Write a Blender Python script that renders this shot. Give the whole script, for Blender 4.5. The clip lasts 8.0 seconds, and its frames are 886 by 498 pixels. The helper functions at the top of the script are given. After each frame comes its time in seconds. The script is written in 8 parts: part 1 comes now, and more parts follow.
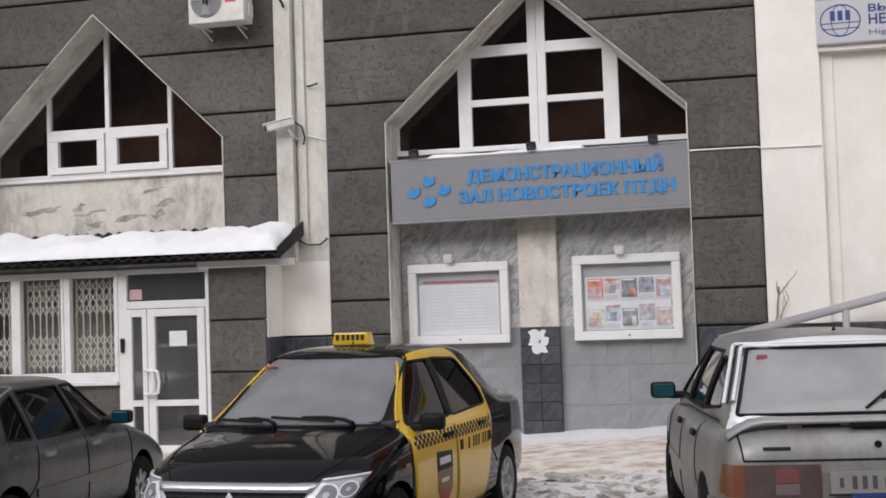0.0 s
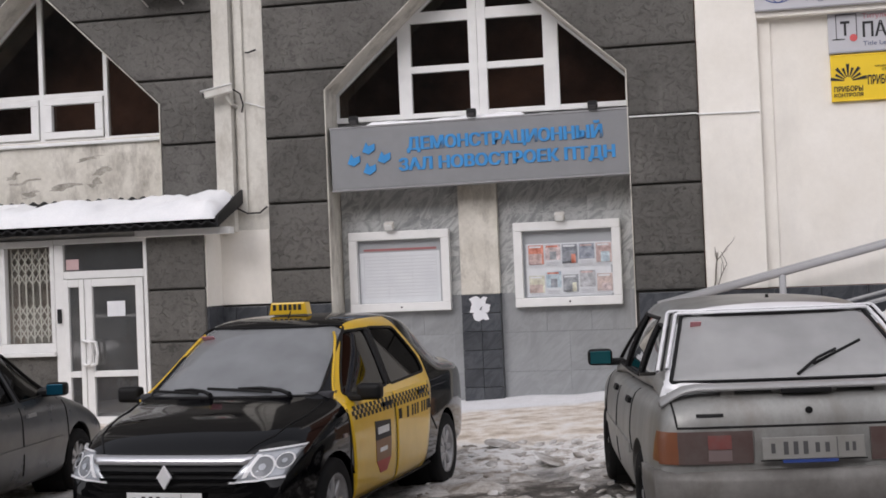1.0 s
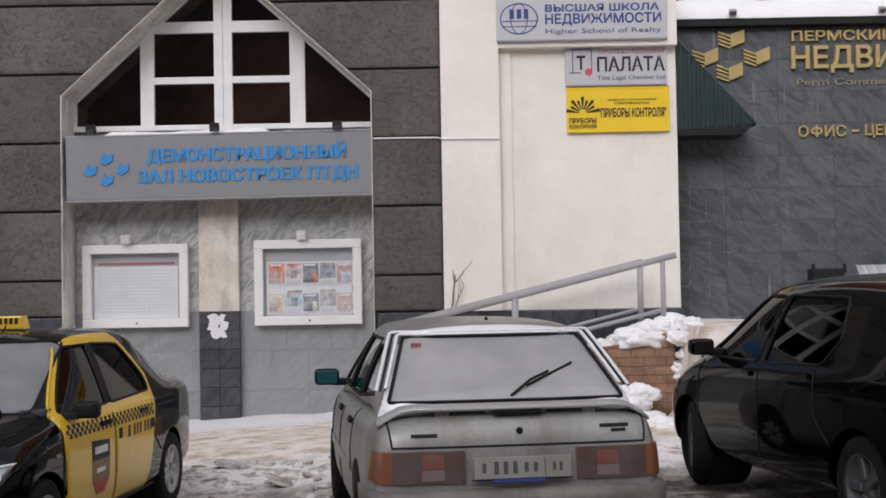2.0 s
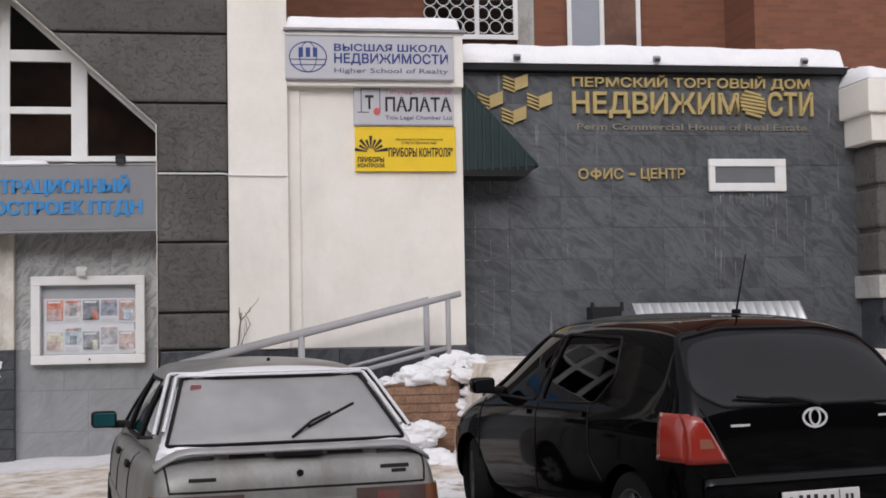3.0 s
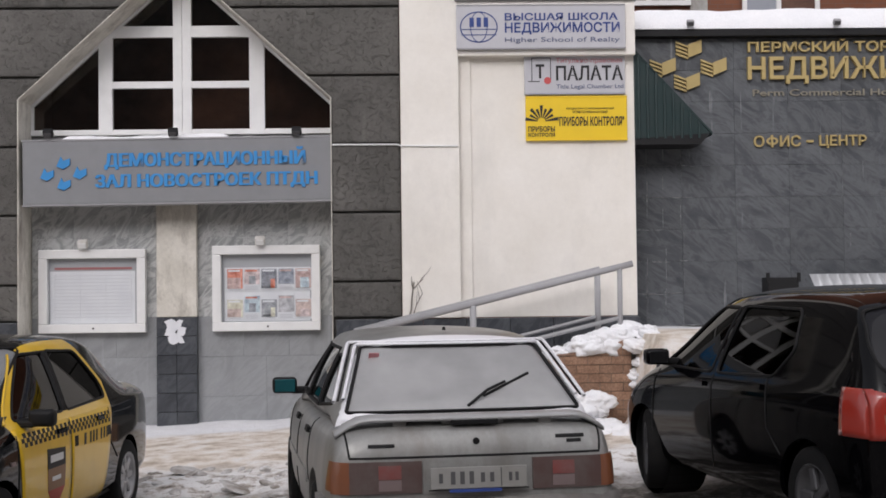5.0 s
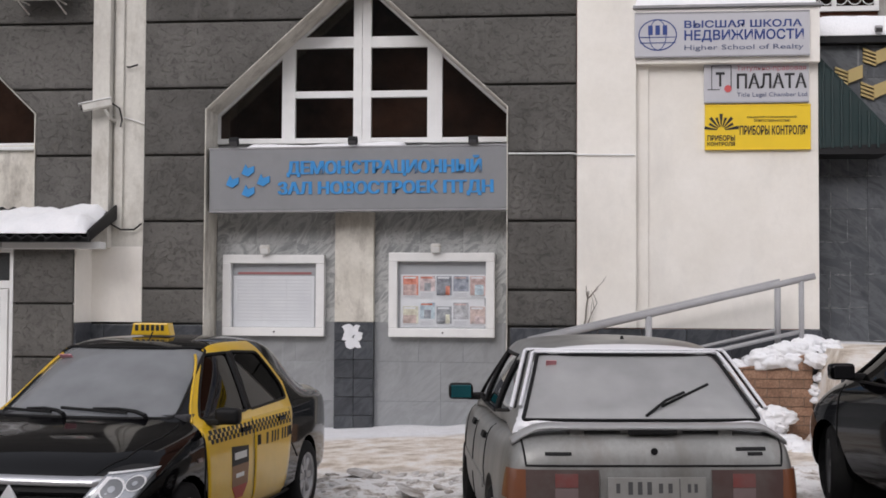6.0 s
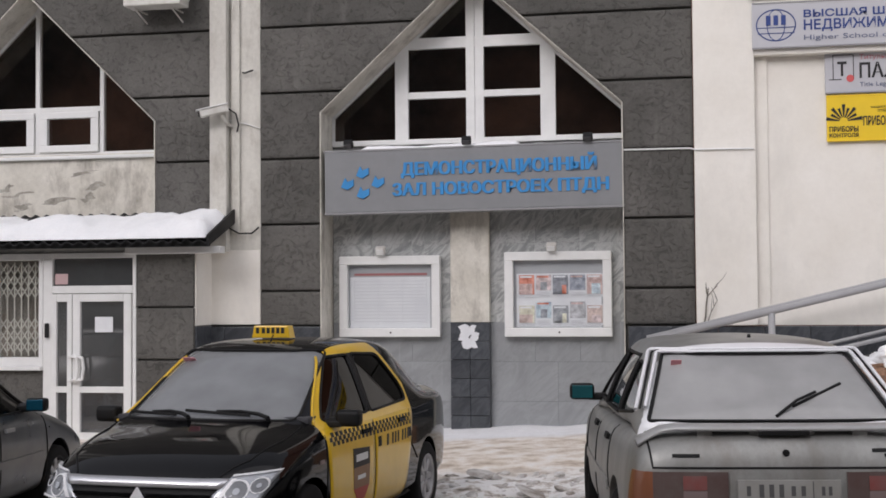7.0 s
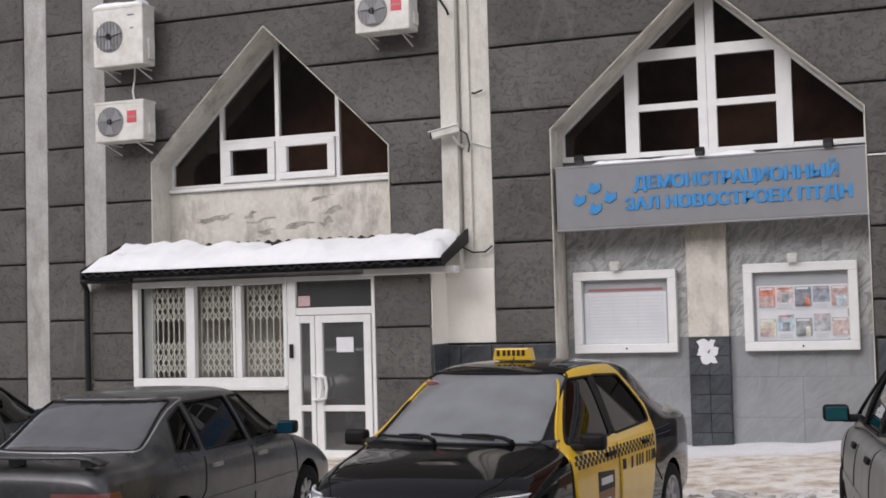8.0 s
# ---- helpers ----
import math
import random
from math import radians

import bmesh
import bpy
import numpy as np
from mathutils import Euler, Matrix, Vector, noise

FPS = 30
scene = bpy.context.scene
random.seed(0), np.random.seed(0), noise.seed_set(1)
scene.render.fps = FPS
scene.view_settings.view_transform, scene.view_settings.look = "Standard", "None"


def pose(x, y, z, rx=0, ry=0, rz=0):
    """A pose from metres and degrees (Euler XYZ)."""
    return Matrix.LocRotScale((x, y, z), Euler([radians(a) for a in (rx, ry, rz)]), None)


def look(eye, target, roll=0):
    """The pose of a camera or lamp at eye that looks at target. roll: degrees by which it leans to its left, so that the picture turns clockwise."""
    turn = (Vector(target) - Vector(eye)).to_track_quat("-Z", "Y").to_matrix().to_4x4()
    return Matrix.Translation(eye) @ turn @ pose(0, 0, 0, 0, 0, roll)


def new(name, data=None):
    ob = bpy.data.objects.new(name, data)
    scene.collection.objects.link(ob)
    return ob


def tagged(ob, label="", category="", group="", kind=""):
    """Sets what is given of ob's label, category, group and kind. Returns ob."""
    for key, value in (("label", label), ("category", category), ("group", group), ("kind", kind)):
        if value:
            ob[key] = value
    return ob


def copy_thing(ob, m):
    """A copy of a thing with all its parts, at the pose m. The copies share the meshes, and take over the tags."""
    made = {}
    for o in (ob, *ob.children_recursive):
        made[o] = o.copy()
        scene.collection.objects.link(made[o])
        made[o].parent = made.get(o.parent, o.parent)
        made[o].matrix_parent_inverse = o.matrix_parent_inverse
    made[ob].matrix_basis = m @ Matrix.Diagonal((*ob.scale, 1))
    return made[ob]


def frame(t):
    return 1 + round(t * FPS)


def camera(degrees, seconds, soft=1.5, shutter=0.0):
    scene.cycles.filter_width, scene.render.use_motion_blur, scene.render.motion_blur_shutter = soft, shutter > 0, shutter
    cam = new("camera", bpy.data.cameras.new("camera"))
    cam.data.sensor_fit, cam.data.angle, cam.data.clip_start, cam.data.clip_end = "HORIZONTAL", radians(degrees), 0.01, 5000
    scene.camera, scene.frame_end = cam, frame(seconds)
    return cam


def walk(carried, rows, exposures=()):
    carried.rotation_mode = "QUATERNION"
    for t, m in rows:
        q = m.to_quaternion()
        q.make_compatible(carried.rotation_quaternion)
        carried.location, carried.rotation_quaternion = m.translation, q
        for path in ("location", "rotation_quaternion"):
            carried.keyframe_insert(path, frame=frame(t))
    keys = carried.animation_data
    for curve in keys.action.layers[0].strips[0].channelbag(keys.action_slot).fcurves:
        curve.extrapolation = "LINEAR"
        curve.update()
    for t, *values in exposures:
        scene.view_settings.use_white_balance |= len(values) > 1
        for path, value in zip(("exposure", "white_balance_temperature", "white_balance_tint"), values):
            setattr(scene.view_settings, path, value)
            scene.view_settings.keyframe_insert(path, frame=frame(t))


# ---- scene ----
cam = camera(37.515, 8.0, soft=1.7)
PATH = [
    (0.0, look((5.363, -16.683, 1.425), (3.047, -6.966, 1.883), -1.90)),
    (0.3, look((5.331, -16.673, 1.451), (3.437, -6.856, 1.650), -2.31)),
    (0.5, look((5.310, -16.667, 1.468), (3.570, -6.820, 1.565), -2.76)),
    (0.8, look((5.372, -16.644, 1.454), (3.484, -6.824, 1.593), -1.60)),
    (1.0, look((5.414, -16.628, 1.445), (3.495, -6.815, 1.627), -2.33)),
    (1.2, look((5.470, -16.591, 1.448), (3.684, -6.752, 1.520), -2.46)),
    (1.5, look((5.555, -16.535, 1.452), (4.245, -6.623, 1.632), -1.56)),
    (1.8, look((5.576, -16.558, 1.444), (5.012, -6.577, 1.696), -1.57)),
    (2.0, look((5.590, -16.573, 1.439), (5.533, -6.577, 1.713), -1.00)),
    (2.2, look((5.577, -16.565, 1.446), (6.113, -6.588, 1.862), -0.37)),
    (3.3, look((5.652, -16.610, 1.477), (7.232, -6.750, 1.993), -1.15)),
    (3.5, look((5.645, -16.612, 1.481), (7.086, -6.725, 1.902), -1.49)),
    (3.7, look((5.643, -16.616, 1.478), (6.982, -6.717, 1.935), -1.22)),
    (4.0, look((5.640, -16.623, 1.473), (6.736, -6.695, 1.957), -1.02)),
    (4.2, look((5.644, -16.616, 1.478), (6.704, -6.681, 1.883), -1.16)),
    (4.5, look((5.649, -16.606, 1.485), (6.612, -6.657, 1.767), -0.70)),
    (4.8, look((5.617, -16.614, 1.481), (6.246, -6.640, 1.824), -1.22)),
    (5.0, look((5.595, -16.620, 1.479), (5.852, -6.628, 1.776), -0.70)),
    (5.2, look((5.573, -16.624, 1.475), (5.226, -6.635, 1.786), -0.79)),
    (6.3, look((5.544, -16.643, 1.464), (4.270, -6.731, 1.850), 0.18)),
    (6.5, look((5.531, -16.620, 1.469), (3.988, -6.746, 1.821), -0.10)),
    (6.7, look((5.518, -16.600, 1.470), (3.805, -6.755, 1.839), -0.25)),
    (7.0, look((5.498, -16.570, 1.471), (3.598, -6.759, 1.842), -0.43)),
    (7.2, look((5.473, -16.572, 1.497), (3.347, -6.809, 1.916), -0.36)),
    (7.5, look((5.435, -16.574, 1.535), (2.855, -6.927, 2.053), -0.38)),
    (7.7, look((5.423, -16.568, 1.546), (2.428, -7.038, 2.001), -0.54)),
    (7.9, look((5.410, -16.562, 1.557), (1.946, -7.192, 2.015), -1.36)),
    (8.0, look((5.404, -16.559, 1.563), (1.844, -7.226, 2.039), -1.54)),
]
walk(cam, PATH, [(0.0, 0.58, 6400, 15.5), (0.8, 0.52, 6400, 15.5), (1.5, 0.44, 6400, 15.5), (3.5, 0.43, 6400, 15.5), (5.0, 0.46, 6400, 15.5), (6.5, 0.4, 6400, 15.5), (7.4, 0.46, 6400, 15.5), (8.0, 0.56, 6400, 15.5)])

# ---------------- light: overcast winter day ----------------
world = bpy.data.worlds.new("winter_sky")
scene.world = world
world.use_nodes = True
wn = world.node_tree
sky = wn.nodes.new("ShaderNodeTexSky")
sky.sky_type = "NISHITA"
sky.sun_disc = False
sky.sun_elevation = radians(32)
sky.sun_rotation = radians(200)
sky.dust_density = 3.0
grey = wn.nodes.new("ShaderNodeHueSaturation")
grey.inputs["Saturation"].default_value = 0.18
wn.links.new(sky.outputs["Color"], grey.inputs["Color"])
wn.links.new(grey.outputs["Color"], wn.nodes["Background"].inputs["Color"])
wn.nodes["Background"].inputs["Strength"].default_value = 0.13
sun_data = bpy.data.lights.new("sun", "SUN")
sun_data.energy = 0.75
sun_data.angle = radians(120)
sun_data.color = (1.0, 0.98, 0.96)
sun = new("sun", sun_data)
sun.matrix_world = look((30, -26, 24), (4, 0, 0))


# ---------------- materials ----------------
def node(nt, kind, **kw):
    n = nt.nodes.new(kind)
    for k, v in kw.items():
        n.inputs[k.replace("_", " ")].default_value = v
    return n


def base_mat(name, rough=0.6, metal=0.0):
    m = bpy.data.materials.new(name)
    m.use_nodes = True
    b = m.node_tree.nodes["Principled BSDF"]
    b.inputs["Roughness"].default_value = rough
    b.inputs["Metallic"].default_value = metal
    return m, m.node_tree, b


def mottled(name, c1, c2, scale=2.0, fine=60.0, rough=0.8, bump=0.3, dist=0.01, stain=None, stain_amt=0.4, metal=0.0, vary=0.0, stretch=None, fine_mix=0.25, stain_scale=0.8):
    """Two-colour mottled surface with fine grain, optional stains and relief, at real size."""
    m, nt, b = base_mat(name, rough, metal)
    L = nt.links.new
    geo = nt.nodes.new("ShaderNodeNewGeometry")
    vec = geo.outputs["Position"]
    if stretch:
        mp = nt.nodes.new("ShaderNodeMapping")
        mp.inputs["Scale"].default_value = stretch
        L(vec, mp.inputs["Vector"])
        vec = mp.outputs["Vector"]
    n1 = node(nt, "ShaderNodeTexNoise", Scale=scale, Detail=6.0, Roughness=0.6)
    n2 = node(nt, "ShaderNodeTexNoise", Scale=fine, Detail=4.0, Roughness=0.7)
    L(vec, n1.inputs["Vector"])
    L(geo.outputs["Position"], n2.inputs["Vector"])
    ramp = nt.nodes.new("ShaderNodeValToRGB")
    ramp.color_ramp.elements[0].position, ramp.color_ramp.elements[1].position = 0.35, 0.68
    ramp.color_ramp.elements[0].color, ramp.color_ramp.elements[1].color = (*c1, 1), (*c2, 1)
    L(n1.outputs["Fac"], ramp.inputs["Fac"])
    col = ramp.outputs["Color"]
    fine_ramp = nt.nodes.new("ShaderNodeValToRGB")
    fine_ramp.color_ramp.elements[0].position, fine_ramp.color_ramp.elements[1].position = 0.3, 0.7
    lo = 1.0 - 2 * fine_mix
    fine_ramp.color_ramp.elements[0].color = (lo, lo, lo, 1)
    L(n2.outputs["Fac"], fine_ramp.inputs["Fac"])
    mul = nt.nodes.new("ShaderNodeMixRGB")
    mul.blend_type = "MULTIPLY"
    mul.inputs["Fac"].default_value = 1.0
    L(col, mul.inputs["Color1"])
    L(fine_ramp.outputs["Color"], mul.inputs["Color2"])
    col = mul.outputs["Color"]
    if stain:
        n3 = node(nt, "ShaderNodeTexNoise", Scale=stain_scale, Detail=8.0, Roughness=0.7)
        mp3 = nt.nodes.new("ShaderNodeMapping")
        mp3.inputs["Scale"].default_value = (1.6, 1.6, 0.7)
        mp3.inputs["Location"].default_value = (3.1, 7.7, 1.3)
        L(geo.outputs["Position"], mp3.inputs["Vector"])
        L(mp3.outputs["Vector"], n3.inputs["Vector"])
        r3 = nt.nodes.new("ShaderNodeValToRGB")
        r3.color_ramp.elements[0].position, r3.color_ramp.elements[1].position = 0.5, 0.72
        r3.color_ramp.elements[0].color, r3.color_ramp.elements[1].color = (0, 0, 0, 1), (stain_amt,) * 3 + (1,)
        L(n3.outputs["Fac"], r3.inputs["Fac"])
        mx = nt.nodes.new("ShaderNodeMixRGB")
        mx.inputs["Color2"].default_value = (*stain, 1)
        L(r3.outputs["Color"], mx.inputs["Fac"])
        L(col, mx.inputs["Color1"])
        col = mx.outputs["Color"]
    if vary:
        info = nt.nodes.new("ShaderNodeObjectInfo")
        mr = nt.nodes.new("ShaderNodeMapRange")
        mr.inputs["To Min"].default_value, mr.inputs["To Max"].default_value = 1 - vary, 1 + vary
        L(info.outputs["Random"], mr.inputs["Value"])
        hv = nt.nodes.new("ShaderNodeHueSaturation")
        L(mr.outputs["Result"], hv.inputs["Value"])
        L(col, hv.inputs["Color"])
        col = hv.outputs["Color"]
    L(col, b.inputs["Base Color"])
    if bump:
        bp = node(nt, "ShaderNodeBump", Strength=bump, Distance=dist)
        L(n2.outputs["Fac"], bp.inputs["Height"])
        L(bp.outputs["Normal"], b.inputs["Normal"])
    return m


def veined(name, c1, c2, vein, scale=1.2, rough=0.35, vary=0.08, strength=0.3, drip=0.0, slant=0.75):
    """Polished veined stone."""
    m, nt, b = base_mat(name, rough)
    L = nt.links.new
    geo = nt.nodes.new("ShaderNodeNewGeometry")
    mp = nt.nodes.new("ShaderNodeMapping")
    mp.vector_type = "TEXTURE"
    mp.inputs["Rotation"].default_value = (0, slant, 0)
    mp.inputs["Scale"].default_value = (0.6, 1.0, 1.5)
    L(geo.outputs["Position"], mp.inputs["Vector"])
    info = nt.nodes.new("ShaderNodeObjectInfo")
    shift = nt.nodes.new("ShaderNodeVectorMath")
    shift.operation = "MULTIPLY_ADD"
    shift.inputs[1].default_value = (0.5, 0.4, 0.6)
    L(info.outputs["Random"], shift.inputs[0])
    L(mp.outputs["Vector"], shift.inputs[2])
    n1 = node(nt, "ShaderNodeTexNoise", Scale=scale * 1.3, Detail=8.0, Roughness=0.65, Distortion=1.6)
    L(shift.outputs["Vector"], n1.inputs["Vector"])
    ramp = nt.nodes.new("ShaderNodeValToRGB")
    e = ramp.color_ramp.elements
    e[0].position, e[0].color = 0.3, (*c1, 1)
    e[1].position, e[1].color = 0.7, (*c2, 1)
    L(n1.outputs["Fac"], ramp.inputs["Fac"])
    n2 = node(nt, "ShaderNodeTexNoise", Scale=scale * 1.7, Detail=9.0, Roughness=0.68, Distortion=1.8)
    L(shift.outputs["Vector"], n2.inputs["Vector"])
    vr = nt.nodes.new("ShaderNodeValToRGB")
    v = vr.color_ramp.elements
    v[0].position, v[0].color = 0.44, (0, 0, 0, 1)
    v[1].position, v[1].color = 0.62, (0.0, 0.0, 0.0, 1)
    v.new(0.53).color = (strength,) * 3 + (1,)
    L(n2.outputs["Fac"], vr.inputs["Fac"])
    mx = nt.nodes.new("ShaderNodeMixRGB")
    mx.inputs["Color2"].default_value = (*vein, 1)
    L(vr.outputs["Color"], mx.inputs["Fac"])
    L(ramp.outputs["Color"], mx.inputs["Color1"])
    mr = nt.nodes.new("ShaderNodeMapRange")
    mr.inputs["To Min"].default_value, mr.inputs["To Max"].default_value = 1 - vary, 1 + vary
    L(info.outputs["Random"], mr.inputs["Value"])
    hv = nt.nodes.new("ShaderNodeHueSaturation")
    L(mr.outputs["Result"], hv.inputs["Value"])
    L(mx.outputs["Color"], hv.inputs["Color"])
    col = hv.outputs["Color"]
    if drip:
        md = nt.nodes.new("ShaderNodeMapping")
        md.inputs["Scale"].default_value = (9, 9, 0.55)
        L(geo.outputs["Position"], md.inputs["Vector"])
        nd = node(nt, "ShaderNodeTexNoise", Scale=1.0, Detail=5.0, Roughness=0.6)
        L(md.outputs["Vector"], nd.inputs["Vector"])
        rd = nt.nodes.new("ShaderNodeValToRGB")
        rd.color_ramp.elements[0].position, rd.color_ramp.elements[0].color = 0.66, (0, 0, 0, 1)
        rd.color_ramp.elements[1].position, rd.color_ramp.elements[1].color = 0.8, (drip,) * 3 + (1,)
        L(nd.outputs["Fac"], rd.inputs["Fac"])
        mdx = nt.nodes.new("ShaderNodeMixRGB")
        mdx.inputs["Color2"].default_value = (0.45, 0.46, 0.47, 1)
        L(rd.outputs["Color"], mdx.inputs["Fac"])
        L(col, mdx.inputs["Color1"])
        col = mdx.outputs["Color"]
    L(col, b.inputs["Base Color"])
    bp = node(nt, "ShaderNodeBump", Strength=0.08, Distance=0.01)
    L(n1.outputs["Fac"], bp.inputs["Height"])
    L(bp.outputs["Normal"], b.inputs["Normal"])
    return m


def plain(name, c, rough=0.5, metal=0.0, coat=0.0, dirt=0.12, dirt_col=None, scale=4.0, spec=0.5, rvar=0.12):
    """Smooth surface with faint dirt and uneven gloss."""
    m, nt, b = base_mat(name, rough, metal)
    L = nt.links.new
    geo = nt.nodes.new("ShaderNodeNewGeometry")
    n1 = node(nt, "ShaderNodeTexNoise", Scale=scale, Detail=7.0, Roughness=0.65)
    L(geo.outputs["Position"], n1.inputs["Vector"])
    ramp = nt.nodes.new("ShaderNodeValToRGB")
    d = dirt_col or tuple(x * 0.6 + 0.02 for x in c)
    e = ramp.color_ramp.elements
    e[0].position, e[0].color = 0.4, (0, 0, 0, 1)
    e[1].position, e[1].color = 0.75, (dirt * 2.5,) * 3 + (1,)
    L(n1.outputs["Fac"], ramp.inputs["Fac"])
    mx = nt.nodes.new("ShaderNodeMixRGB")
    mx.inputs["Color1"].default_value, mx.inputs["Color2"].default_value = (*c, 1), (*d, 1)
    L(ramp.outputs["Color"], mx.inputs["Fac"])
    L(mx.outputs["Color"], b.inputs["Base Color"])
    rr = nt.nodes.new("ShaderNodeMapRange")
    rr.inputs["To Min"].default_value, rr.inputs["To Max"].default_value = max(0.02, rough - 0.05), min(1, rough + rvar)
    L(n1.outputs["Fac"], rr.inputs["Value"])
    L(rr.outputs["Result"], b.inputs["Roughness"])
    b.inputs["Coat Weight"].default_value = coat
    b.inputs["Specular IOR Level"].default_value = spec
    b.inputs["Coat Roughness"].default_value = 0.04
    return m


def glass(name, tint, gloss=1.0, rough=0.02, haze=None, haze_amt=0.0, gain=1.6):
    """Thin pane: tinted see-through with mirror gloss by Fresnel, and a diffuse haze for dust or painted-in reflection.
    """
    m = bpy.data.materials.new(name)
    m.use_nodes = True
    nt = m.node_tree
    nt.nodes.remove(nt.nodes["Principled BSDF"])
    L = nt.links.new
    out = nt.nodes["Material Output"]
    tr = node(nt, "ShaderNodeBsdfTransparent", Color=(*tint, 1))
    gl = node(nt, "ShaderNodeBsdfGlossy", Color=(gloss, gloss, gloss, 1), Roughness=rough)
    lw = node(nt, "ShaderNodeLayerWeight", Blend=0.5)
    power = nt.nodes.new("ShaderNodeMath")
    power.operation = "POWER"
    power.inputs[1].default_value = 5.0
    L(lw.outputs["Facing"], power.inputs[0])
    fr = nt.nodes.new("ShaderNodeMath")
    fr.operation = "MULTIPLY_ADD"
    fr.inputs[1].default_value, fr.inputs[2].default_value = 0.95, 0.045
    L(power.outputs[0], fr.inputs[0])
    mx = nt.nodes.new("ShaderNodeMixShader")
    base = tr.outputs[0]
    if haze:
        df = node(nt, "ShaderNodeBsdfDiffuse", Color=(*haze, 1))
        hz = nt.nodes.new("ShaderNodeMixShader")
        geo = nt.nodes.new("ShaderNodeNewGeometry")
        n1 = node(nt, "ShaderNodeTexNoise", Scale=3.0, Detail=6.0)
        L(geo.outputs["Position"], n1.inputs["Vector"])
        mr = nt.nodes.new("ShaderNodeMapRange")
        mr.inputs["To Min"].default_value, mr.inputs["To Max"].default_value = haze_amt * 0.6, haze_amt * 1.4
        L(n1.outputs["Fac"], mr.inputs["Value"])
        L(mr.outputs["Result"], hz.inputs["Fac"])
        L(base, hz.inputs[1])
        L(df.outputs[0], hz.inputs[2])
        base = hz.outputs[0]
    mul = nt.nodes.new("ShaderNodeMath")
    mul.operation = "MULTIPLY_ADD"
    mul.inputs[1].default_value, mul.inputs[2].default_value = gain, 0.01
    L(fr.outputs[0], mul.inputs[0])
    L(mul.outputs[0], mx.inputs["Fac"])
    L(base, mx.inputs[1])
    L(gl.outputs[0], mx.inputs[2])
    L(mx.outputs[0], out.inputs["Surface"])
    return m


def stucco(name, c1, c2, soot, lime):
    """Rough-cast render: fine grain, scattered trowel lumps and pits, soot clouds and pale lime runs."""
    m, nt, b = base_mat(name, 0.95)
    L = nt.links.new
    geo = nt.nodes.new("ShaderNodeNewGeometry")
    info = nt.nodes.new("ShaderNodeObjectInfo")
    off = nt.nodes.new("ShaderNodeVectorMath")
    off.operation = "MULTIPLY_ADD"
    off.inputs[1].default_value = (7.0, 3.0, 5.0)
    L(info.outputs["Random"], off.inputs[0])
    L(geo.outputs["Position"], off.inputs[2])

    def tex(scale, detail, rough, stretch=None, dist=0.0):
        t = node(nt, "ShaderNodeTexNoise", Scale=scale, Detail=detail, Roughness=rough, Distortion=dist)
        v = off.outputs["Vector"]
        if stretch:
            mp = nt.nodes.new("ShaderNodeMapping")
            mp.inputs["Scale"].default_value = stretch
            L(v, mp.inputs["Vector"])
            v = mp.outputs["Vector"]
        L(v, t.inputs["Vector"])
        return t.outputs["Fac"]

    def ramp(src, stops):
        r = nt.nodes.new("ShaderNodeValToRGB")
        e = r.color_ramp.elements
        e[0].position, e[0].color = stops[0][0], (*stops[0][1], 1)
        e[1].position, e[1].color = stops[-1][0], (*stops[-1][1], 1)
        for p, c in stops[1:-1]:
            e.new(p).color = (*c, 1)
        L(src, r.inputs["Fac"])
        return r.outputs["Color"]

    def mix(f, a, c, mode="MIX"):
        x = nt.nodes.new("ShaderNodeMixRGB")
        x.blend_type = mode
        if isinstance(f, float):
            x.inputs["Fac"].default_value = f
        else:
            L(f, x.inputs["Fac"])
        L(a, x.inputs["Color1"])
        if isinstance(c, tuple):
            x.inputs["Color2"].default_value = (*c, 1)
        else:
            L(c, x.inputs["Color2"])
        return x.outputs["Color"]

    base = ramp(tex(0.9, 5.0, 0.6), [(0.34, c1), (0.66, c2)])
    grain = ramp(tex(34.0, 3.0, 0.6), [(0.3, (0.8, 0.8, 0.8)), (0.7, (1, 1, 1))])
    col = mix(1.0, base, grain, "MULTIPLY")
    col = mix(ramp(tex(1.5, 7.0, 0.7), [(0.52, (0, 0, 0)), (0.75, (0.45,) * 3)]), col, soot)
    col = mix(ramp(tex(1.0, 6.0, 0.65, (3.5, 3.5, 0.5)), [(0.6, (0, 0, 0)), (0.78, (0.4,) * 3)]), col, lime)
    lump = ramp(tex(8.5, 4.0, 0.6, (1.0, 1.0, 1.3), 0.8), [(0.4, (0.25,) * 3), (0.45, (0.4,) * 3), (0.58, (0.4,) * 3), (0.64, (0.85,) * 3)])
    pits = ramp(tex(8.5, 4.0, 0.6, (1.0, 1.0, 1.3), 0.8), [(0.33, (0.62,) * 3), (0.43, (1, 1, 1)), (0.6, (1, 1, 1)), (0.7, (1.0, 0.98, 0.95))])
    col = mix(1.0, col, pits, "MULTIPLY")
    mr = nt.nodes.new("ShaderNodeMapRange")
    mr.inputs["To Min"].default_value, mr.inputs["To Max"].default_value = 0.9, 1.08
    L(info.outputs["Random"], mr.inputs["Value"])
    hv = nt.nodes.new("ShaderNodeHueSaturation")
    L(mr.outputs["Result"], hv.inputs["Value"])
    L(col, hv.inputs["Color"])
    L(hv.outputs["Color"], b.inputs["Base Color"])
    fine = node(nt, "ShaderNodeBump", Strength=0.5, Distance=0.012)
    L(tex(34.0, 3.0, 0.6), fine.inputs["Height"])
    bp = node(nt, "ShaderNodeBump", Strength=0.8, Distance=0.05)
    L(lump, bp.inputs["Height"])
    L(fine.outputs["Normal"], bp.inputs["Normal"])
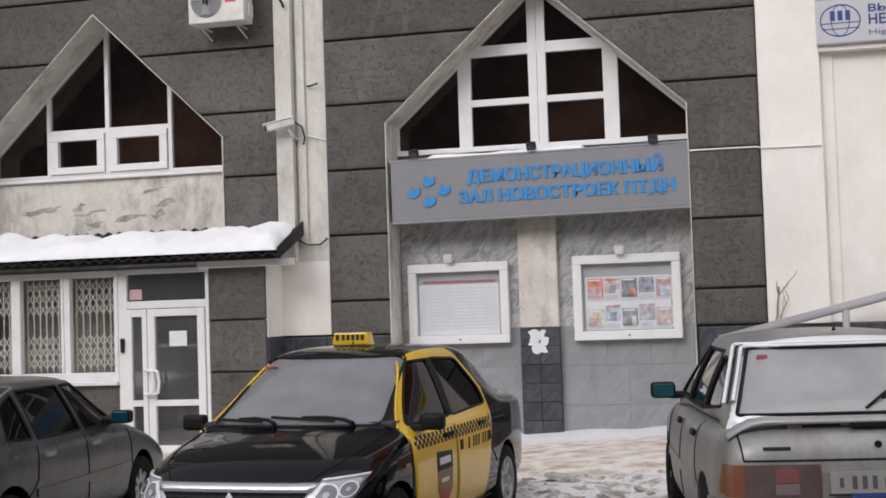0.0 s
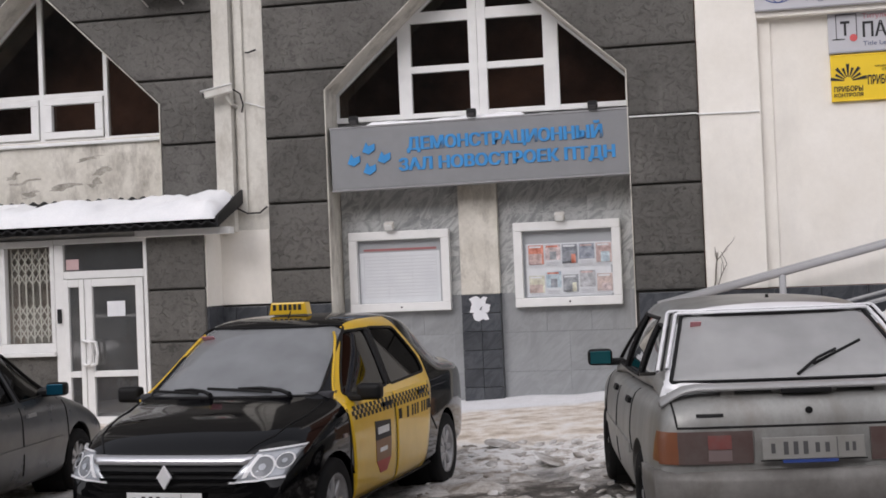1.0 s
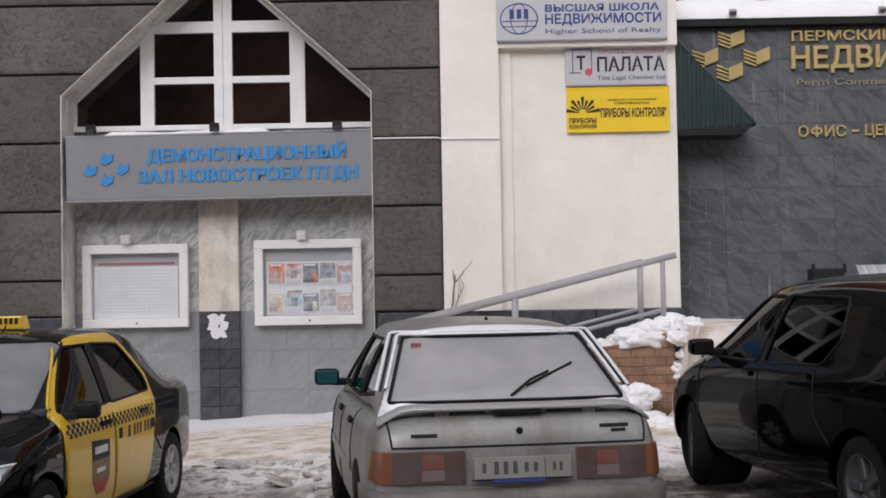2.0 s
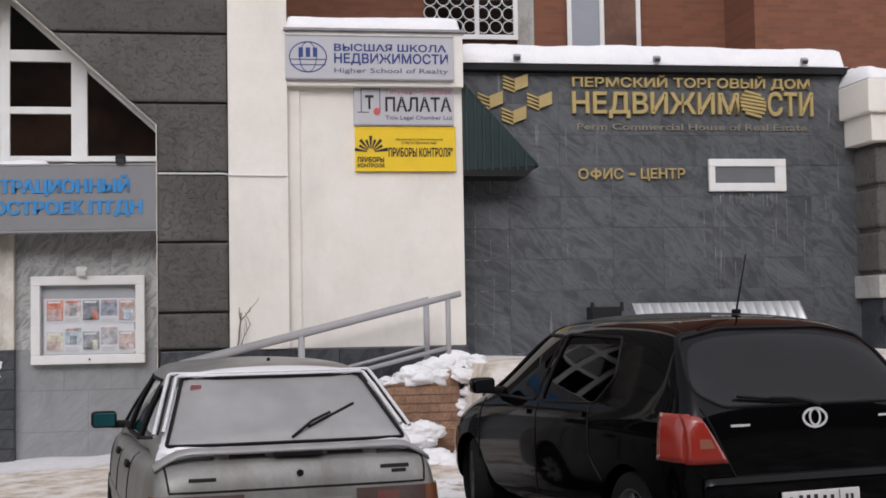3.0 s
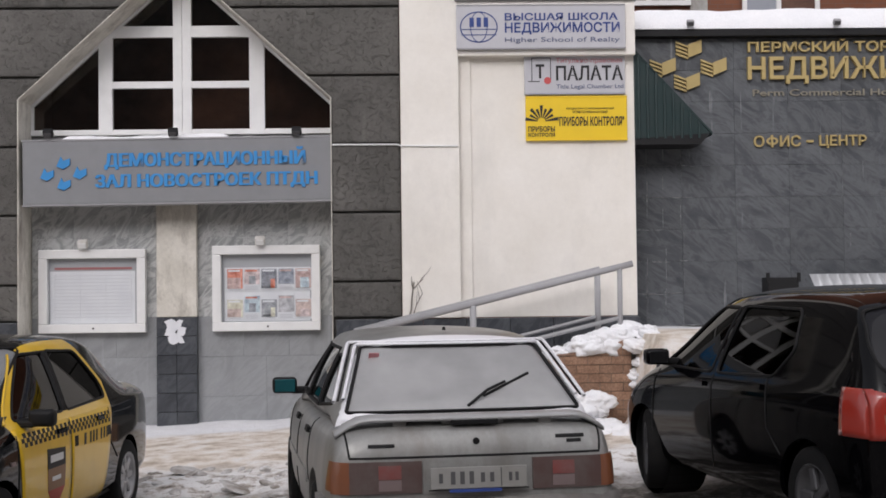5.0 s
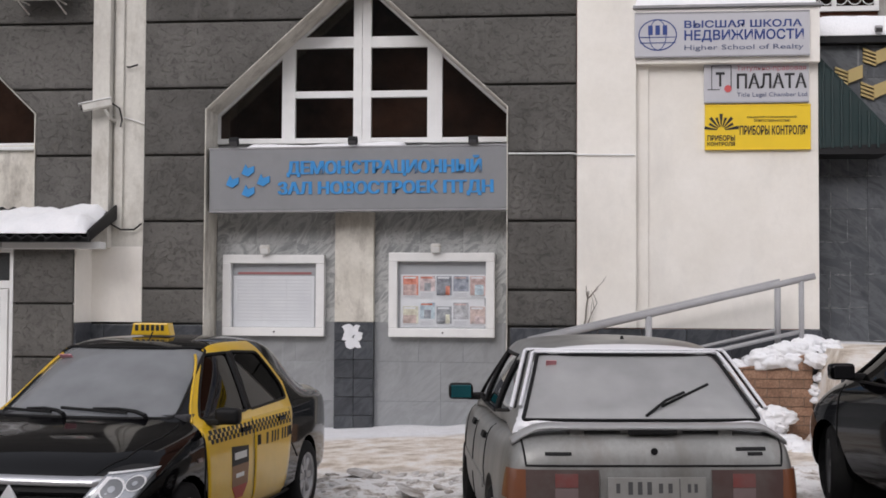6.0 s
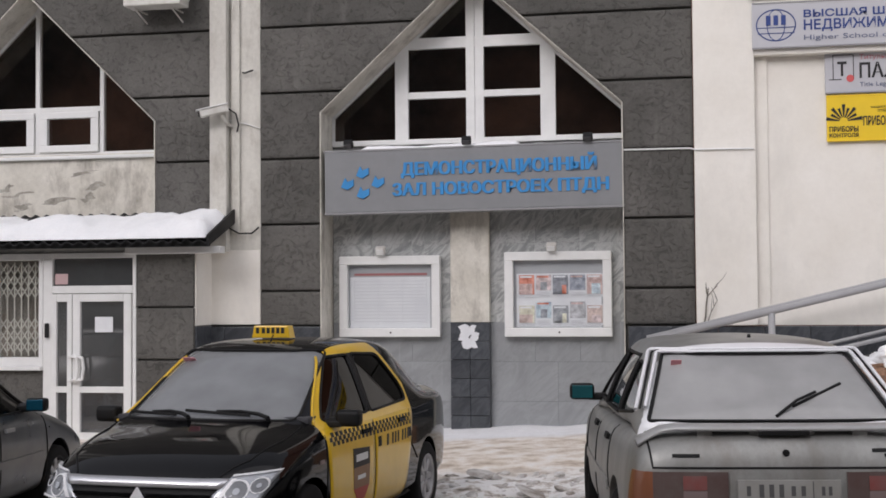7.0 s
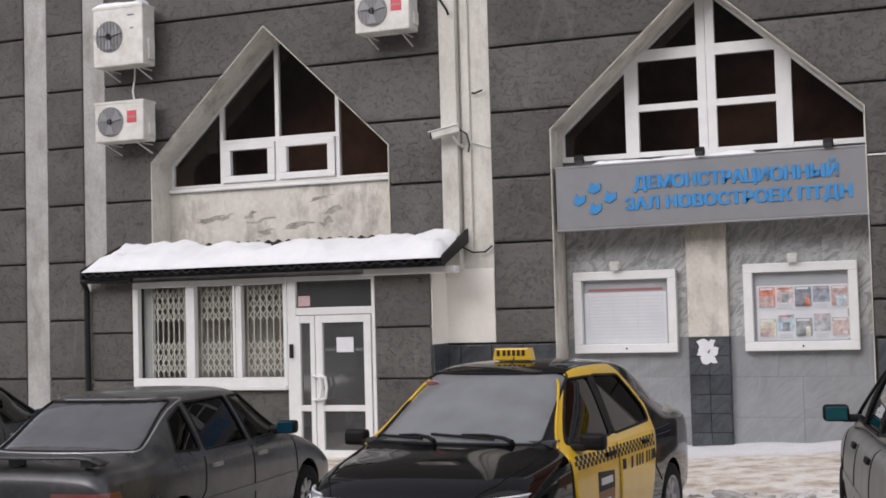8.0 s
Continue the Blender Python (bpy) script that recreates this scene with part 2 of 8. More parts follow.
    L(bp.outputs["Normal"], b.inputs["Normal"])
    return m


STUCCO = stucco("dark_stucco", (0.101, 0.097, 0.089), (0.147, 0.14, 0.13), (0.046, 0.043, 0.039), (0.235, 0.225, 0.21))
JOINT = mottled("dark_joint", (0.11, 0.104, 0.097), (0.15, 0.142, 0.133), scale=3, rough=0.95, bump=0.2)
CREAM = mottled("old_cream_plaster", (0.62, 0.59, 0.52), (0.76, 0.73, 0.66), scale=2.2, fine=18, rough=0.9, bump=0.25, dist=0.02, stain=(0.24, 0.215, 0.18), stain_amt=0.85, fine_mix=0.07, stain_scale=2.0)
STRIP = mottled("cream_washed_plaster", (0.6, 0.58, 0.53), (0.72, 0.7, 0.64), scale=1.8, fine=20, rough=0.9, bump=0.2, dist=0.02, stain=(0.36, 0.33, 0.28), stain_amt=0.8, fine_mix=0.06, stain_scale=1.6, stretch=(2.5, 2.5, 0.6))
PALE = mottled("pale_painted_plaster", (0.38, 0.375, 0.355), (0.52, 0.515, 0.49), scale=1.5, fine=20, rough=0.9, bump=0.2, dist=0.02, stain=(0.22, 0.2, 0.17), stain_amt=0.95, fine_mix=0.1, stain_scale=1.7)
WHITEWALL = mottled("white_painted_wall", (0.8, 0.765, 0.7), (0.87, 0.84, 0.785), scale=1.1, fine=14, rough=0.85, bump=0.1, dist=0.02, stain=(0.62, 0.6, 0.56), stain_amt=0.45, fine_mix=0.02)
MARBLE = veined("grey_marble", (0.22, 0.228, 0.228), (0.38, 0.39, 0.385), (0.62, 0.63, 0.62), scale=1.7, strength=0.62)
MARBLE_D = veined("dull_grey_stone", (0.215, 0.224, 0.23), (0.285, 0.295, 0.305), (0.42, 0.43, 0.44), scale=1.0, rough=0.45, strength=0.2, drip=0.5, vary=0.05)
GRANITE = veined("dark_granite", (0.038, 0.042, 0.048), (0.092, 0.099, 0.108), (0.2, 0.21, 0.22), scale=1.1, rough=0.42, vary=0.09, strength=0.3, drip=0.9, slant=-0.9)
PLINTH = veined("black_granite", (0.028, 0.031, 0.038), (0.055, 0.06, 0.07), (0.14, 0.15, 0.16), scale=1.4, rough=0.35, vary=0.2)
UPVC = plain("white_upvc", (0.78, 0.78, 0.77), 0.35, dirt=0.1)
SNOW = mottled("snow", (0.84, 0.85, 0.87), (0.9, 0.9, 0.91), scale=3, fine=30, rough=0.7, bump=0.5, dist=0.02, fine_mix=0.03)
BLACKMETAL = plain("black_metal", (0.009, 0.009, 0.01), 0.5, dirt=0.12, spec=0.3)
GREYMETAL = plain("grey_painted_metal", (0.3, 0.3, 0.31), 0.5, dirt=0.2)
WHITEMETAL = plain("white_enamel", (0.72, 0.71, 0.67), 0.4, dirt=0.25, dirt_col=(0.4, 0.36, 0.3))
DARKPANE = glass("window_glass", (0.55, 0.5, 0.45), 1.0, gain=1.0)
# The door glass's grey reflection is put in as diffuse haze.
DOORPANE = glass("door_glass", (0.4, 0.4, 0.4), 1.0, gain=1.3, haze=(0.2, 0.21, 0.22), haze_amt=0.25)
CLEARPANE = glass("display_glass", (0.97, 0.98, 0.98), 0.7, gain=0.8)
# Room gloom and the panes' brown reflection are put into this colour.
ROOMGLOOM = mottled("painted_room_gloom", (0.04, 0.02, 0.014), (0.24, 0.13, 0.09), scale=0.8, rough=0.9, bump=0)


# ---------------- mesh helpers ----------------
def make(name, bm, mat, parent=None, label="", smooth=False, m=None):
    me = bpy.data.meshes.new(name)
    bm.normal_update()
    bm.to_mesh(me)
    bm.free()
    me.materials.append(mat)
    if smooth:
        me.shade_smooth()
    ob = new(name, me)
    if parent is not None:
        ob.parent = parent
    if m is not None:
        ob.matrix_basis = m
    if label:
        tagged(ob, label=label)
    return ob


def part(name, bm, mat, parent, label="", smooth=False, m=None):
    return make(name, bm, mat, parent, label, smooth, m)


def thing(name, label, category, m=None, group="", kind=""):
    ob = new(name)
    ob.empty_display_size = 0.2
    if m is not None:
        ob.matrix_basis = m
    return tagged(ob, label=label, category=category, group=group, kind=kind)


def box(x0, x1, y0, y1, z0, z1, bevel=0.0, seg=2, bm=None):
    own = bm is None
    b = bmesh.new()
    bmesh.ops.create_cube(b, size=1.0)
    bmesh.ops.scale(b, vec=(x1 - x0, y1 - y0, z1 - z0), verts=b.verts)
    bmesh.ops.translate(b, vec=((x0 + x1) / 2, (y0 + y1) / 2, (z0 + z1) / 2), verts=b.verts)
    if bevel:
        bmesh.ops.bevel(b, geom=b.edges[:], offset=bevel, segments=seg, profile=0.6, affect="EDGES")
    if own:
        return b
    merge(bm, b)
    return bm


def merge(dst, src):
    idx = {v: dst.verts.new(v.co) for v in src.verts}
    for f in src.faces:
        try:
            dst.faces.new([idx[v] for v in f.verts])
        except ValueError:
            pass
    src.free()
    return dst


def prism(outline, y0, y1, bevel=0.0, axis="y"):
    """A plate with an outline in x, z, from y0 (front) to y1 (back), its front edges chamfered."""
    b = bmesh.new()
    front = [b.verts.new((x, y0, z)) for x, z in outline]
    back = [b.verts.new((x, y1, z)) for x, z in outline]
    f = b.faces.new(front)
    b.faces.new(back[::-1])
    n = len(outline)
    for i in range(n):
        b.faces.new((front[i], back[i], back[(i + 1) % n], front[(i + 1) % n]))
    bmesh.ops.recalc_face_normals(b, faces=b.faces[:])
    if bevel:
        fs = set(front)
        es = [e for e in b.edges if e.verts[0] in fs and e.verts[1] in fs]
        bmesh.ops.bevel(b, geom=es, offset=bevel, segments=2, profile=0.6, affect="EDGES")
    return b


def sheet_poly(outline, y):
    b = bmesh.new()
    b.faces.new([b.verts.new((x, y, z)) for x, z in outline])
    return b


def sheet_y(x0, x1, y, z0, z1):
    """One thin upright sheet facing -y."""
    b = bmesh.new()
    b.faces.new([b.verts.new(p) for p in ((x0, y, z0), (x1, y, z0), (x1, y, z1), (x0, y, z1))])
    return b


def tube(points, r, n=8, closed=False, cap=True):
    """A round bar along points."""
    b = bmesh.new()
    pts = [Vector(p) for p in points]
    rings = []
    side = None
    for i, p in enumerate(pts):
        d = (pts[min(i + 1, len(pts) - 1)] - pts[max(i - 1, 0)]).normalized()
        if side is None:
            side = d.orthogonal().normalized()
        side = (side - d * side.dot(d)).normalized()
        up = d.cross(side)
        rr = r[i] if isinstance(r, (list, tuple)) else r
        rings.append([b.verts.new(p + (side * math.cos(2 * math.pi * k / n) + up * math.sin(2 * math.pi * k / n)) * rr) for k in range(n)])
    for a, c in zip(rings, rings[1:]):
        for k in range(n):
            b.faces.new((a[k], a[(k + 1) % n], c[(k + 1) % n], c[k]))
    if cap:
        b.faces.new(rings[0][::-1])
        b.faces.new(rings[-1])
    return b


def lathe(profile, n=24, caps=True):
    """Turn (radius, along) pairs round the y axis."""
    b = bmesh.new()
    rings = []
    for r, a in profile:
        rings.append([b.verts.new((r * math.cos(2 * math.pi * k / n), a, r * math.sin(2 * math.pi * k / n))) for k in range(n)])
    for p, q in zip(rings, rings[1:]):
        for k in range(n):
            b.faces.new((p[k], p[(k + 1) % n], q[(k + 1) % n], q[k]))
    if caps:
        b.faces.new(rings[0])
        b.faces.new(rings[-1][::-1])
    bmesh.ops.recalc_face_normals(b, faces=b.faces[:])
    return b


def text_mesh(s, x0, x1, z0, z1, y, depth, bold=0.0, slant=0.0):
    """Raised letters filling the box x0..x1, z0..z1 on a wall that faces -y."""
    cu = bpy.data.curves.new("letters", "FONT")
    cu.body = s
    cu.extrude = 0.5
    cu.offset = bold
    cu.resolution_u = 3
    tmp = bpy.data.objects.new("letters", cu)
    scene.collection.objects.link(tmp)
    bpy.context.view_layer.update()
    me = bpy.data.meshes.new_from_object(tmp.evaluated_get(bpy.context.evaluated_depsgraph_get()))
    bpy.data.objects.remove(tmp)
    b = bmesh.new()
    b.from_mesh(me)
    bpy.data.meshes.remove(me)
    xs = [v.co.x for v in b.verts]
    ys = [v.co.y for v in b.verts]
    lx, hx, ly, hy = min(xs), max(xs), min(ys), max(ys)
    for v in b.verts:
        u = (v.co.x - lx) / (hx - lx)
        w = (v.co.y - ly) / (hy - ly)
        v.co = (x0 + (x1 - x0) * u, y - depth * (v.co.z + 0.5), z0 + (z1 - z0) * w)
    bmesh.ops.recalc_face_normals(b, faces=b.faces[:])
    return b


def lettering(bm, mat, parent):
    """Letters of a line as parts of their own: pieces that overlap along the line make one letter."""
    seen, comps = set(), []
    for v in bm.verts:
        if v in seen:
            continue
        comp, todo = [], [v]
        seen.add(v)
        while todo:
            a = todo.pop()
            comp.append(a)
            for e in a.link_edges:
                o = e.other_vert(a)
                if o not in seen:
                    seen.add(o)
                    todo.append(o)
        xs = [a.co.x for a in comp]
        comps.append([min(xs), max(xs), set(comp)])
    comps.sort(key=lambda c: c[0])
    groups = []
    for c in comps:
        if groups and c[0] < groups[-1][1] - 0.3 * (c[1] - c[0]):
            groups[-1][1] = max(groups[-1][1], c[1])
            groups[-1][2] |= c[2]
        else:
            groups.append(c)
    for _, _, vs in groups:
        g = bmesh.new()
        idx = {v: g.verts.new(v.co) for v in vs}
        for f in {f for v in vs for f in v.link_faces}:
            g.faces.new([idx[v] for v in f.verts])
        part("letter", g, mat, parent)
    bm.free()


def smooth01(a, b, x):
    t = min(1, max(0, (x - a) / (b - a)))
    return t * t * (3 - 2 * t)


def ground_z(x):
    return max(-0.40, min(0.06, -0.40 + 0.045 * (x - 1.5)))


# ---------------- ground ----------------
def ground_height(x, y):
    z = ground_z(x)
    rough = 0.02 * noise.noise((x * 0.8, y * 0.8, 0)) + 0.012 * noise.noise((x * 3, y * 3, 5))
    # trodden snow bank between the pavement and the parking bay
    bank = smooth01(-6.4, -5.0, y) * (1 - smooth01(-4.2, -2.6, y))
    lump = max(0, noise.noise((x * 1.4, y * 1.4, 9)) + 0.15) * 0.10 + max(0, noise.noise((x * 5, y * 5, 3))) * 0.05
    z += bank * lump + rough + (0.03 * max(0, noise.noise((x * 4.2, y * 4.2, 7))) + 0.02 * noise.noise((x * 9, y * 9, 4))) * (1 - smooth01(-5.4, -3.2, y))
    # pavement a little higher, snow drifted against the wall
    z += 0.05 * smooth01(-3.4, -2.4, y)
    z += 0.06 * smooth01(-0.5, 0.3, y) * (0.8 + 0.6 * noise.noise((x * 1.7, 0, 2)))
    # raised terrace before the granite wall
    if x > 8.0:
        up = smooth01(8.02, 8.2, x)
        top = 0.93 + 0.03 * noise.noise((x, y, 1))
        prof = top * smooth01(-5.2, -2.6, y) + z * (1 - smooth01(-5.2, -2.6, y))
        z = z * (1 - up) + max(z, prof) * up
    return z


def axis_steps(lo, hi, step, far_lo, far_hi):
    core = [lo + i * step for i in range(int((hi - lo) / step) + 1)]
    left, right, d = [], [], step
    a = lo
    while a > far_lo:
        d *= 1.5
        a -= d
        left.append(max(a, far_lo))
    d, a = step, core[-1]
    while a < far_hi:
        d *= 1.5
        a += d
        right.append(min(a, far_hi))
    return left[::-1] + core + right


gx = axis_steps(-7.5, 15.0, 0.085, -900, 900)
gy = axis_steps(-13.0, 1.2, 0.085, -900, 900)
verts = [(x, y, ground_height(x, y) if (-40 < x < 40 and -40 < y < 12) else ground_z(x)) for y in gy for x in gx]
nx = len(gx)
faces = [(j * nx + i, j * nx + i + 1, (j + 1) * nx + i + 1, (j + 1) * nx + i) for j in range(len(gy) - 1) for i in range(nx - 1)]
gm = bpy.data.meshes.new("ground")
gm.from_pydata(verts, [], faces)
gm.shade_smooth()


def ground_material():
    m, nt, b = base_mat("slush_and_dirty_snow", 0.7)
    L = nt.links.new
    geo = nt.nodes.new("ShaderNodeNewGeometry")
    sep = nt.nodes.new("ShaderNodeSeparateXYZ")
    L(geo.outputs["Position"], sep.inputs[0])

    def tex(scale, detail=8.0, rough=0.65, dist=0.0):
        t = node(nt, "ShaderNodeTexNoise", Scale=scale, Detail=detail, Roughness=rough, Distortion=dist)
        L(geo.outputs["Position"], t.inputs["Vector"])
        return t.outputs["Fac"]

    def ramp(src, stops):
        r = nt.nodes.new("ShaderNodeValToRGB")
        e = r.color_ramp.elements
        e[0].position, e[0].color = stops[0][0], (*stops[0][1], 1)
        e[1].position, e[1].color = stops[-1][0], (*stops[-1][1], 1)
        for p, c in stops[1:-1]:
            e.new(p).color = (*c, 1)
        L(src, r.inputs["Fac"])
        return r.outputs["Color"]

    def mix(f, a, c):
        x = nt.nodes.new("ShaderNodeMixRGB")
        L(f, x.inputs["Fac"])
        L(a, x.inputs["Color1"])
        L(c, x.inputs["Color2"])
        return x.outputs["Color"]

    def band(lo, hi, wob):
        add = nt.nodes.new("ShaderNodeMath")
        add.operation = "MULTIPLY_ADD"
        L(tex(1.1), add.inputs[0])
        add.inputs[1].default_value = wob
        L(sep.outputs["Y"], add.inputs[2])
        mr = nt.nodes.new("ShaderNodeMapRange")
        mr.inputs["From Min"].default_value, mr.inputs["From Max"].default_value = lo + wob / 2, hi + wob / 2
        L(add.outputs[0], mr.inputs["Value"])
        return mr.outputs["Result"]

    tan = ramp(tex(3.2), [(0.32, (0.42, 0.34, 0.26)), (0.45, (0.66, 0.575, 0.48)), (0.55, (0.82, 0.76, 0.69)), (0.68, (0.88, 0.86, 0.84))])
    slush = ramp(tex(2.6, 9.0, 0.7), [(0.36, (0.04, 0.037, 0.034)), (0.49, (0.11, 0.098, 0.086)), (0.57, (0.34, 0.315, 0.29)), (0.66, (0.72, 0.705, 0.69))])
    icy = ramp(tex(4.0, 9.0, 0.7), [(0.35, (0.18, 0.15, 0.12)), (0.43, (0.58, 0.53, 0.48)), (0.5, (0.88, 0.87, 0.86))])
    clean = ramp(tex(6.0), [(0.3, (0.78, 0.78, 0.79)), (0.7, (0.88, 0.88, 0.9))])
    c = mix(band(-6.3, -5.3, 2.2), slush, icy)
    c = mix(band(-4.2, -3.0, 1.8), c, tan)
    c = mix(band(-0.75, -0.3, 0.7), c, clean)
    L(c, b.inputs["Base Color"])
    bp = node(nt, "ShaderNodeBump", Strength=0.9, Distance=0.05)
    L(tex(14.0, 6.0), bp.inputs["Height"])
    L(bp.outputs["Normal"], b.inputs["Normal"])
    return m


gm.materials.append(ground_material())
tagged(new("ground", gm), "trodden dirty snow and grey slush over asphalt", "ground", kind="stuff")

# ---------------- main grey building ----------------
JZ = [-0.6, 0.69, 1.57, 2.45, 3.32, 4.2, 5.08, 5.96, 6.84, 7.72, 8.6]
main_wall = thing("wall_main", "grey rough-stuccoed wall in broad rusticated courses with pale strips", "wall", kind="structure")
W1 = dict(xl=-5.49, xr=-1.65, zs=3.88, za=5.74, bottom=2.3)
W2 = dict(xl=0.66, xr=4.62, zs=3.92, za=5.72, bottom=-0.6)


def gable_x(w, z, left):
    xc = (w["xl"] + w["xr"]) / 2
    edge = w["xl"] if left else w["xr"]
    if z <= w["zs"]:
        return edge
    return edge + (xc - edge) * min(1, (z - w["zs"]) / (w["za"] - w["zs"]))


def beside_gable(w, a, z0, z1, left):
    """Outline of a course that runs from x = a to the edge of a gabled opening."""
    pts = [(a, z0), (gable_x(w, z0, left), z0)]
    if z0 < w["zs"] < z1:
        pts.append((gable_x(w, w["zs"], left), w["zs"]))
    pts += [(gable_x(w, z1, left), z1), (a, z1)]
    return pts


def over_gable(w, a, c, z0, z1):
    xc = (w["xl"] + w["xr"]) / 2
    return [(a, z0), (gable_x(w, z0, True), z0), (xc, w["za"]), (gable_x(w, z0, False), z0), (c, z0), (c, z1), (a, z1)]


GAP = 0.012
courses = []
for z0, z1 in zip(JZ, JZ[1:]):
    lo, hi = z0 + GAP, z1 - GAP
    low = z1 <= 1.2
    for a, c in ((-12.5, -7.79), (-7.37, -6.70)):
        courses.append([(a, lo), (c, lo), (c, hi), (a, hi)])
    # round the first gabled window
    if hi < 2.0:
        pass
    elif lo > W1["za"]:
        courses.append([(-6.31, lo), (-0.85, lo), (-0.85, hi), (-6.31, hi)])
    elif hi > W1["za"]:
        courses.append(over_gable(W1, -6.31, -0.85, lo, hi))
    else:
        courses.append(beside_gable(W1, -6.31, lo, hi, True))
        courses.append(beside_gable(W1, -0.85, lo, hi, False))
    # round the second gabled window
    lo2 = max(lo, 1.12)
    if hi > 1.2:
        if lo > W2["za"]:
            courses.append([(-0.17, lo), (5.49, lo), (5.49, hi), (-0.17, hi)])
        elif hi > W2["za"]:
            courses.append(over_gable(W2, -0.17, 5.49, lo, hi))
        else:
            courses.append(beside_gable(W2, -0.17, lo2, hi, True))
            courses.append(beside_gable(W2, 5.49, lo2, hi, False))


# backing wall behind the courses, in pieces that leave the two gabled recesses open
for a, c in ((-12.5, W1["xl"]), (W1["xr"], W2["xl"]), (W2["xr"], 5.49)):
    part("backing", box(a, c, 0.0, 0.75, -0.6, 12.0), JOINT, main_wall)
for w in (W1, W2):
    xc = (w["xl"] + w["xr"]) / 2
    part("backing", prism([(w["xl"], w["zs"]), (xc, w["za"]), (w["xr"], w["zs"]), (w["xr"], 12.0), (w["xl"], 12.0)], 0.0, 0.75), JOINT, main_wall)
    # pale plaster reveal lining of the recess
    d = 0.012
    lining = bmesh.new()
    path = [(w["xl"], w["bottom"]), (w["xl"], w["zs"]), (xc, w["za"]), (w["xr"], w["zs"]), (w["xr"], w["bottom"])]
    inner = [(w["xl"] + d, w["bottom"]), (w["xl"] + d, w["zs"]), (xc, w["za"] - d * 1.4), (w["xr"] - d, w["zs"]), (w["xr"] - d, w["bottom"])]
    for (p, q), (r, s) in zip(zip(path, path[1:]), zip(inner, inner[1:])):
        vs = [lining.verts.new((x, y, z)) for y in (-0.075, 0.56) for x, z in (p, q, s, r)]
        for f in ((0, 1, 2, 3), (7, 6, 5, 4), (0, 4, 5, 1), (2, 6, 7, 3), (1, 5, 6, 2), (3, 7, 4, 0)):
            lining.faces.new([vs[i] for i in f])
    bmesh.ops.recalc_face_normals(lining, faces=lining.faces[:])
    part("reveal", lining, CREAM, main_wall, "pale plastered window reveal")
for o in courses:
    if len(set(o)) > 2:
        part("course", prism(o, -0.065, 0.002, 0.036), STUCCO, main_wall)
# pale vertical strips
part("strip", box(-7.79, -7.37, -0.035, 0.0, -0.6, 12.0, 0.006), PALE, main_wall, "stained pale plaster strip")
part("strip", box(-6.70, -6.31, -0.035, 0.0, 2.0, 12.0, 0.006), PALE, main_wall, "stained pale plaster strip")
part("strip", box(-0.85, -0.17, -0.02, 0.0, 1.13, 12.0, 0.006), STRIP, main_wall, "stained pale plaster strip")
part("downpipe_casing", box(-0.835, -0.60, -0.17, -0.02, 2.1, 12.0, 0.012), STRIP, main_wall)
part("downpipe_casing", box(-0.57, -0.45, -0.07, -0.02, 2.35, 12.0, 0.02), STRIP, main_wall)
part("painted_base", box(-0.86, -0.17, -0.05, -0.02, 1.13, 2.12, 0.006), WHITEWALL, main_wall, "white painted base of the strip")
# dark stone plinth between strip and recess
for i in range(4):
    xa = -1.1 + i * 0.44
    part("plinth_slab", box(xa + 0.004, xa + 0.436, -0.1, 0.0, 0.42, 1.1, 0.006), PLINTH, main_wall)
    part("plinth_slab", box(xa + 0.004, xa + 0.436, -0.1, 0.0, -0.6, 0.41, 0.006), PLINTH, main_wall)


# ---------------- gabled windows ----------------
def clip_poly(poly, f):
    """Keep the part of a convex polygon where f >= 0."""
    out = []
    for (p, q) in zip(poly, poly[1:] + poly[:1]):
        a, c = f(*p), f(*q)
        if a >= 0:
            out.append(p)
        if a * c < 0:
            t = a / (a - c)
            out.append((p[0] + (q[0] - p[0]) * t, p[1] + (q[1] - p[1]) * t))
    return out


def in_gable(w, poly, inset=0.0):
    xc = (w["xl"] + w["xr"]) / 2
    s = (w["za"] - w["zs"]) / (xc - w["xl"])
    poly = clip_poly(poly, lambda x, z: (x - w["xl"] - inset) * s + w["zs"] - z)
    if len(poly) > 2:
        poly = clip_poly(poly, lambda x, z: (w["xr"] - inset - x) * s + w["zs"] - z)
    return poly


# Open box whose darkness comes from its wall colour.
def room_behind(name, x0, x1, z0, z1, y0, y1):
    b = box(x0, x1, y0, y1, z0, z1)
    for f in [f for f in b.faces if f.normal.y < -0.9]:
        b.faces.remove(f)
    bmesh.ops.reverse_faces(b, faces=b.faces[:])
    return tagged(make(name, b, ROOMGLOOM), "room behind window, gloom and brown reflection in its colour", "wall", kind="structure")


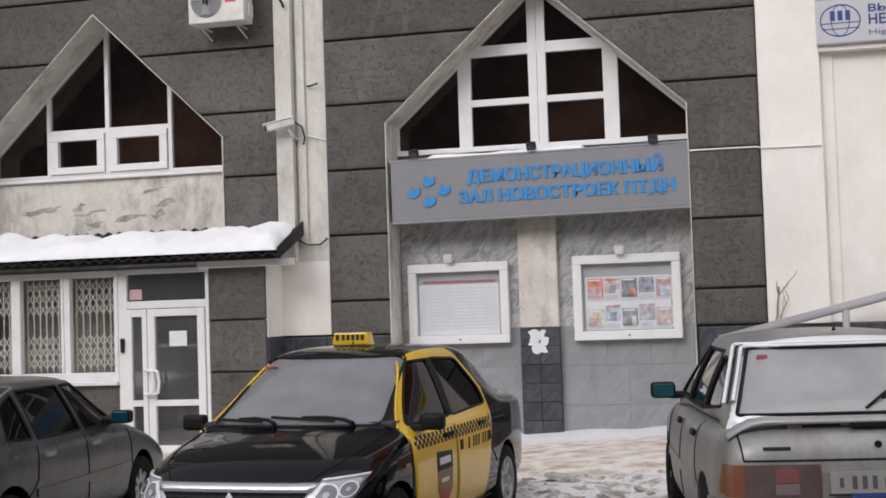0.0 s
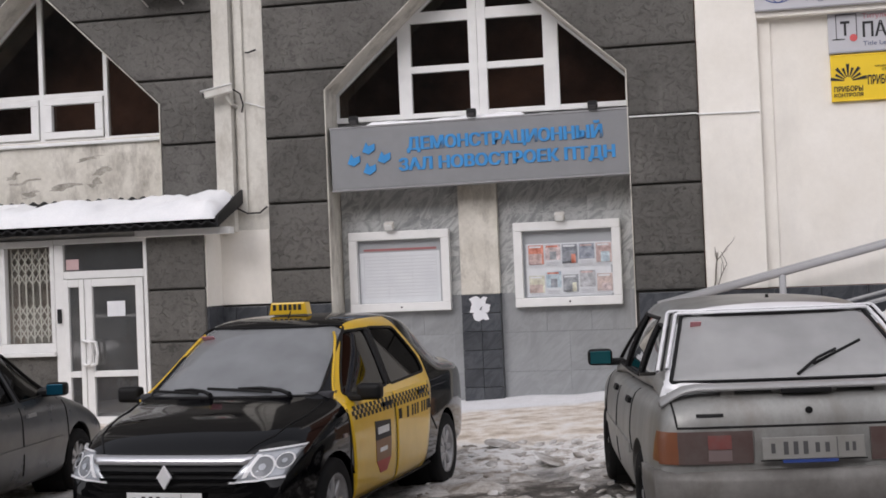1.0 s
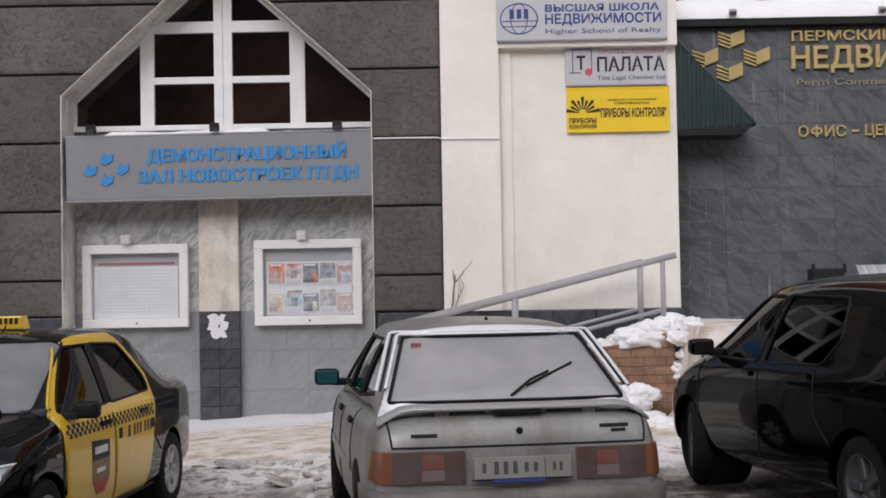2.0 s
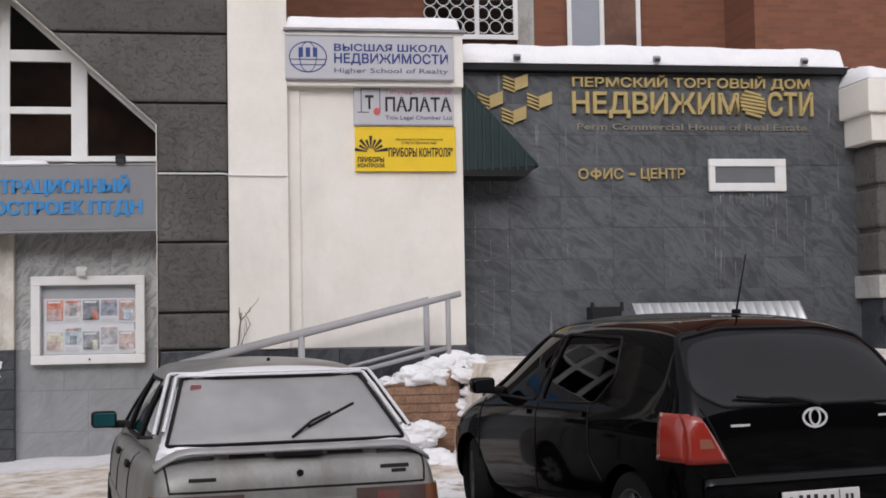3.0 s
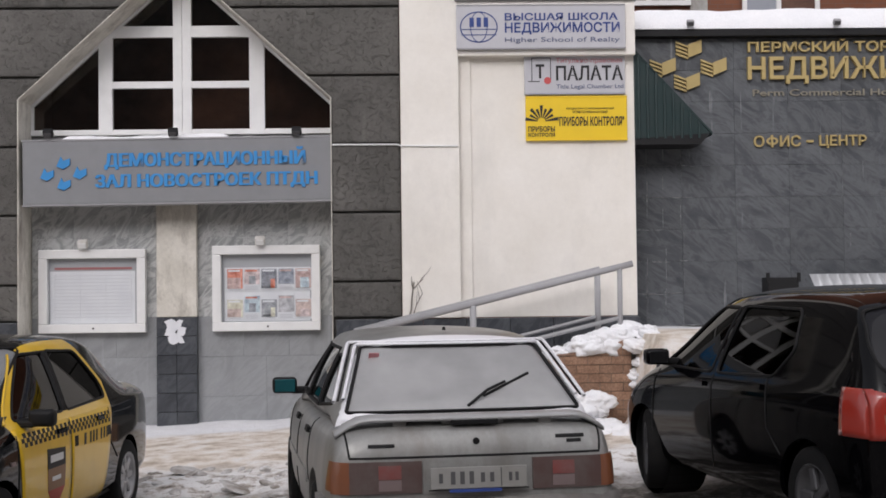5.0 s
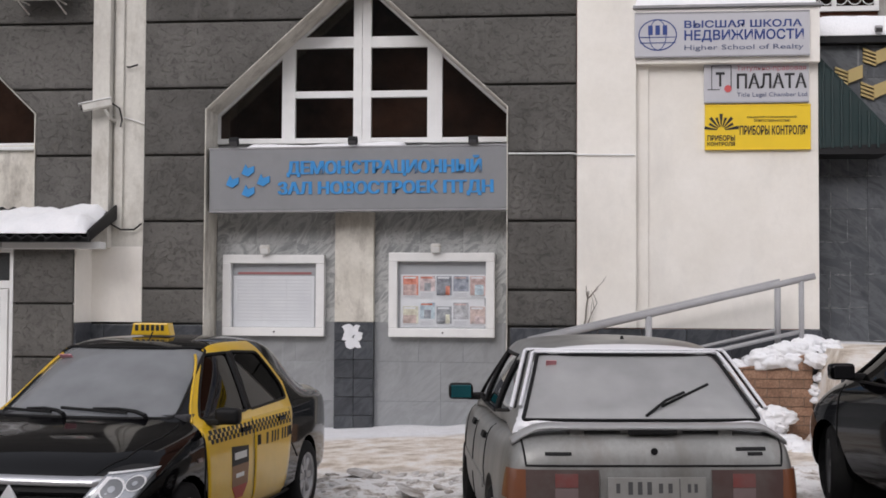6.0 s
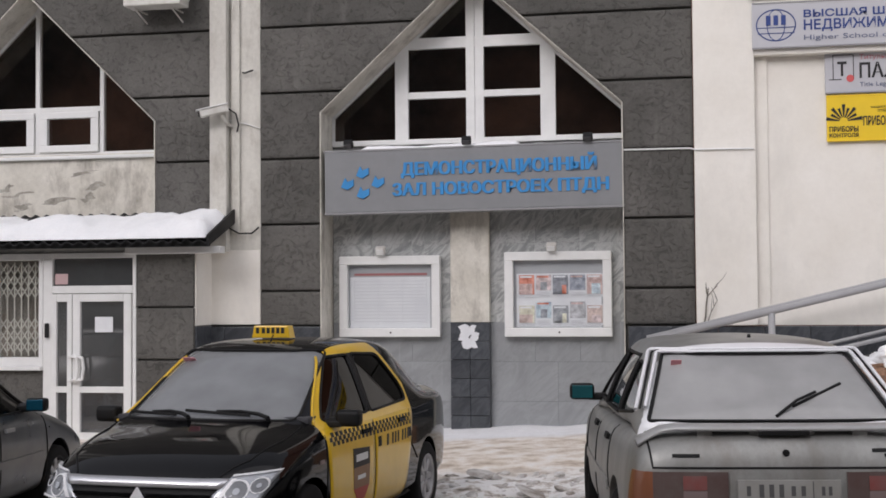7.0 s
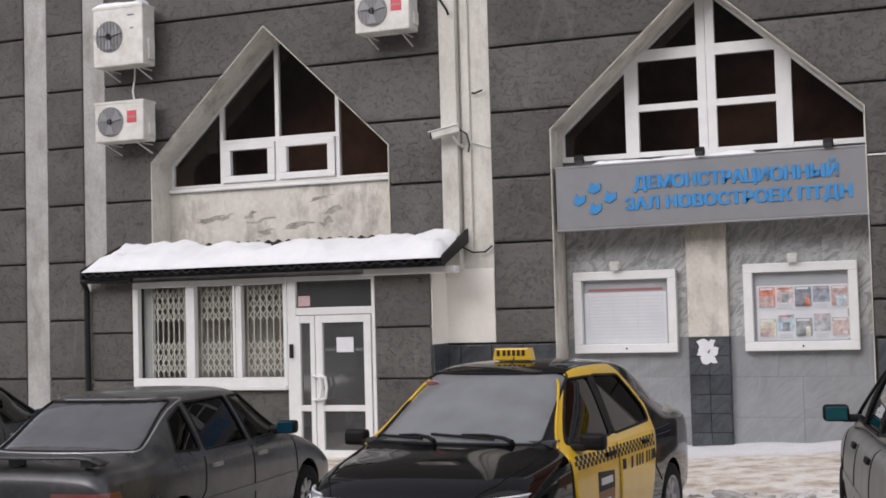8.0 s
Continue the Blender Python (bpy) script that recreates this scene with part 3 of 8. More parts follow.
def gabled_window(name, w, z0, bars_v, bars_h, y, label):
    """White framed window that fills a gable: bars_v (x, width, z from, z to), bars_h (z, height, x from, x to)."""
    win = thing(name, label, "window", kind="structure")
    xc = (w["xl"] + w["xr"]) / 2
    xl, xr = w["xl"] + 0.012, w["xr"] - 0.012
    inner = dict(w, xl=xl, xr=xr, za=w["za"] - 0.02)
    full = [(xl, z0), (xr, z0), (xr, w["za"]), (xl, w["za"])]
    pane = in_gable(inner, full)
    part("pane", sheet_poly(pane, y + 0.02), DARKPANE, win, "dark reflecting glass").visible_shadow = False
    t = 0.035
    for p, q in zip(pane, pane[1:] + pane[:1]):
        v = Vector((q[0] - p[0], 0, q[1] - p[1]))
        nrm = Vector((-v.z, 0, v.x)).normalized() * t
        part("frame", prism([p, q, (q[0] + nrm.x, q[1] + nrm.z), (p[0] + nrm.x, p[1] + nrm.z)], y - 0.012, y + 0.045), UPVC, win)
    for x, wd, a, c in bars_v:
        poly = in_gable(inner, [(x - wd / 2, a), (x + wd / 2, a), (x + wd / 2, c), (x - wd / 2, c)])
        part("mullion", prism(poly, y - 0.03, y + 0.05, 0.006), UPVC, win)
    for z, ht, a, c in bars_h:
        poly = in_gable(inner, [(a, z - ht / 2), (c, z - ht / 2), (c, z + ht / 2), (a, z + ht / 2)])
        if len(poly) > 2:
            part("transom", prism(poly, y - 0.026, y + 0.046, 0.006), UPVC, win)
    return win


window_1 = gabled_window("window_1", W1, 3.5, [(-4.6, 0.06, 3.5, 4.72), (-3.66, 0.065, 3.5, 5.75), (-2.68, 0.06, 3.5, 4.75)],
                         [(4.17, 0.07, -4.6, -2.68), (3.53, 0.06, -5.5, -1.65)], 0.5, "white-framed gabled window with dark glass above a stained cream panel")
for a, c in ((-4.56, -3.70), (-3.62, -2.72)):
    for (x0, x1, q0, q1) in ((a, c, 3.56, 3.66), (a, c, 4.04, 4.13), (a, a + 0.12, 3.66, 4.04), (c - 0.12, c, 3.66, 4.04)):
        part("sash_rail", box(x0, x1, 0.44, 0.52, q0, q1, 0.01), UPVC, window_1)
window_2 = gabled_window("window_2", W2, 3.52, [(1.645, 0.18, 3.52, 4.85), (2.584, 0.118, 3.52, 5.7), (2.706, 0.118, 3.52, 5.7), (3.62, 0.2, 3.52, 4.85)],
                         [(3.56, 0.07, 0.67, 4.61), (4.18, 0.09, 1.57, 3.62), (4.88, 0.15, 1.5, 3.75)], 0.5, "large white-framed gabled window with dark panes above the sign")
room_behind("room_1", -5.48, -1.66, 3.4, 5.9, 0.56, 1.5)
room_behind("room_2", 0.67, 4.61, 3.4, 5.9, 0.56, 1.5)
# cream panel under the first window
tagged(make("wall_panel", box(-5.48, -1.66, 0.42, 0.56, 2.2, 3.52, 0.004), CREAM), "cream plaster panel with peeling dark patches", "wall", kind="structure")
PEELED = mottled("bare_peeled_plaster", (0.33, 0.305, 0.26), (0.56, 0.53, 0.47), scale=9, fine=40, rough=0.95, bump=0.5, dist=0.01, fine_mix=0.2)
rnd = random.Random(17)
for i in range(11):
    cx, cz = rnd.choice((-4.7, -4.2, -3.9, -3.2, -2.8)) + rnd.uniform(-0.25, 0.25), rnd.choice((3.02, 3.1, 2.85, 3.2)) + rnd.uniform(-0.07, 0.07)
    lng, hgt = rnd.uniform(0.06, 0.24), rnd.uniform(0.02, 0.055)
    rim = []
    for k in range(22):
        a = -k * 2 * math.pi / 22
        q = 1 + 0.9 * noise.noise((math.cos(a) * 1.7 + i * 5, math.sin(a) * 1.7, i)) + 0.35 * noise.noise((math.cos(a) * 5 + i * 5, math.sin(a) * 5, i))
        rim.append((cx + lng * q * math.cos(a), cz + hgt * q * math.sin(a) + 0.04 * math.cos(a)))
    tagged(make("peeled_patch", prism(rim, 0.4185 - i * 0.0003, 0.43), PEELED), "patch of bare grey plaster where paint peeled", "wall", kind="structure")
part("window_sill", box(-5.47, -1.67, 0.36, 0.5, 3.45, 3.5, 0.01), UPVC, window_1)


# ---------------- marble-clad recess with showcases ----------------
clad = thing("wall_clad", "grey marble cladding with a cream pilaster between showcases", "wall", kind="structure")
YM = 0.5
part("backing", box(0.67, 4.61, YM + 0.02, 0.75, -0.6, 3.52), plain("grey_grout", (0.2, 0.2, 0.2), 0.9), clad)
random.seed(4)
rows_m = [(-0.6, 0.10), (0.10, 0.62), (0.62, 1.14), (1.14, 1.66), (1.66, 2.18), (2.18, 2.7)]
for k, (z0, z1) in enumerate(rows_m):
    for a, c in ((0.68, 2.31), (2.83, 4.60)):
        n = 2 if k < 2 else 3
        cuts = [a + (c - a) * i / n for i in range(n + 1)]
        for x0, x1 in zip(cuts, cuts[1:]):
            dy = random.uniform(0, 0.004)
            part("slab", box(x0 + 0.001, x1 - 0.001, YM - dy, YM + 0.02, z0 + 0.001, z1 - 0.001, 0.0015, 1), MARBLE if z0 > 1.1 else MARBLE_D, clad)
part("pilaster", box(2.31, 2.83, YM - 0.12, YM + 0.01, 1.14, 2.75, 0.015), CREAM, clad, "cream plastered pilaster")
for i in range(7):
    for j in range(2):
        z0 = 1.14 - (i + 1) * 0.245
        part("tile", box(2.31 + j * 0.262, 2.31 + j * 0.262 + 0.258, YM - 0.125, YM + 0.01, z0 + 0.003, z0 + 0.242, 0.004, 1), PLINTH, clad)

PAPER = mottled("white_paper", (0.7, 0.71, 0.74), (0.78, 0.79, 0.81), scale=4, rough=0.7, bump=0, fine_mix=0.02)
POSTERS = [mottled("print_" + str(i), c, tuple(min(1, x * 1.7 + 0.22) for x in c), scale=11, rough=0.5, bump=0, fine_mix=0.12, fine=40) for i, c in enumerate(
    [(0.5, 0.13, 0.07), (0.45, 0.36, 0.36), (0.16, 0.17, 0.2), (0.2, 0.22, 0.27), (0.42, 0.29, 0.27), (0.5, 0.46, 0.36), (0.36, 0.44, 0.53), (0.2, 0.21, 0.23), (0.33, 0.33, 0.35), (0.4, 0.3, 0.27)])]
GREYTEXT = plain("grey_print", (0.6, 0.6, 0.63), 0.7)


def showcase(x0, x1, z0, z1, label):
    s = thing("showcase", label, "display case", pose((x0 + x1) / 2, YM, (z0 + z1) / 2), group="wall showcases")
    w, h = (x1 - x0) / 2, (z1 - z0) / 2
    f = 0.115
    for a, c, d, e in ((-w, w, h - f, h), (-w, w, -h, -h + f), (-w, -w + f, -h + f, h - f), (w - f, w, -h + f, h - f)):
        part("frame_rail", box(a, c, -0.13, -0.004, d, e, 0.012), UPVC, s)
    part("backboard", box(-w + f, w - f, -0.03, -0.004, -h + f, h - f), plain("grey_board", (0.42, 0.43, 0.45), 0.7), s)
    part("pane", sheet_y(-w + f, w - f, -0.09, -h + f, h - f), CLEARPANE, s, "clear glass").visible_shadow = False
    part("lock", lathe([(0.012, 0), (0.012, 0.02)], 10), BLACKMETAL, s, m=pose(0.02, -0.15, -h + f / 2))
    return s


# the two showcases, set on the marble
c1 = showcase(0.79, 2.17, 0.95, 2.03, "white-framed wall showcase with a large printed table sheet")
part("sheet", box(-0.56, 0.54, -0.036, -0.031, -0.42, 0.26), PAPER, c1, "white sheet with faint grey table")
part("headline", box(-0.5, 0.5, -0.04, -0.037, 0.28, 0.31), plain("red_print", (0.4, 0.16, 0.16), 0.7), c1)
for i in range(13):
    part("print_line", box(-0.5, 0.48, -0.039, -0.0365, 0.2 - i * 0.045, 0.206 - i * 0.045), GREYTEXT, c1)
for i in range(4):
    part("print_line", box(-0.5 + i * 0.33, -0.495 + i * 0.33, -0.039, -0.0365, -0.38, 0.22), GREYTEXT, c1)
c2 = showcase(3.03, 4.43, 0.95, 2.06, "white-framed wall showcase with two rows of colourful leaflets")
part("sheet", box(-0.55, 0.56, -0.036, -0.031, -0.43, 0.27), PAPER, c2)
for r in range(2):
    for k in range(5):
        xa = -0.52 + k * 0.222
        za = -0.04 if r == 0 else -0.41
        wd = 0.212
        hh = 0.3 if r == 0 else 0.27 + 0.05 * (k % 2)
        lf = part("leaflet", box(xa, xa + wd, -0.045, -0.037, za, za + hh), PAPER, c2)
        zb = za + hh * (0.3 if k % 2 else 0.12)
        part("picture", box(xa + 0.006, xa + wd - 0.006, -0.05, -0.046, zb, za + hh - 0.01), POSTERS[r * 5 + k], lf)
        zm = zb + (za + hh - zb) * random.uniform(0.35, 0.55)
        part("picture_block", box(xa + 0.006 + 0.06 * (k % 3), xa + wd - 0.03 - 0.03 * (k % 2), -0.0515, -0.0495, zb + 0.005, zm), POSTERS[(r * 5 + k * 3 + 4) % 10], lf)
        part("headline", box(xa + 0.02, xa + wd - 0.04, -0.0515, -0.0495, za + hh - 0.045, za + hh - 0.022), POSTERS[(k * 7 + 3) % 10] if k % 2 else PAPER, lf)
        for q in range(3):
            part("print_line", box(xa + 0.02, xa + wd - 0.03, -0.05, -0.046, za + 0.015 + q * 0.02, za + 0.024 + q * 0.02), GREYTEXT, lf)


def spot_lamp(x, y, z, mat, label, tilt=30, s=1.0, lens=None):
    l = thing("spot_lamp", label, "lamp", pose(x, y, z), group="small spot lamps")
    part("bracket", tube([(0, 0.1 * s, 0), (0, 0.02 * s, 0.03 * s), (0, -0.04 * s, 0.02 * s)], 0.012 * s, 6), mat, l)
    part("housing", box(-0.065 * s, 0.065 * s, -0.045 * s, 0.045 * s, -0.05 * s, 0.05 * s, 0.018 * s), mat, l, m=pose(0, -0.06 * s, 0, tilt))
    part("lens", box(-0.05 * s, 0.05 * s, -0.012 * s, 0.0, -0.036 * s, 0.036 * s, 0.004), lens or UPVC, l, m=pose(0, -0.06 * s, 0, tilt) @ pose(0, -0.047 * s, 0))
    return l


for x in (1.38, 3.66):
    spot_lamp(x, YM - 0.12, 2.10 if x < 2 else 2.12, WHITEMETAL, "small white spot lamp above a showcase")

DARKLENS = plain("dark_lamp_lens", (0.06, 0.06, 0.065), 0.15)
# ---------------- blue-lettered sign ----------------
BLUE = plain("blue_letters", (0.03, 0.25, 0.58), 0.6, dirt=0.15)
SIGNGREY = plain("grey_sign_panel", (0.225, 0.23, 0.24), 0.5, dirt=0.12)
sign = thing("sign_board", "long grey shop sign with raised blue letters", "sign", pose(2.675, 0.0, 3.0, 0, -0.45, 0))
part("panel", box(-1.955, 1.955, -0.05, 0.18, -0.395, 0.40, 0.008), SIGNGREY, sign)
part("edge_strip", box(-1.965, 1.965, -0.056, 0.19, 0.402, 0.425, 0.004), GREYMETAL, sign)
part("edge_strip", box(-1.965, 1.965, -0.056, 0.19, -0.42, -0.397, 0.004), GREYMETAL, sign)
for k in (-0.01, 0.01):
    lettering(text_mesh("ДЕМОНСТРАЦИОННЫЙ", 1.76 - 2.675 + k, 4.28 - 2.675 + k, 0.03, 0.285, -0.051, 0.014 + k * 0.1, 0.008), BLUE, sign)
    lettering(text_mesh("ЗАЛ НОВОСТРОЕК ПТДН", 1.64 - 2.675 + k, 4.43 - 2.675 + k, -0.23, -0.03, -0.051, 0.014 + k * 0.1, 0.008), BLUE, sign)
for cx, cz, s in ((1.235, 3.13, 1), (1.03, 2.985, 1), (1.44, 3.0, 1), (1.24, 2.86, 1)):
    x, z = cx - 2.675, cz - 3.0
    part("emblem_piece", prism([(x - 0.085, z - 0.05), (x, z - 0.085), (x + 0.085, z - 0.03), (x + 0.085, z + 0.05), (x, z + 0.02), (x - 0.03, z + 0.075)], -0.07, -0.051), BLUE, sign)
for x in (1.05, 2.62, 4.18):
    spot_lamp(x, -0.02, 3.49, BLACKMETAL, "small black spot lamp clamped over the sign", 40, 0.95, DARKLENS)


def snow_heap(name, x0, x1, y0, y1, base, height, seed, label, nx=60, ny=8, edge=0.5, parent=None, slope=0.0, rough=1.0):
    """A drift lying on a ledge, rounded at its rims and uneven on top."""
    b = bmesh.new()
    top, bot = [], []
    for j in range(ny + 1):
        v = j / ny
        for i in range(nx + 1):
            u = i / nx
            x, y = x0 + (x1 - x0) * u, y0 + (y1 - y0) * v
            e = min(1, u / 0.03, (1 - u) / 0.03) ** edge * min(1, v / 0.22, (1 - v) / 0.22 + 0.35) ** edge
            hgt = height * e * (0.78 + rough * (0.55 * noise.noise((x * 0.8 + seed, y * 1.3, seed)) + 0.3 * noise.noise((x * 2.6 + seed, y * 2.6, seed)) + 0.12 * noise.noise((x * 7 + seed, y * 7, seed))))
            yy = y - rough * ((0.07 * noise.noise((x * 1.9, seed, 0)) + 0.03 * noise.noise((x * 6, seed, 0))) if j == 0 else 0)
            zb = base + slope * (y - y0)
            top.append(b.verts.new((x, yy, zb + max(hgt, 0.004))))
            bot.append(b.verts.new((x, yy, zb)))
    w = nx + 1
    for j in range(ny):
        for i in range(nx):
            a = j * w + i
            b.faces.new((top[a], top[a + 1], top[a + w + 1], top[a + w]))
            b.faces.new((bot[a + w], bot[a + w + 1], bot[a + 1], bot[a]))
    rim = [i for i in range(w)] + [j * w + nx for j in range(1, ny + 1)] + [ny * w + i for i in range(nx - 1, -1, -1)] + [j * w for j in range(ny - 1, 0, -1)]
    for p, q in zip(rim, rim[1:] + rim[:1]):
        b.faces.new((bot[p], bot[q], top[q], top[p]))
    bmesh.ops.recalc_face_normals(b, faces=b.faces[:])
    ob = make(name, b, SNOW, smooth=True)
    return tagged(ob, label, "snow", kind="stuff")


snow_heap("snow_on_sign", 1.2, 3.3, 0.0, 0.4, 3.415, 0.075, 3, "thin snow lying on top of the sign")
snow_heap("snow_on_sign", 3.25, 4.15, 0.0, 0.4, 3.415, 0.05, 8, "thin snow lying on top of the sign", nx=30)

# ---------------- lean-to entrance ----------------
YF = -0.6
lean = thing("wall_entrance", "low grey rusticated entrance front under a snowy canopy", "wall", kind="structure")
for z0, z1 in ((-0.6, 0.69), (0.69, 1.37), (1.37, 2.12)):
    part("course", prism([(-6.17, z0 + GAP), (-5.45, z0 + GAP), (-5.45, z1 - GAP), (-6.17, z1 - GAP)], YF - 0.05, YF + 0.3, 0.02), STUCCO, lean)
    part("course", prism([(-1.66, z0 + GAP), (-0.87, z0 + GAP), (-0.87, z1 - GAP), (-1.66, z1 - GAP)], YF - 0.05, YF + 0.3, 0.02), STUCCO, lean)
part("course", prism([(-5.45, -0.6), (-2.97, -0.6), (-2.97, 0.56), (-5.45, 0.56)], YF - 0.03, YF + 0.2, 0.01), STUCCO, lean)
part("backing", box(-6.16, -5.46, YF, 0.0, -0.6, 2.12), JOINT, lean)
part("backing", box(-1.65, -0.885, YF, 0.0, -0.6, 2.12), JOINT, lean)
part("side_wall", box(-0.885, -0.85, YF + 0.0, -0.05, 1.13, 2.14, 0.004), WHITEWALL, lean, "white painted side wall")
part("side_plinth", box(-0.885, -0.84, YF + 0.0, -0.05, -0.6, 1.12, 0.004), PLINTH, lean)
part("lintel", box(-5.6, -1.6, YF - 0.02, 0.0, 2.09, 2.16, 0.005), PALE, lean)
part("end_beam", box(-1.75, -0.45, YF - 0.2, YF - 0.02, 2.06, 2.15, 0.01), UPVC, lean, "white soffit board")

window_3 = thing("window_3", "white shop window with an expanding lattice grille behind the glass", "window", kind="structure")
wx0, wx1, wz0, wz1 = -5.45, -2.97, 0.56, 2.09
part("window_sill", box(wx0 - 0.05, wx1, YF - 0.12, YF + 0.02, wz0 - 0.01, wz0 + 0.04, 0.01), UPVC, window_3)
for a, c, d, e in ((wx0, wx1, wz1 - 0.09, wz1), (wx0, wx1, wz0 + 0.04, wz0 + 0.16), (wx0, wx0 + 0.09, wz0 + 0.16, wz1 - 0.09), (-4.57, -4.46, wz0 + 0.16, wz1 - 0.09), (-3.77, -3.68, wz0 + 0.16, wz1 - 0.09), (wx1 - 0.06, wx1, wz0 + 0.16, wz1 - 0.09)):
    part("frame", box(a, c, YF - 0.06, YF + 0.04, d, e, 0.01), UPVC, window_3)
part("frame", box(-4.46, -4.42, YF - 0.075, YF + 0.03, wz0 + 0.16, wz1 - 0.09, 0.01), UPVC, window_3)
part("frame", box(-3.81, -3.77, YF - 0.075, YF + 0.03, wz0 + 0.16, wz1 - 0.09, 0.01), UPVC, window_3)
for a, c in ((wx0 + 0.09, -4.57), (-4.42, -3.81), (-3.68, wx1 - 0.06)):
    part("pane", sheet_y(a, c, YF, wz0 + 0.16, wz1 - 0.09), CLEARPANE, window_3, "clear glass").visible_shadow = False
GRILLE = plain("cream_grille_paint", (0.62, 0.6, 0.54), 0.5)


def lattice(x0, x1, z0, z1, y, parent):
    """Folding grille: upright bars with crossed scissor links in two bands."""
    n = max(3, round((x1 - x0) / 0.095))
    step = (x1 - x0) / n
    for i in range(n + 1):
        x = x0 + i * step
        part("upright", box(x - 0.007, x + 0.007, y, y + 0.012, z0, z1), GRILLE, parent)
    h = (z1 - z0)
    for lo, hi in ((0.04, 0.40), (0.62, 0.98)):
        rows = 3
        dz = h * (hi - lo) / rows
        for r in range(rows):
            for i in range(n):
                xa, za = x0 + i * step, z0 + h * lo + r * dz
                for p, q in (((xa, za), (xa + step, za + dz)), ((xa + step, za), (xa, za + dz))):
                    part("link", tube([(p[0], y - 0.004, p[1]), (q[0], y - 0.004, q[1])], 0.008, 4), GRILLE, parent)


grille = thing("lattice_grille", "cream folding scissor grille behind the shop window", "grille", pose(0, 0, 0))
part("blind", box(wx0 + 0.09, wx0 + 0.27, YF + 0.1, YF + 0.11, wz0 + 0.16, wz1 - 0.09), plain("grey_blind_cloth", (0.4, 0.41, 0.4), 0.8), window_3)
for a, c in ((wx0 + 0.24, -4.59), (-4.4, -3.83), (-3.66, wx1 - 0.08)):
    lattice(a, c, wz0 + 0.17, wz1 - 0.1, YF + 0.08, grille)
# Indoor lighting is put into these pale walls; no lamp stands inside.
SHOPROOM = mottled("shop_interior", (0.4, 0.38, 0.34), (0.6, 0.56, 0.5), scale=1.4, rough=0.9, bump=0, stain=(0.3, 0.12, 0.06), stain_amt=0.6)
shop = box(-5.44, -1.7, YF + 0.2, 0.15, -0.5, 2.09)
for f in [f for f in shop.faces if f.normal.y < -0.9]:
    shop.faces.remove(f)
bmesh.ops.reverse_faces(shop, faces=shop.faces[:])
tagged(make("room_3", shop, SHOPROOM), "shop interior behind the window, indoor light in its pale colour", "wall", kind="structure")
# door with side light and transom
door = thing("door_1", "white glazed entrance door with side light, transom and bow handles", "door", kind="structure")
dx0, dx1, dz0 = -2.97, -1.66, -0.42
for a, c, d, e in ((dx0, dx1, 2.02, 2.09), (dx0, dx0 + 0.13, dz0, 2.02), (dx1 - 0.05, dx1, dz0, 2.02), (dx0 + 0.13, dx1 - 0.05, 1.56, 1.66)):
    part("frame", box(a, c, YF - 0.05, YF + 0.05, d, e, 0.008), UPVC, door)
for nm, a, c in (("side_leaf", -2.84, -2.55), ("door_leaf", -2.54, -1.72)):
    leaf = new(nm)
    leaf.parent = door
    st = 0.07 if nm == "side_leaf" else 0.105
    for p, q, d, e in ((a, a + st, dz0 + 0.02, 1.55), (c - st, c, dz0 + 0.02, 1.55), (a + st, c - st, 1.45, 1.55), (a + st, c - st, 0.26, 0.34), (a + st, c - st, dz0 + 0.02, dz0 + 0.16)):
        part("rail", box(p, q, YF - 0.07, YF + 0.01, d, e, 0.008), UPVC, leaf)
    part("pane", sheet_y(a + st, c - st, YF - 0.025, dz0 + 0.16, 1.45), DOORPANE, leaf, "dark glass").visible_shadow = False
part("transom_pane", sheet_y(dx0 + 0.13, dx1 - 0.05, YF + 0.004, 1.66, 2.02), DOORPANE, door, "dark glass").visible_shadow = False
for x in (-2.58, -2.5):
    part("handle", tube([(x, YF - 0.07, 0.42), (x + 0.05, YF - 0.13, 0.42), (x + 0.13, YF - 0.14, 0.44), (x + 0.15, YF - 0.14, 0.58), (x + 0.13, YF - 0.14, 0.72), (x + 0.05, YF - 0.13, 0.74), (x, YF - 0.07, 0.74)], 0.022, 8), UPVC, door, "white bow handle")
part("notice", box(-2.24, -1.99, YF - 0.036, YF - 0.031, 1.05, 1.25), PAPER, door, "white paper notice")
part("sticker", box(-2.82, -2.64, YF - 0.008, YF - 0.002, 1.68, 1.82), plain("pink_print", (0.6, 0.42, 0.42), 0.6), door, "pink and white sticker")
part("entry_phone", box(-2.93, -2.88, YF - 0.09, YF - 0.05, 0.98, 1.17, 0.01), BLACKMETAL, door)
tagged(make("step", box(-3.1, -1.6, YF - 0.6, YF, -0.55, -0.36, 0.02), JOINT), "low concrete doorstep", "step", kind="structure")

# canopy with corrugated edge and heavy snow
canopy = thing("canopy", "black corrugated metal canopy over the entrance", "canopy", pose(0, 0, 0))
cx0, cx1, cy0, cz0 = -6.06, -0.53, -0.98, 2.16


def canopy_z(y):
    return cz0 + 0.07 + (y - cy0) * 0.42


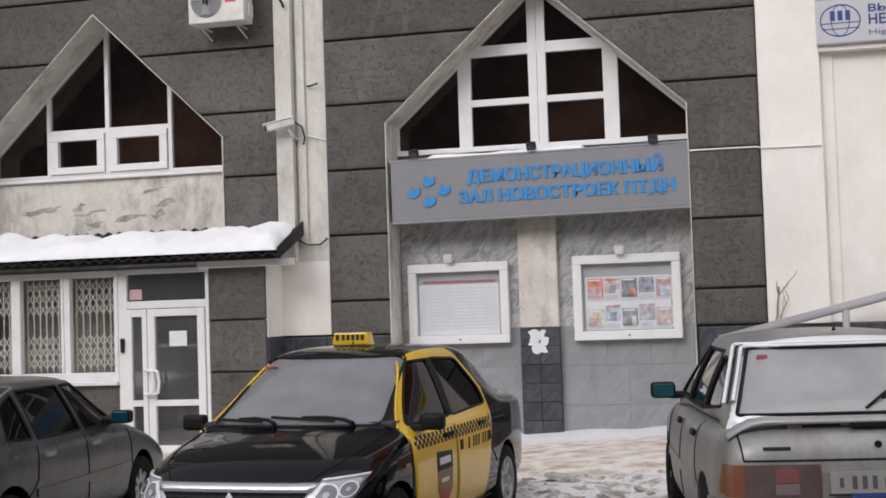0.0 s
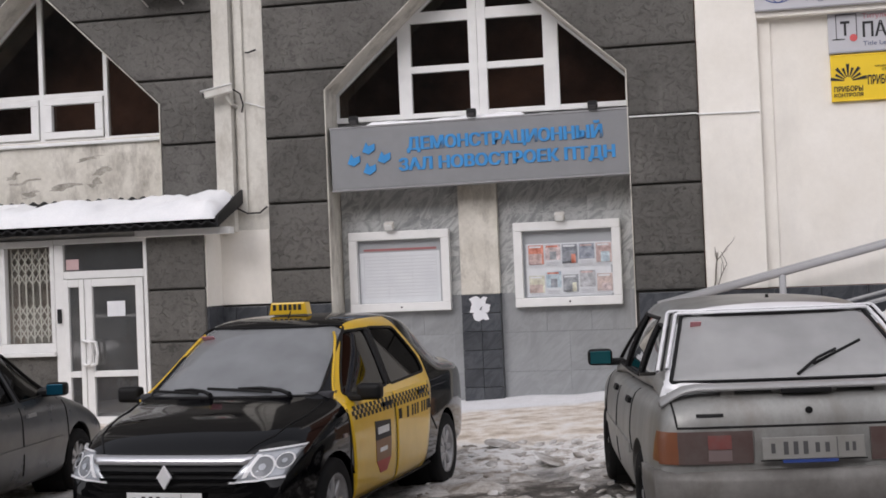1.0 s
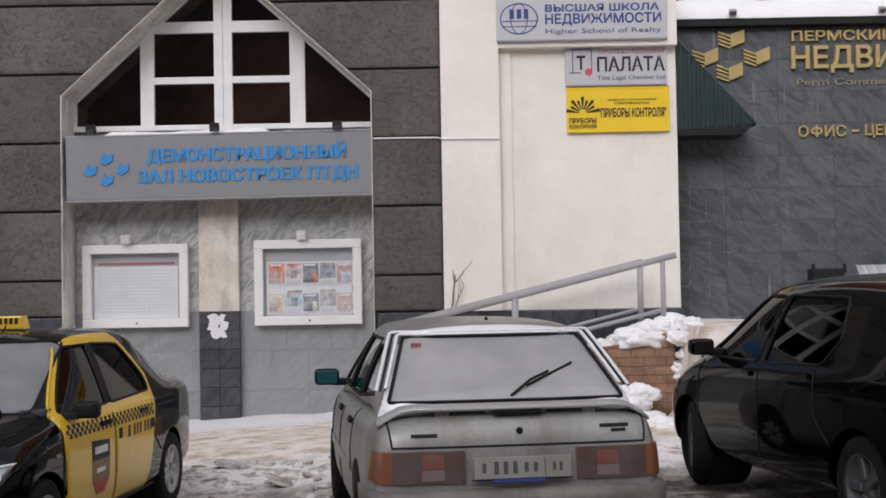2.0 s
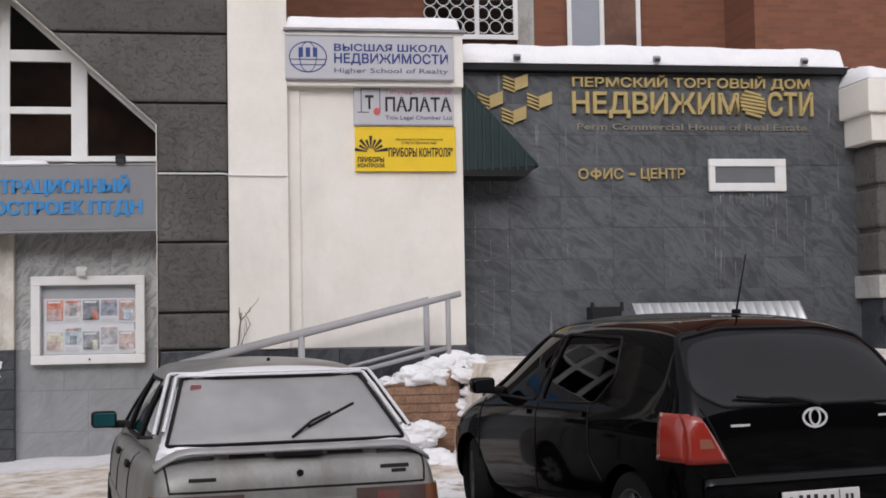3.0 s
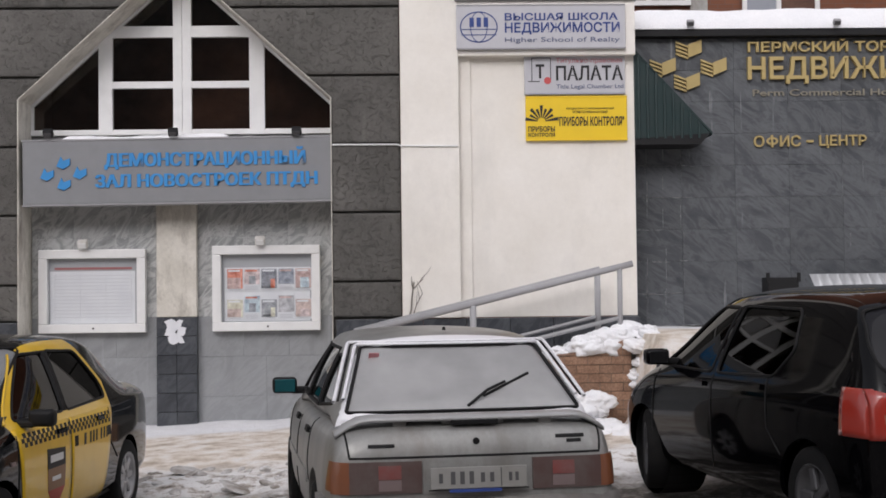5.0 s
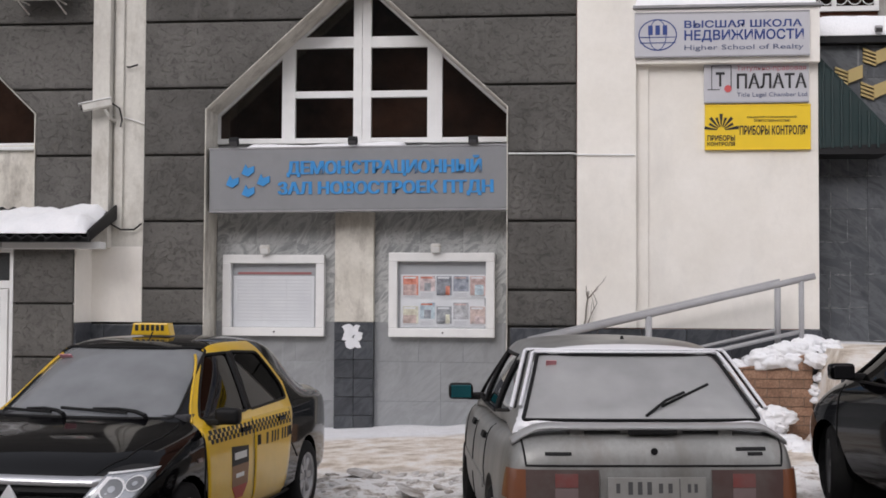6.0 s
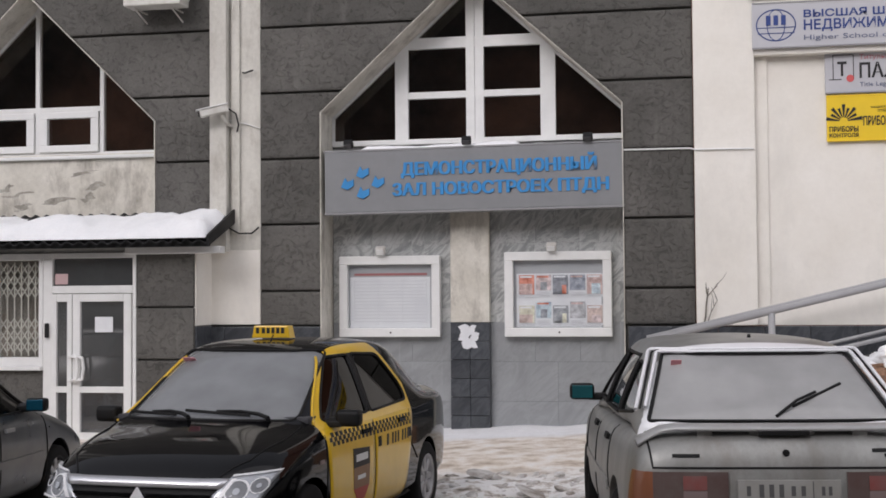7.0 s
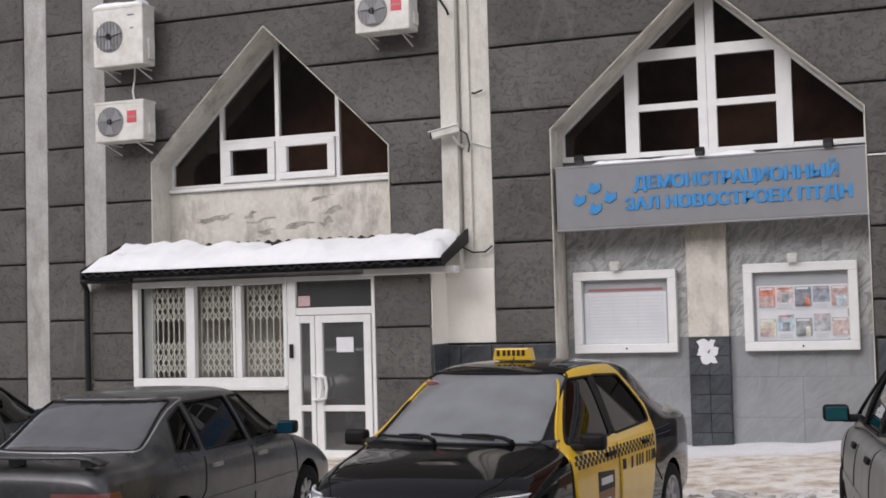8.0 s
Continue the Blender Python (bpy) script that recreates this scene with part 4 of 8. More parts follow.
b = bmesh.new()
n = 170
rowsv = []
for yy in (cy0 - 0.05, -0.02):
    rowsv.append([b.verts.new((cx0 + (cx1 - cx0) * i / n, yy, canopy_z(yy) + 0.02 * math.sin(i * math.pi / 2.5))) for i in range(n + 1)])
    rowsv.append([b.verts.new((cx0 + (cx1 - cx0) * i / n, yy, canopy_z(yy) - 0.02 + 0.02 * math.sin(i * math.pi / 2.5))) for i in range(n + 1)])
for i in range(n):
    for p, q in ((0, 2), (3, 1), (1, 0), (2, 3)):
        b.faces.new((rowsv[p][i], rowsv[p][i + 1], rowsv[q][i + 1], rowsv[q][i]))
bmesh.ops.recalc_face_normals(b, faces=b.faces[:])
part("roof_sheet", b, BLACKMETAL, canopy)
part("fascia", box(cx0, cx1, cy0 + 0.02, cy0 + 0.05, cz0 - 0.02, cz0 + 0.08), BLACKMETAL, canopy)
for x in (cx0, cx1):
    e = bmesh.new()
    pts = [(cy0 - 0.05, cz0 - 0.02), (cy0 - 0.05, canopy_z(cy0) + 0.05), (-0.02, canopy_z(-0.02) + 0.05), (-0.02, canopy_z(-0.02) - 0.14)]
    vs = [[e.verts.new((x + dx, y, z)) for y, z in pts] for dx in (-0.015, 0.015)]
    e.faces.new(vs[0])
    e.faces.new(vs[1][::-1])
    for i in range(4):
        e.faces.new((vs[0][i], vs[1][i], vs[1][(i + 1) % 4], vs[0][(i + 1) % 4]))
    bmesh.ops.recalc_face_normals(e, faces=e.faces[:])
    part("end_board", e, BLACKMETAL, canopy)
part("gutter", tube([(cx0 - 0.1, cy0 + 0.1, cz0 - 0.03), (cx0 + 0.75, cy0 + 0.1, cz0 - 0.03)], 0.04, 8), BLACKMETAL, canopy)
drain = thing("downpipe", "thin black drainpipe below the canopy corner", "pipe")
part("pipe", tube([(-6.14, -0.86, 2.12), (-6.2, -0.7, 2.0), (-6.2, -0.68, -0.38)], 0.045, 8), BLACKMETAL, drain)
snow_heap("snow_on_canopy", cx0 + 0.02, cx1 - 0.03, cy0 - 0.07, -0.06, canopy_z(cy0) + 0.015, 0.19, 5, "thick fresh snow lying on the canopy", nx=160, ny=14, edge=0.6, slope=0.27, rough=1.2)

# ---------------- white wall with name boards ----------------
ww = thing("wall_white", "smooth white painted wall on a dark stone plinth", "wall", kind="structure")
part("pier", box(5.5, 6.24, -0.15, 0.75, 1.1, 12.0, 0.01), WHITEWALL, ww)
part("panel", box(6.24, 8.5, 0.0, 0.75, 1.1, 4.42), WHITEWALL, ww)
part("margin", box(6.24, 6.4, -0.035, 0.02, 1.1, 4.42, 0.012), WHITEWALL, ww)
part("head", box(6.24, 8.5, -0.15, 0.75, 4.42, 5.12, 0.01), WHITEWALL, ww)
part("edge_pier", box(8.36, 8.5, -0.004, 0.75, 1.1, 4.42), WHITEWALL, ww)
part("coping", box(6.2, 8.53, -0.2, 0.8, 5.12, 5.155, 0.006), GREYMETAL, ww)
for i in range(7):
    xa = 4.66 + i * 0.55
    part("plinth_slab", box(xa + 0.003, xa + 0.547, -0.12, 0.0, 0.55, 1.09, 0.006), PLINTH, ww)
    part("plinth_slab", box(xa + 0.003, xa + 0.547, -0.12, 0.0, -0.6, 0.545, 0.006), PLINTH, ww)
snow_heap("snow_on_wall", 6.22, 8.48, -0.2, 0.7, 5.15, 0.24, 12, "snow capping the white wall", nx=50, edge=0.2, rough=0.2)
cable = thing("cable", "thin pale cable across the wall", "cable")
part("wire", tube([(4.63, -0.075, 3.31), (5.45, -0.09, 3.305), (5.51, -0.165, 3.28), (6.22, -0.165, 3.27)], 0.011, 6), UPVC, cable)

BOARDGREY = plain("pale_grey_board", (0.5, 0.5, 0.53), 0.5, dirt=0.08)
NAVY = plain("navy_print", (0.02, 0.05, 0.22), 0.5)
SOFTNAVY = plain("blue_grey_print", (0.13, 0.15, 0.24), 0.5)
INK = plain("black_print", (0.012, 0.012, 0.014), 0.5)
ROSE = plain("rose_print", (0.5, 0.2, 0.22), 0.5)
REDDOT = plain("red_print_dot", (0.62, 0.1, 0.1), 0.5)
YELLOWB = plain("yellow_board", (0.82, 0.56, 0.015), 0.45, dirt=0.06)


def board(x0, x1, z0, z1, mat, label, y=-0.08):
    s = thing("name_board", label, "sign", pose((x0 + x1) / 2, y, (z0 + z1) / 2), group="name boards on the white wall")
    w, h = (x1 - x0) / 2, (z1 - z0) / 2
    part("panel", box(-w, w, -0.05, -0.002, -h, h, 0.006), mat, s)
    for a, c, d, e in ((-w, w, h - 0.018, h), (-w, w, -h, -h + 0.018)):
        part("rim", box(a, c, -0.056, -0.048, d, e, 0.002), GREYMETAL if mat is not YELLOWB else mat, s)
    return s, w, h


def letters(s, txt, x0, x1, z0, z1, mat, bold=0.0, y=-0.0505, d=0.006):
    return lettering(text_mesh(txt, x0, x1, z0, z1, y, d, bold), mat, s)


def ring_flat(x, z, rx, rz, t, y=-0.054, n=32):
    b = bmesh.new()
    o = [b.verts.new((x + rx * math.cos(2 * math.pi * k / n), y, z + rz * math.sin(2 * math.pi * k / n))) for k in range(n)]
    i = [b.verts.new((x + (rx - t) * math.cos(2 * math.pi * k / n), y, z + (rz - t) * math.sin(2 * math.pi * k / n))) for k in range(n)]
    for k in range(n):
        b.faces.new((o[k], o[(k + 1) % n], i[(k + 1) % n], i[k]))
    ext = bmesh.ops.extrude_face_region(b, geom=b.faces[:])
    bmesh.ops.translate(b, vec=(0, 0.004, 0), verts=[v for v in ext["geom"] if isinstance(v, bmesh.types.BMVert)])
    bmesh.ops.recalc_face_normals(b, faces=b.faces[:])
    return b


s, w, h = board(6.22, 8.37, 4.49, 5.06, BOARDGREY, "long pale grey name board with navy letters and a globe emblem", -0.15)
letters(s, "ВЫСШАЯ ШКОЛА", -0.46, 0.98, 0.08, 0.175, NAVY, 0.02)
letters(s, "НЕДВИЖИМОСТИ", -0.46, 1.0, -0.1, 0.055, NAVY, 0.02)
letters(s, "Higher School of Realty", -0.46, 1.0, -0.215, -0.135, SOFTNAVY)
part("emblem_ring", ring_flat(-0.79, 0.0, 0.24, 0.2, 0.014), NAVY, s)
part("emblem_ring", ring_flat(-0.79, 0.0, 0.11, 0.195, 0.01), NAVY, s)
for z in (-0.03, -0.1):
    part("emblem_bar", box(-1.01, -0.57, -0.055, -0.0505, z - 0.005, z + 0.005), NAVY, s)
for x in (-0.88, -0.79, -0.7):
    part("emblem_bar", box(x - 0.028, x + 0.028, -0.057, -0.0505, 0.0, 0.12), NAVY, s)
s, w, h = board(7.09, 8.38, 3.93, 4.47, BOARDGREY, "grey name board with black letters and a scroll emblem", 0.0)
letters(s, "Титульно-правовая", -0.24, 0.61, 0.12, 0.2, ROSE)
letters(s, "ПАЛАТА", -0.24, 0.62, -0.09, 0.1, INK, 0.02)
letters(s, "Title Legal Chamber Ltd", -0.24, 0.62, -0.21, -0.14, SOFTNAVY)
letters(s, "Т", -0.5, -0.39, -0.06, 0.12, INK, 0.03)
part("emblem_dot", lathe([(0.045, 0), (0.045, 0.008)], 18), REDDOT, s, m=pose(-0.35, -0.058, -0.09))
for p, q in (((-0.55, 0.2), (-0.31, 0.2)), ((-0.31, 0.2), (-0.31, -0.1)), ((-0.55, 0.2), (-0.55, -0.1)), ((-0.6, -0.1), (-0.45, -0.1))):
    part("emblem_line", tube([(p[0], -0.052, p[1]), (q[0], -0.052, q[1])], 0.006, 4), INK, s)
s, w, h = board(7.1, 8.4, 3.34, 3.91, YELLOWB, "bright yellow name board with black letters and a fan emblem", 0.0)
letters(s, '"ПРИБОРЫ КОНТРОЛЯ"', -0.25, 0.61, -0.1, 0.02, INK, 0.02)
letters(s, "ОБЩЕСТВО С ОГРАНИЧЕННОЙ", -0.13, 0.48, 0.11, 0.14, INK)
letters(s, "ОТВЕТСТВЕННОСТЬЮ", -0.05, 0.4, 0.065, 0.095, INK)
letters(s, "ПРИБОРЫ", -0.62, -0.28, -0.17, -0.1, INK, 0.02)
letters(s, "КОНТРОЛЯ", -0.62, -0.28, -0.235, -0.185, INK, 0.02)
for k in range(9):
    a = radians(10 + k * 20)
    d0, d1 = a - 0.1, a + 0.1
    r0, r1 = 0.05, 0.17 if k % 2 else 0.21
    cx, cz = -0.45, -0.04
    part("fan_blade", prism([(cx + r0 * math.cos(d0), cz + r0 * math.sin(d0)), (cx + r1 * math.cos(d0), cz + r1 * math.sin(d0)), (cx + r1 * math.cos(d1), cz + r1 * math.sin(d1)), (cx + r0 * math.cos(d1), cz + r0 * math.sin(d1))], -0.056, -0.0505), INK, s)

# ---------------- granite wall with gold letters ----------------
YG = 0.6
gw = thing("wall_granite", "dark polished granite-tiled wall with white drip streaks", "wall", kind="structure")
part("backing", box(8.5, 14.5, YG + 0.02, 1.4, 0.4, 4.82), JOINT, gw)
nrow, tw = 9, 0.72
z0, zt = 0.94, 4.76
th = (zt - z0) / nrow
for r in range(nrow):
    x = 8.5
    while x < 14.4:
        x2 = min(x + tw, 14.48)
        dy = random.uniform(0, 0.003)
        part("tile", box(x + 0.001, x2 - 0.001, YG - dy, YG + 0.02, z0 + r * th + 0.001, z0 + (r + 1) * th - 0.001, 0.0015, 1), GRANITE, gw)
        x = x2
LIME = mottled("lime_bloom", (0.16, 0.165, 0.17), (0.42, 0.43, 0.44), scale=14, rough=0.9, bump=0.0, fine_mix=0.3)
rnd = random.Random(23)
streaks = bmesh.new()
for i in range(96):
    if i < 62:      # along the joints of the corner by the white wall
        r = rnd.randrange(0, 6)
        up = rnd.random() < 0.45
        x = 8.5 + rnd.choice((0.24, 0.48, 0.72)) + rnd.uniform(-0.02, 0.02) if up else rnd.uniform(8.55, 9.35)
        z = z0 + r * th + (rnd.uniform(0, th) if up else rnd.uniform(-0.01, 0.01))
        dx, dz = (rnd.uniform(0.002, 0.006), rnd.uniform(0.05, 0.2)) if up else (rnd.uniform(0.04, 0.16), rnd.uniform(0.002, 0.006))
    elif i < 80:    # runs below the slot window and the letters
        x, z = rnd.uniform(11.2, 14.0), rnd.uniform(1.9, 3.1)
        dx, dz = rnd.uniform(0.002, 0.008), rnd.uniform(0.06, 0.4)
    else:
        x, z = 12.2 + rnd.uniform(0, 0.85), 3.09 - rnd.uniform(0.0, 0.1)
        dx, dz = rnd.uniform(0.004, 0.016), rnd.uniform(0.02, 0.12)
    merge(streaks, prism([(x - dx, z + dz), (x + dx * 0.9, z + dz), (x + dx * 0.3, z - dz), (x - dx * 0.2, z - dz)], YG - 0.0055, YG - 0.001))
part("lime_streak", streaks, LIME, gw, "white lime streaks and drips")
part("coping", box(8.5, 14.12, YG - 0.14, 1.5, 4.765, 4.86, 0.01), BLACKMETAL, gw)
snow_heap("snow_on_wall", 8.5, 14.08, YG - 0.16, 1.4, 4.86, 0.38, 21, "thick layered snow along the granite wall", nx=90, edge=0.15, rough=0.18)
GOLD = plain("gold_letters", (0.47, 0.36, 0.15), 0.5, 0.25, dirt=0.15)
PALEGOLD = plain("worn_gold_letters", (0.24, 0.22, 0.17), 0.6, dirt=0.3)
gs = thing("wall_lettering", "raised gold letters and emblem on dark granite", "sign", pose(0, YG, 0))
lettering(text_mesh("ПЕРМСКИЙ ТОРГОВЫЙ ДОМ", 10.13, 13.55, 4.54, 4.74, -0.004, 0.05, 0.018), GOLD, gs)
lettering(text_mesh("НЕДВИЖИМ", 10.12, 12.5, 4.14, 4.5, -0.004, 0.06, 0.018), GOLD, gs)
lettering(text_mesh("СТИ", 12.92, 13.59, 4.18, 4.52, -0.004, 0.06, 0.018), GOLD, gs)
for k in range(7):
    z = 4.18 + k * 0.05
    hw = math.sqrt(max(0.0, 0.19 ** 2 - (z + 0.02 - 4.35) ** 2))
    part("striped_ball", prism([(12.71 - hw, z + 0.03), (12.71 + hw, z - 0.03), (12.71 + hw, z + 0.005), (12.71 - hw, z + 0.065)], -0.06, -0.004), GOLD, gs)
lettering(text_mesh("Perm Commercial House of Real Estate", 10.19, 13.5, 3.98, 4.07, -0.004, 0.02, 0.01), PALEGOLD, gs)
lettering(text_mesh("О", 10.19, 10.33, 3.3, 3.45, -0.004, 0.04, 0.012), GOLD, gs)
part("letter_ring", ring_flat(10.435, 3.376, 0.078, 0.052, 0.026, -0.04), GOLD, gs)
part("letter_stem", box(10.422, 10.448, -0.042, -0.004, 3.295, 3.455), GOLD, gs)
lettering(text_mesh("ИС", 10.54, 10.82, 3.3, 3.45, -0.004, 0.04, 0.012), GOLD, gs)
part("hyphen", box(10.9, 10.99, -0.04, -0.004, 3.355, 3.385), GOLD, gs)
lettering(text_mesh("ЦЕНТР", 11.07, 11.7, 3.28, 3.45, -0.004, 0.04, 0.012), GOLD, gs)
for cx, cz in ((9.33, 4.6), (8.98, 4.36), (9.66, 4.36), (9.3, 4.16)):
    part("emblem_cube", prism([(cx, cz - 0.1), (cx + 0.18, cz - 0.03), (cx + 0.18, cz + 0.14), (cx, cz + 0.07)], -0.05, -0.004), GOLD, gs)
    for k in range(4):
        part("emblem_bar", prism([(cx - 0.16, cz + 0.09 - k * 0.05), (cx, cz + 0.03 - k * 0.05), (cx, cz + 0.055 - k * 0.05), (cx - 0.16, cz + 0.12 - k * 0.05)], -0.04, -0.004), GOLD, gs)
for x in (9.33, 11.28, 13.41):
    spot_lamp(x, YG - 0.16, 4.93, GREYMETAL, "grey flood lamp on the coping, dusted with snow", 35, 0.75, DARKLENS)
vent = thing("window_4", "small white-framed slot window with icicle streaks", "window", pose(12.6, YG, 3.355), kind="structure")
for a, c, d, e in ((-0.56, 0.56, 0.12, 0.225), (-0.56, 0.56, -0.225, -0.11), (-0.56, -0.47, -0.11, 0.12), (0.4, 0.56, -0.11, 0.12)):
    part("frame", box(a, c, -0.06, -0.005, d, e, 0.01), UPVC, vent)
part("pane", box(-0.47, 0.4, -0.03, -0.02, -0.11, 0.12), plain("frosted_pane", (0.16, 0.17, 0.18), 0.2), vent)
# green tiled canopy at the wall's re-entrant corner
GREEN = plain("green_metal_tile", (0.005, 0.024, 0.024), 0.45, dirt=0.2)
gc = thing("canopy", "dark green metal-tile canopy beside the white wall", "canopy")
part("roof_plane", prism([(8.505, 3.34), (9.47, 3.42), (8.505, 4.5)], -0.02, 0.02), GREEN, gc)
for i in range(8):
    x = 8.56 + i * 0.11
    zt2 = 4.5 - (x - 8.505) * 1.12
    if zt2 > 3.45:
        part("rib", tube([(x, -0.03, 3.36), (x, -0.03, zt2)], 0.018, 6), GREEN, gc)
sl = bmesh.new()
vs = [sl.verts.new(p) for p in ((8.505, -0.02, 4.52), (9.5, -0.02, 3.44), (9.5, 0.58, 3.44), (8.505, 0.58, 4.52), (8.505, -0.02, 4.48), (9.5, -0.02, 3.40), (9.5, 0.58, 3.40), (8.505, 0.58, 4.48))]
for f in ((0, 1, 2, 3), (7, 6, 5, 4), (0, 4, 5, 1), (1, 5, 6, 2), (2, 6, 7, 3), (3, 7, 4, 0)):
    sl.faces.new([vs[i] for i in f])
part("side_slope", sl, GREEN, gc)
part("soffit", prism([(8.505, 3.28), (9.34, 3.28), (9.47, 3.42), (8.505, 3.36)], -0.03, 0.55), BLACKMETAL, gc)

# right-hand pier
pr = thing("pier", "dark rusticated pier with white cap blocks under snow", "pier", kind="structure")
for z0, z1 in ((1.95, 2.55), (2.55, 3.15), (3.15, 3.72)):
    part("block", box(14.2, 16.95, -0.06, 1.2, z0 + 0.03, z1 - 0.03, 0.06, 3), STUCCO, pr)
part("cap", box(14.07, 17.15, -0.2, 1.3, 3.74, 4.12, 0.02), WHITEWALL, pr)
part("cap", box(14.0, 17.25, -0.28, 1.4, 4.12, 4.58, 0.03), WHITEWALL, pr)
part("ledge", box(14.15, 17.05, -0.12, 1.25, 1.62, 1.93, 0.02), PALE, pr)
part("base", box(14.23, 16.95, -0.05, 1.2, 0.2, 1.6, 0.01), PLINTH, pr)
part("core", box(14.25, 16.93, 0.0, 1.15, 0.3, 3.8), JOINT, pr)
snow_heap("snow_on_pier", 14.0, 17.25, -0.28, 1.3, 4.58, 0.24, 31, "snow on the pier cap", nx=40, edge=0.4)
ep = thing("exhaust_pipe", "short black bent pipe by the pier", "pipe")
part("pipe", tube([(14.2, -0.1, 1.32), (14.15, -0.28, 1.34), (14.17, -0.34, 1.22)], 0.06, 10), BLACKMETAL, ep)
# corrugated sheet and box standing on the terrace
CORR = plain("galvanised_sheet", (0.55, 0.56, 0.57), 0.35, 0.6, dirt=0.2)
b = bmesh.new()
n = 120
r0, r1 = [], []
for i in range(n + 1):
    u = i / n
    off = 0.018 * math.sin(u * 2 * math.pi * 18)
    r0.append(b.verts.new((10.82 + 2.35 * u + 0.17, -0.05 + off, 0.9)))
    r1.append(b.verts.new((10.76 + 2.35 * u, 0.12 + off, 1.6)))
for i in range(n):
    b.faces.new((r0[i], r0[i + 1], r1[i + 1], r1[i]))
ext = bmesh.ops.extrude_face_region(b, geom=b.faces[:])
bmesh.ops.translate(b, vec=(0, 0.006, 0), verts=[v for v in ext["geom"] if isinstance(v, bmesh.types.BMVert)])
bmesh.ops.recalc_face_normals(b, faces=b.faces[:])
tagged(make("corrugated_sheet", b, CORR, smooth=True), "galvanised corrugated sheet leaning against the granite wall", "metal sheet")
bx = thing("bin", "small black open-topped metal bin by the wall", "bin", pose(10.4, 0.2, 1.0))
part("body", box(-0.2, 0.2, -0.15, 0.15, 0, 0.56, 0.01), BLACKMETAL, bx)
for x in (-0.2, 0.2):
    part("lug", box(x - 0.02, x + 0.02, -0.17, -0.13, 0.5, 0.62, 0.005), BLACKMETAL, bx)

# ---------------- ramp, brick side wall and rails ----------------
BRICK = mottled("red_brown_brick", (0.29, 0.165, 0.105), (0.42, 0.255, 0.17), scale=5, fine=40, rough=0.9, bump=0.4, dist=0.01, vary=0.14)
MORTAR = mottled("grey_mortar", (0.24, 0.19, 0.16), (0.33, 0.27, 0.23), scale=6, rough=0.95, bump=0.3)


def ramp_z(x):
    return 0.88 + (x - 8.06) * 0.235


tagged(make("ramp", prism([(4.7, -0.6), (8.15, -0.6), (8.15, 0.9), (4.7, ramp_z(4.7) - 0.05)], -1.9, -0.13), JOINT), "concrete access ramp rising along the wall", "ramp", kind="structure")
bw = thing("wall_brick", "low sloping red-brick side wall of the ramp", "wall", kind="structure")
part("mortar", prism([(4.7, -0.6), (8.07, -0.6), (8.07, ramp_z(8.07) - 0.015), (4.7, ramp_z(4.7) - 0.015)], -2.005, -1.9), MORTAR, bw)
bh = 0.1
for r in range(16):
    zb = -0.5 + r * bh
    x = 4.7 - (0.0 if r % 2 else 0.13)
    while x < 8.07:
        x2 = min(x + 0.262, 8.075)
        xa = max(x, 4.7)
        top0, top1 = min(zb + bh - 0.008, ramp_z(xa)), min(zb + bh - 0.008, ramp_z(x2))
        if x2 - xa > 0.05 and top1 > zb + 0.015:
            lo = max(top0, zb + 0.004)
            part("brick", prism([(xa, zb), (x2 - 0.008, zb), (x2 - 0.008, top1), (xa, lo)], -2.02 - random.uniform(0, 0.004), -1.95, 0.0), BRICK, bw)
        x = x2


# ---------------- unseen plain wall behind the camera, added to darken reflections ---
FARWALL = mottled("far_plaster", (0.16, 0.155, 0.15), (0.22, 0.21, 0.2), scale=0.3, fine=3, rough=0.9, bump=0.1)
tagged(make("backdrop_reflection_wall", box(-70, 80, -46, -42, -0.6, 19), FARWALL), "unseen plain wall for house fronts, added to darken reflections", "building", kind="structure")

# ---------------- parked cars ----------------
from mathutils.bvhtree import BVHTree

RUBBER = plain("tyre_rubber", (0.007, 0.007, 0.0075), 0.9, dirt=0.12, dirt_col=(0.04, 0.037, 0.034), spec=0.25)
TRIM = plain("black_plastic", (0.006, 0.006, 0.0065), 0.55, dirt=0.08, dirt_col=(0.03, 0.028, 0.026), spec=0.25)
STEEL = plain("wheel_silver", (0.42, 0.42, 0.43), 0.4, 0.5, dirt=0.3, dirt_col=(0.2, 0.19, 0.18))
# Chrome's bright reflection is put into a pale, barely metallic colour.
BRIGHT = plain("chrome_with_painted_sheen", (0.82, 0.82, 0.83), 0.4, 0.25, dirt=0.05)
CHROME = plain("chrome", (0.8, 0.8, 0.82), 0.28, 0.85, dirt=0.1)
# Darker copy of the wheel silver: grime, plus wheel shade in the base colour.
DARKRIM = plain("grimy_shaded_alloy", (0.1, 0.1, 0.105), 0.5, 0.4, dirt=0.3, dirt_col=(0.05, 0.047, 0.045))
SEAT = plain("dark_upholstery", (0.05, 0.05, 0.055), 0.9)
LAMPCLEAR = plain("headlamp_clear", (0.42, 0.44, 0.47), 0.15, 0.3, coat=1.0)
LAMPSMOKE = plain("lamp_inner_grey", (0.16, 0.165, 0.175), 0.18, 0.5, coat=1.0)
LAMPRED = plain("tail_lamp_red", (0.36, 0.028, 0.015), 0.2, coat=1.0, dirt=0.15)
LAMPDULL = plain("smoked_tail_lamp", (0.085, 0.05, 0.045), 0.35, coat=0.4, dirt=0.3, dirt_col=(0.13, 0.115, 0.105))
LAMPRED_D = plain("dusty_tail_lamp_red", (0.2, 0.045, 0.04), 0.4, coat=0.3, dirt=0.3, dirt_col=(0.16, 0.13, 0.12))
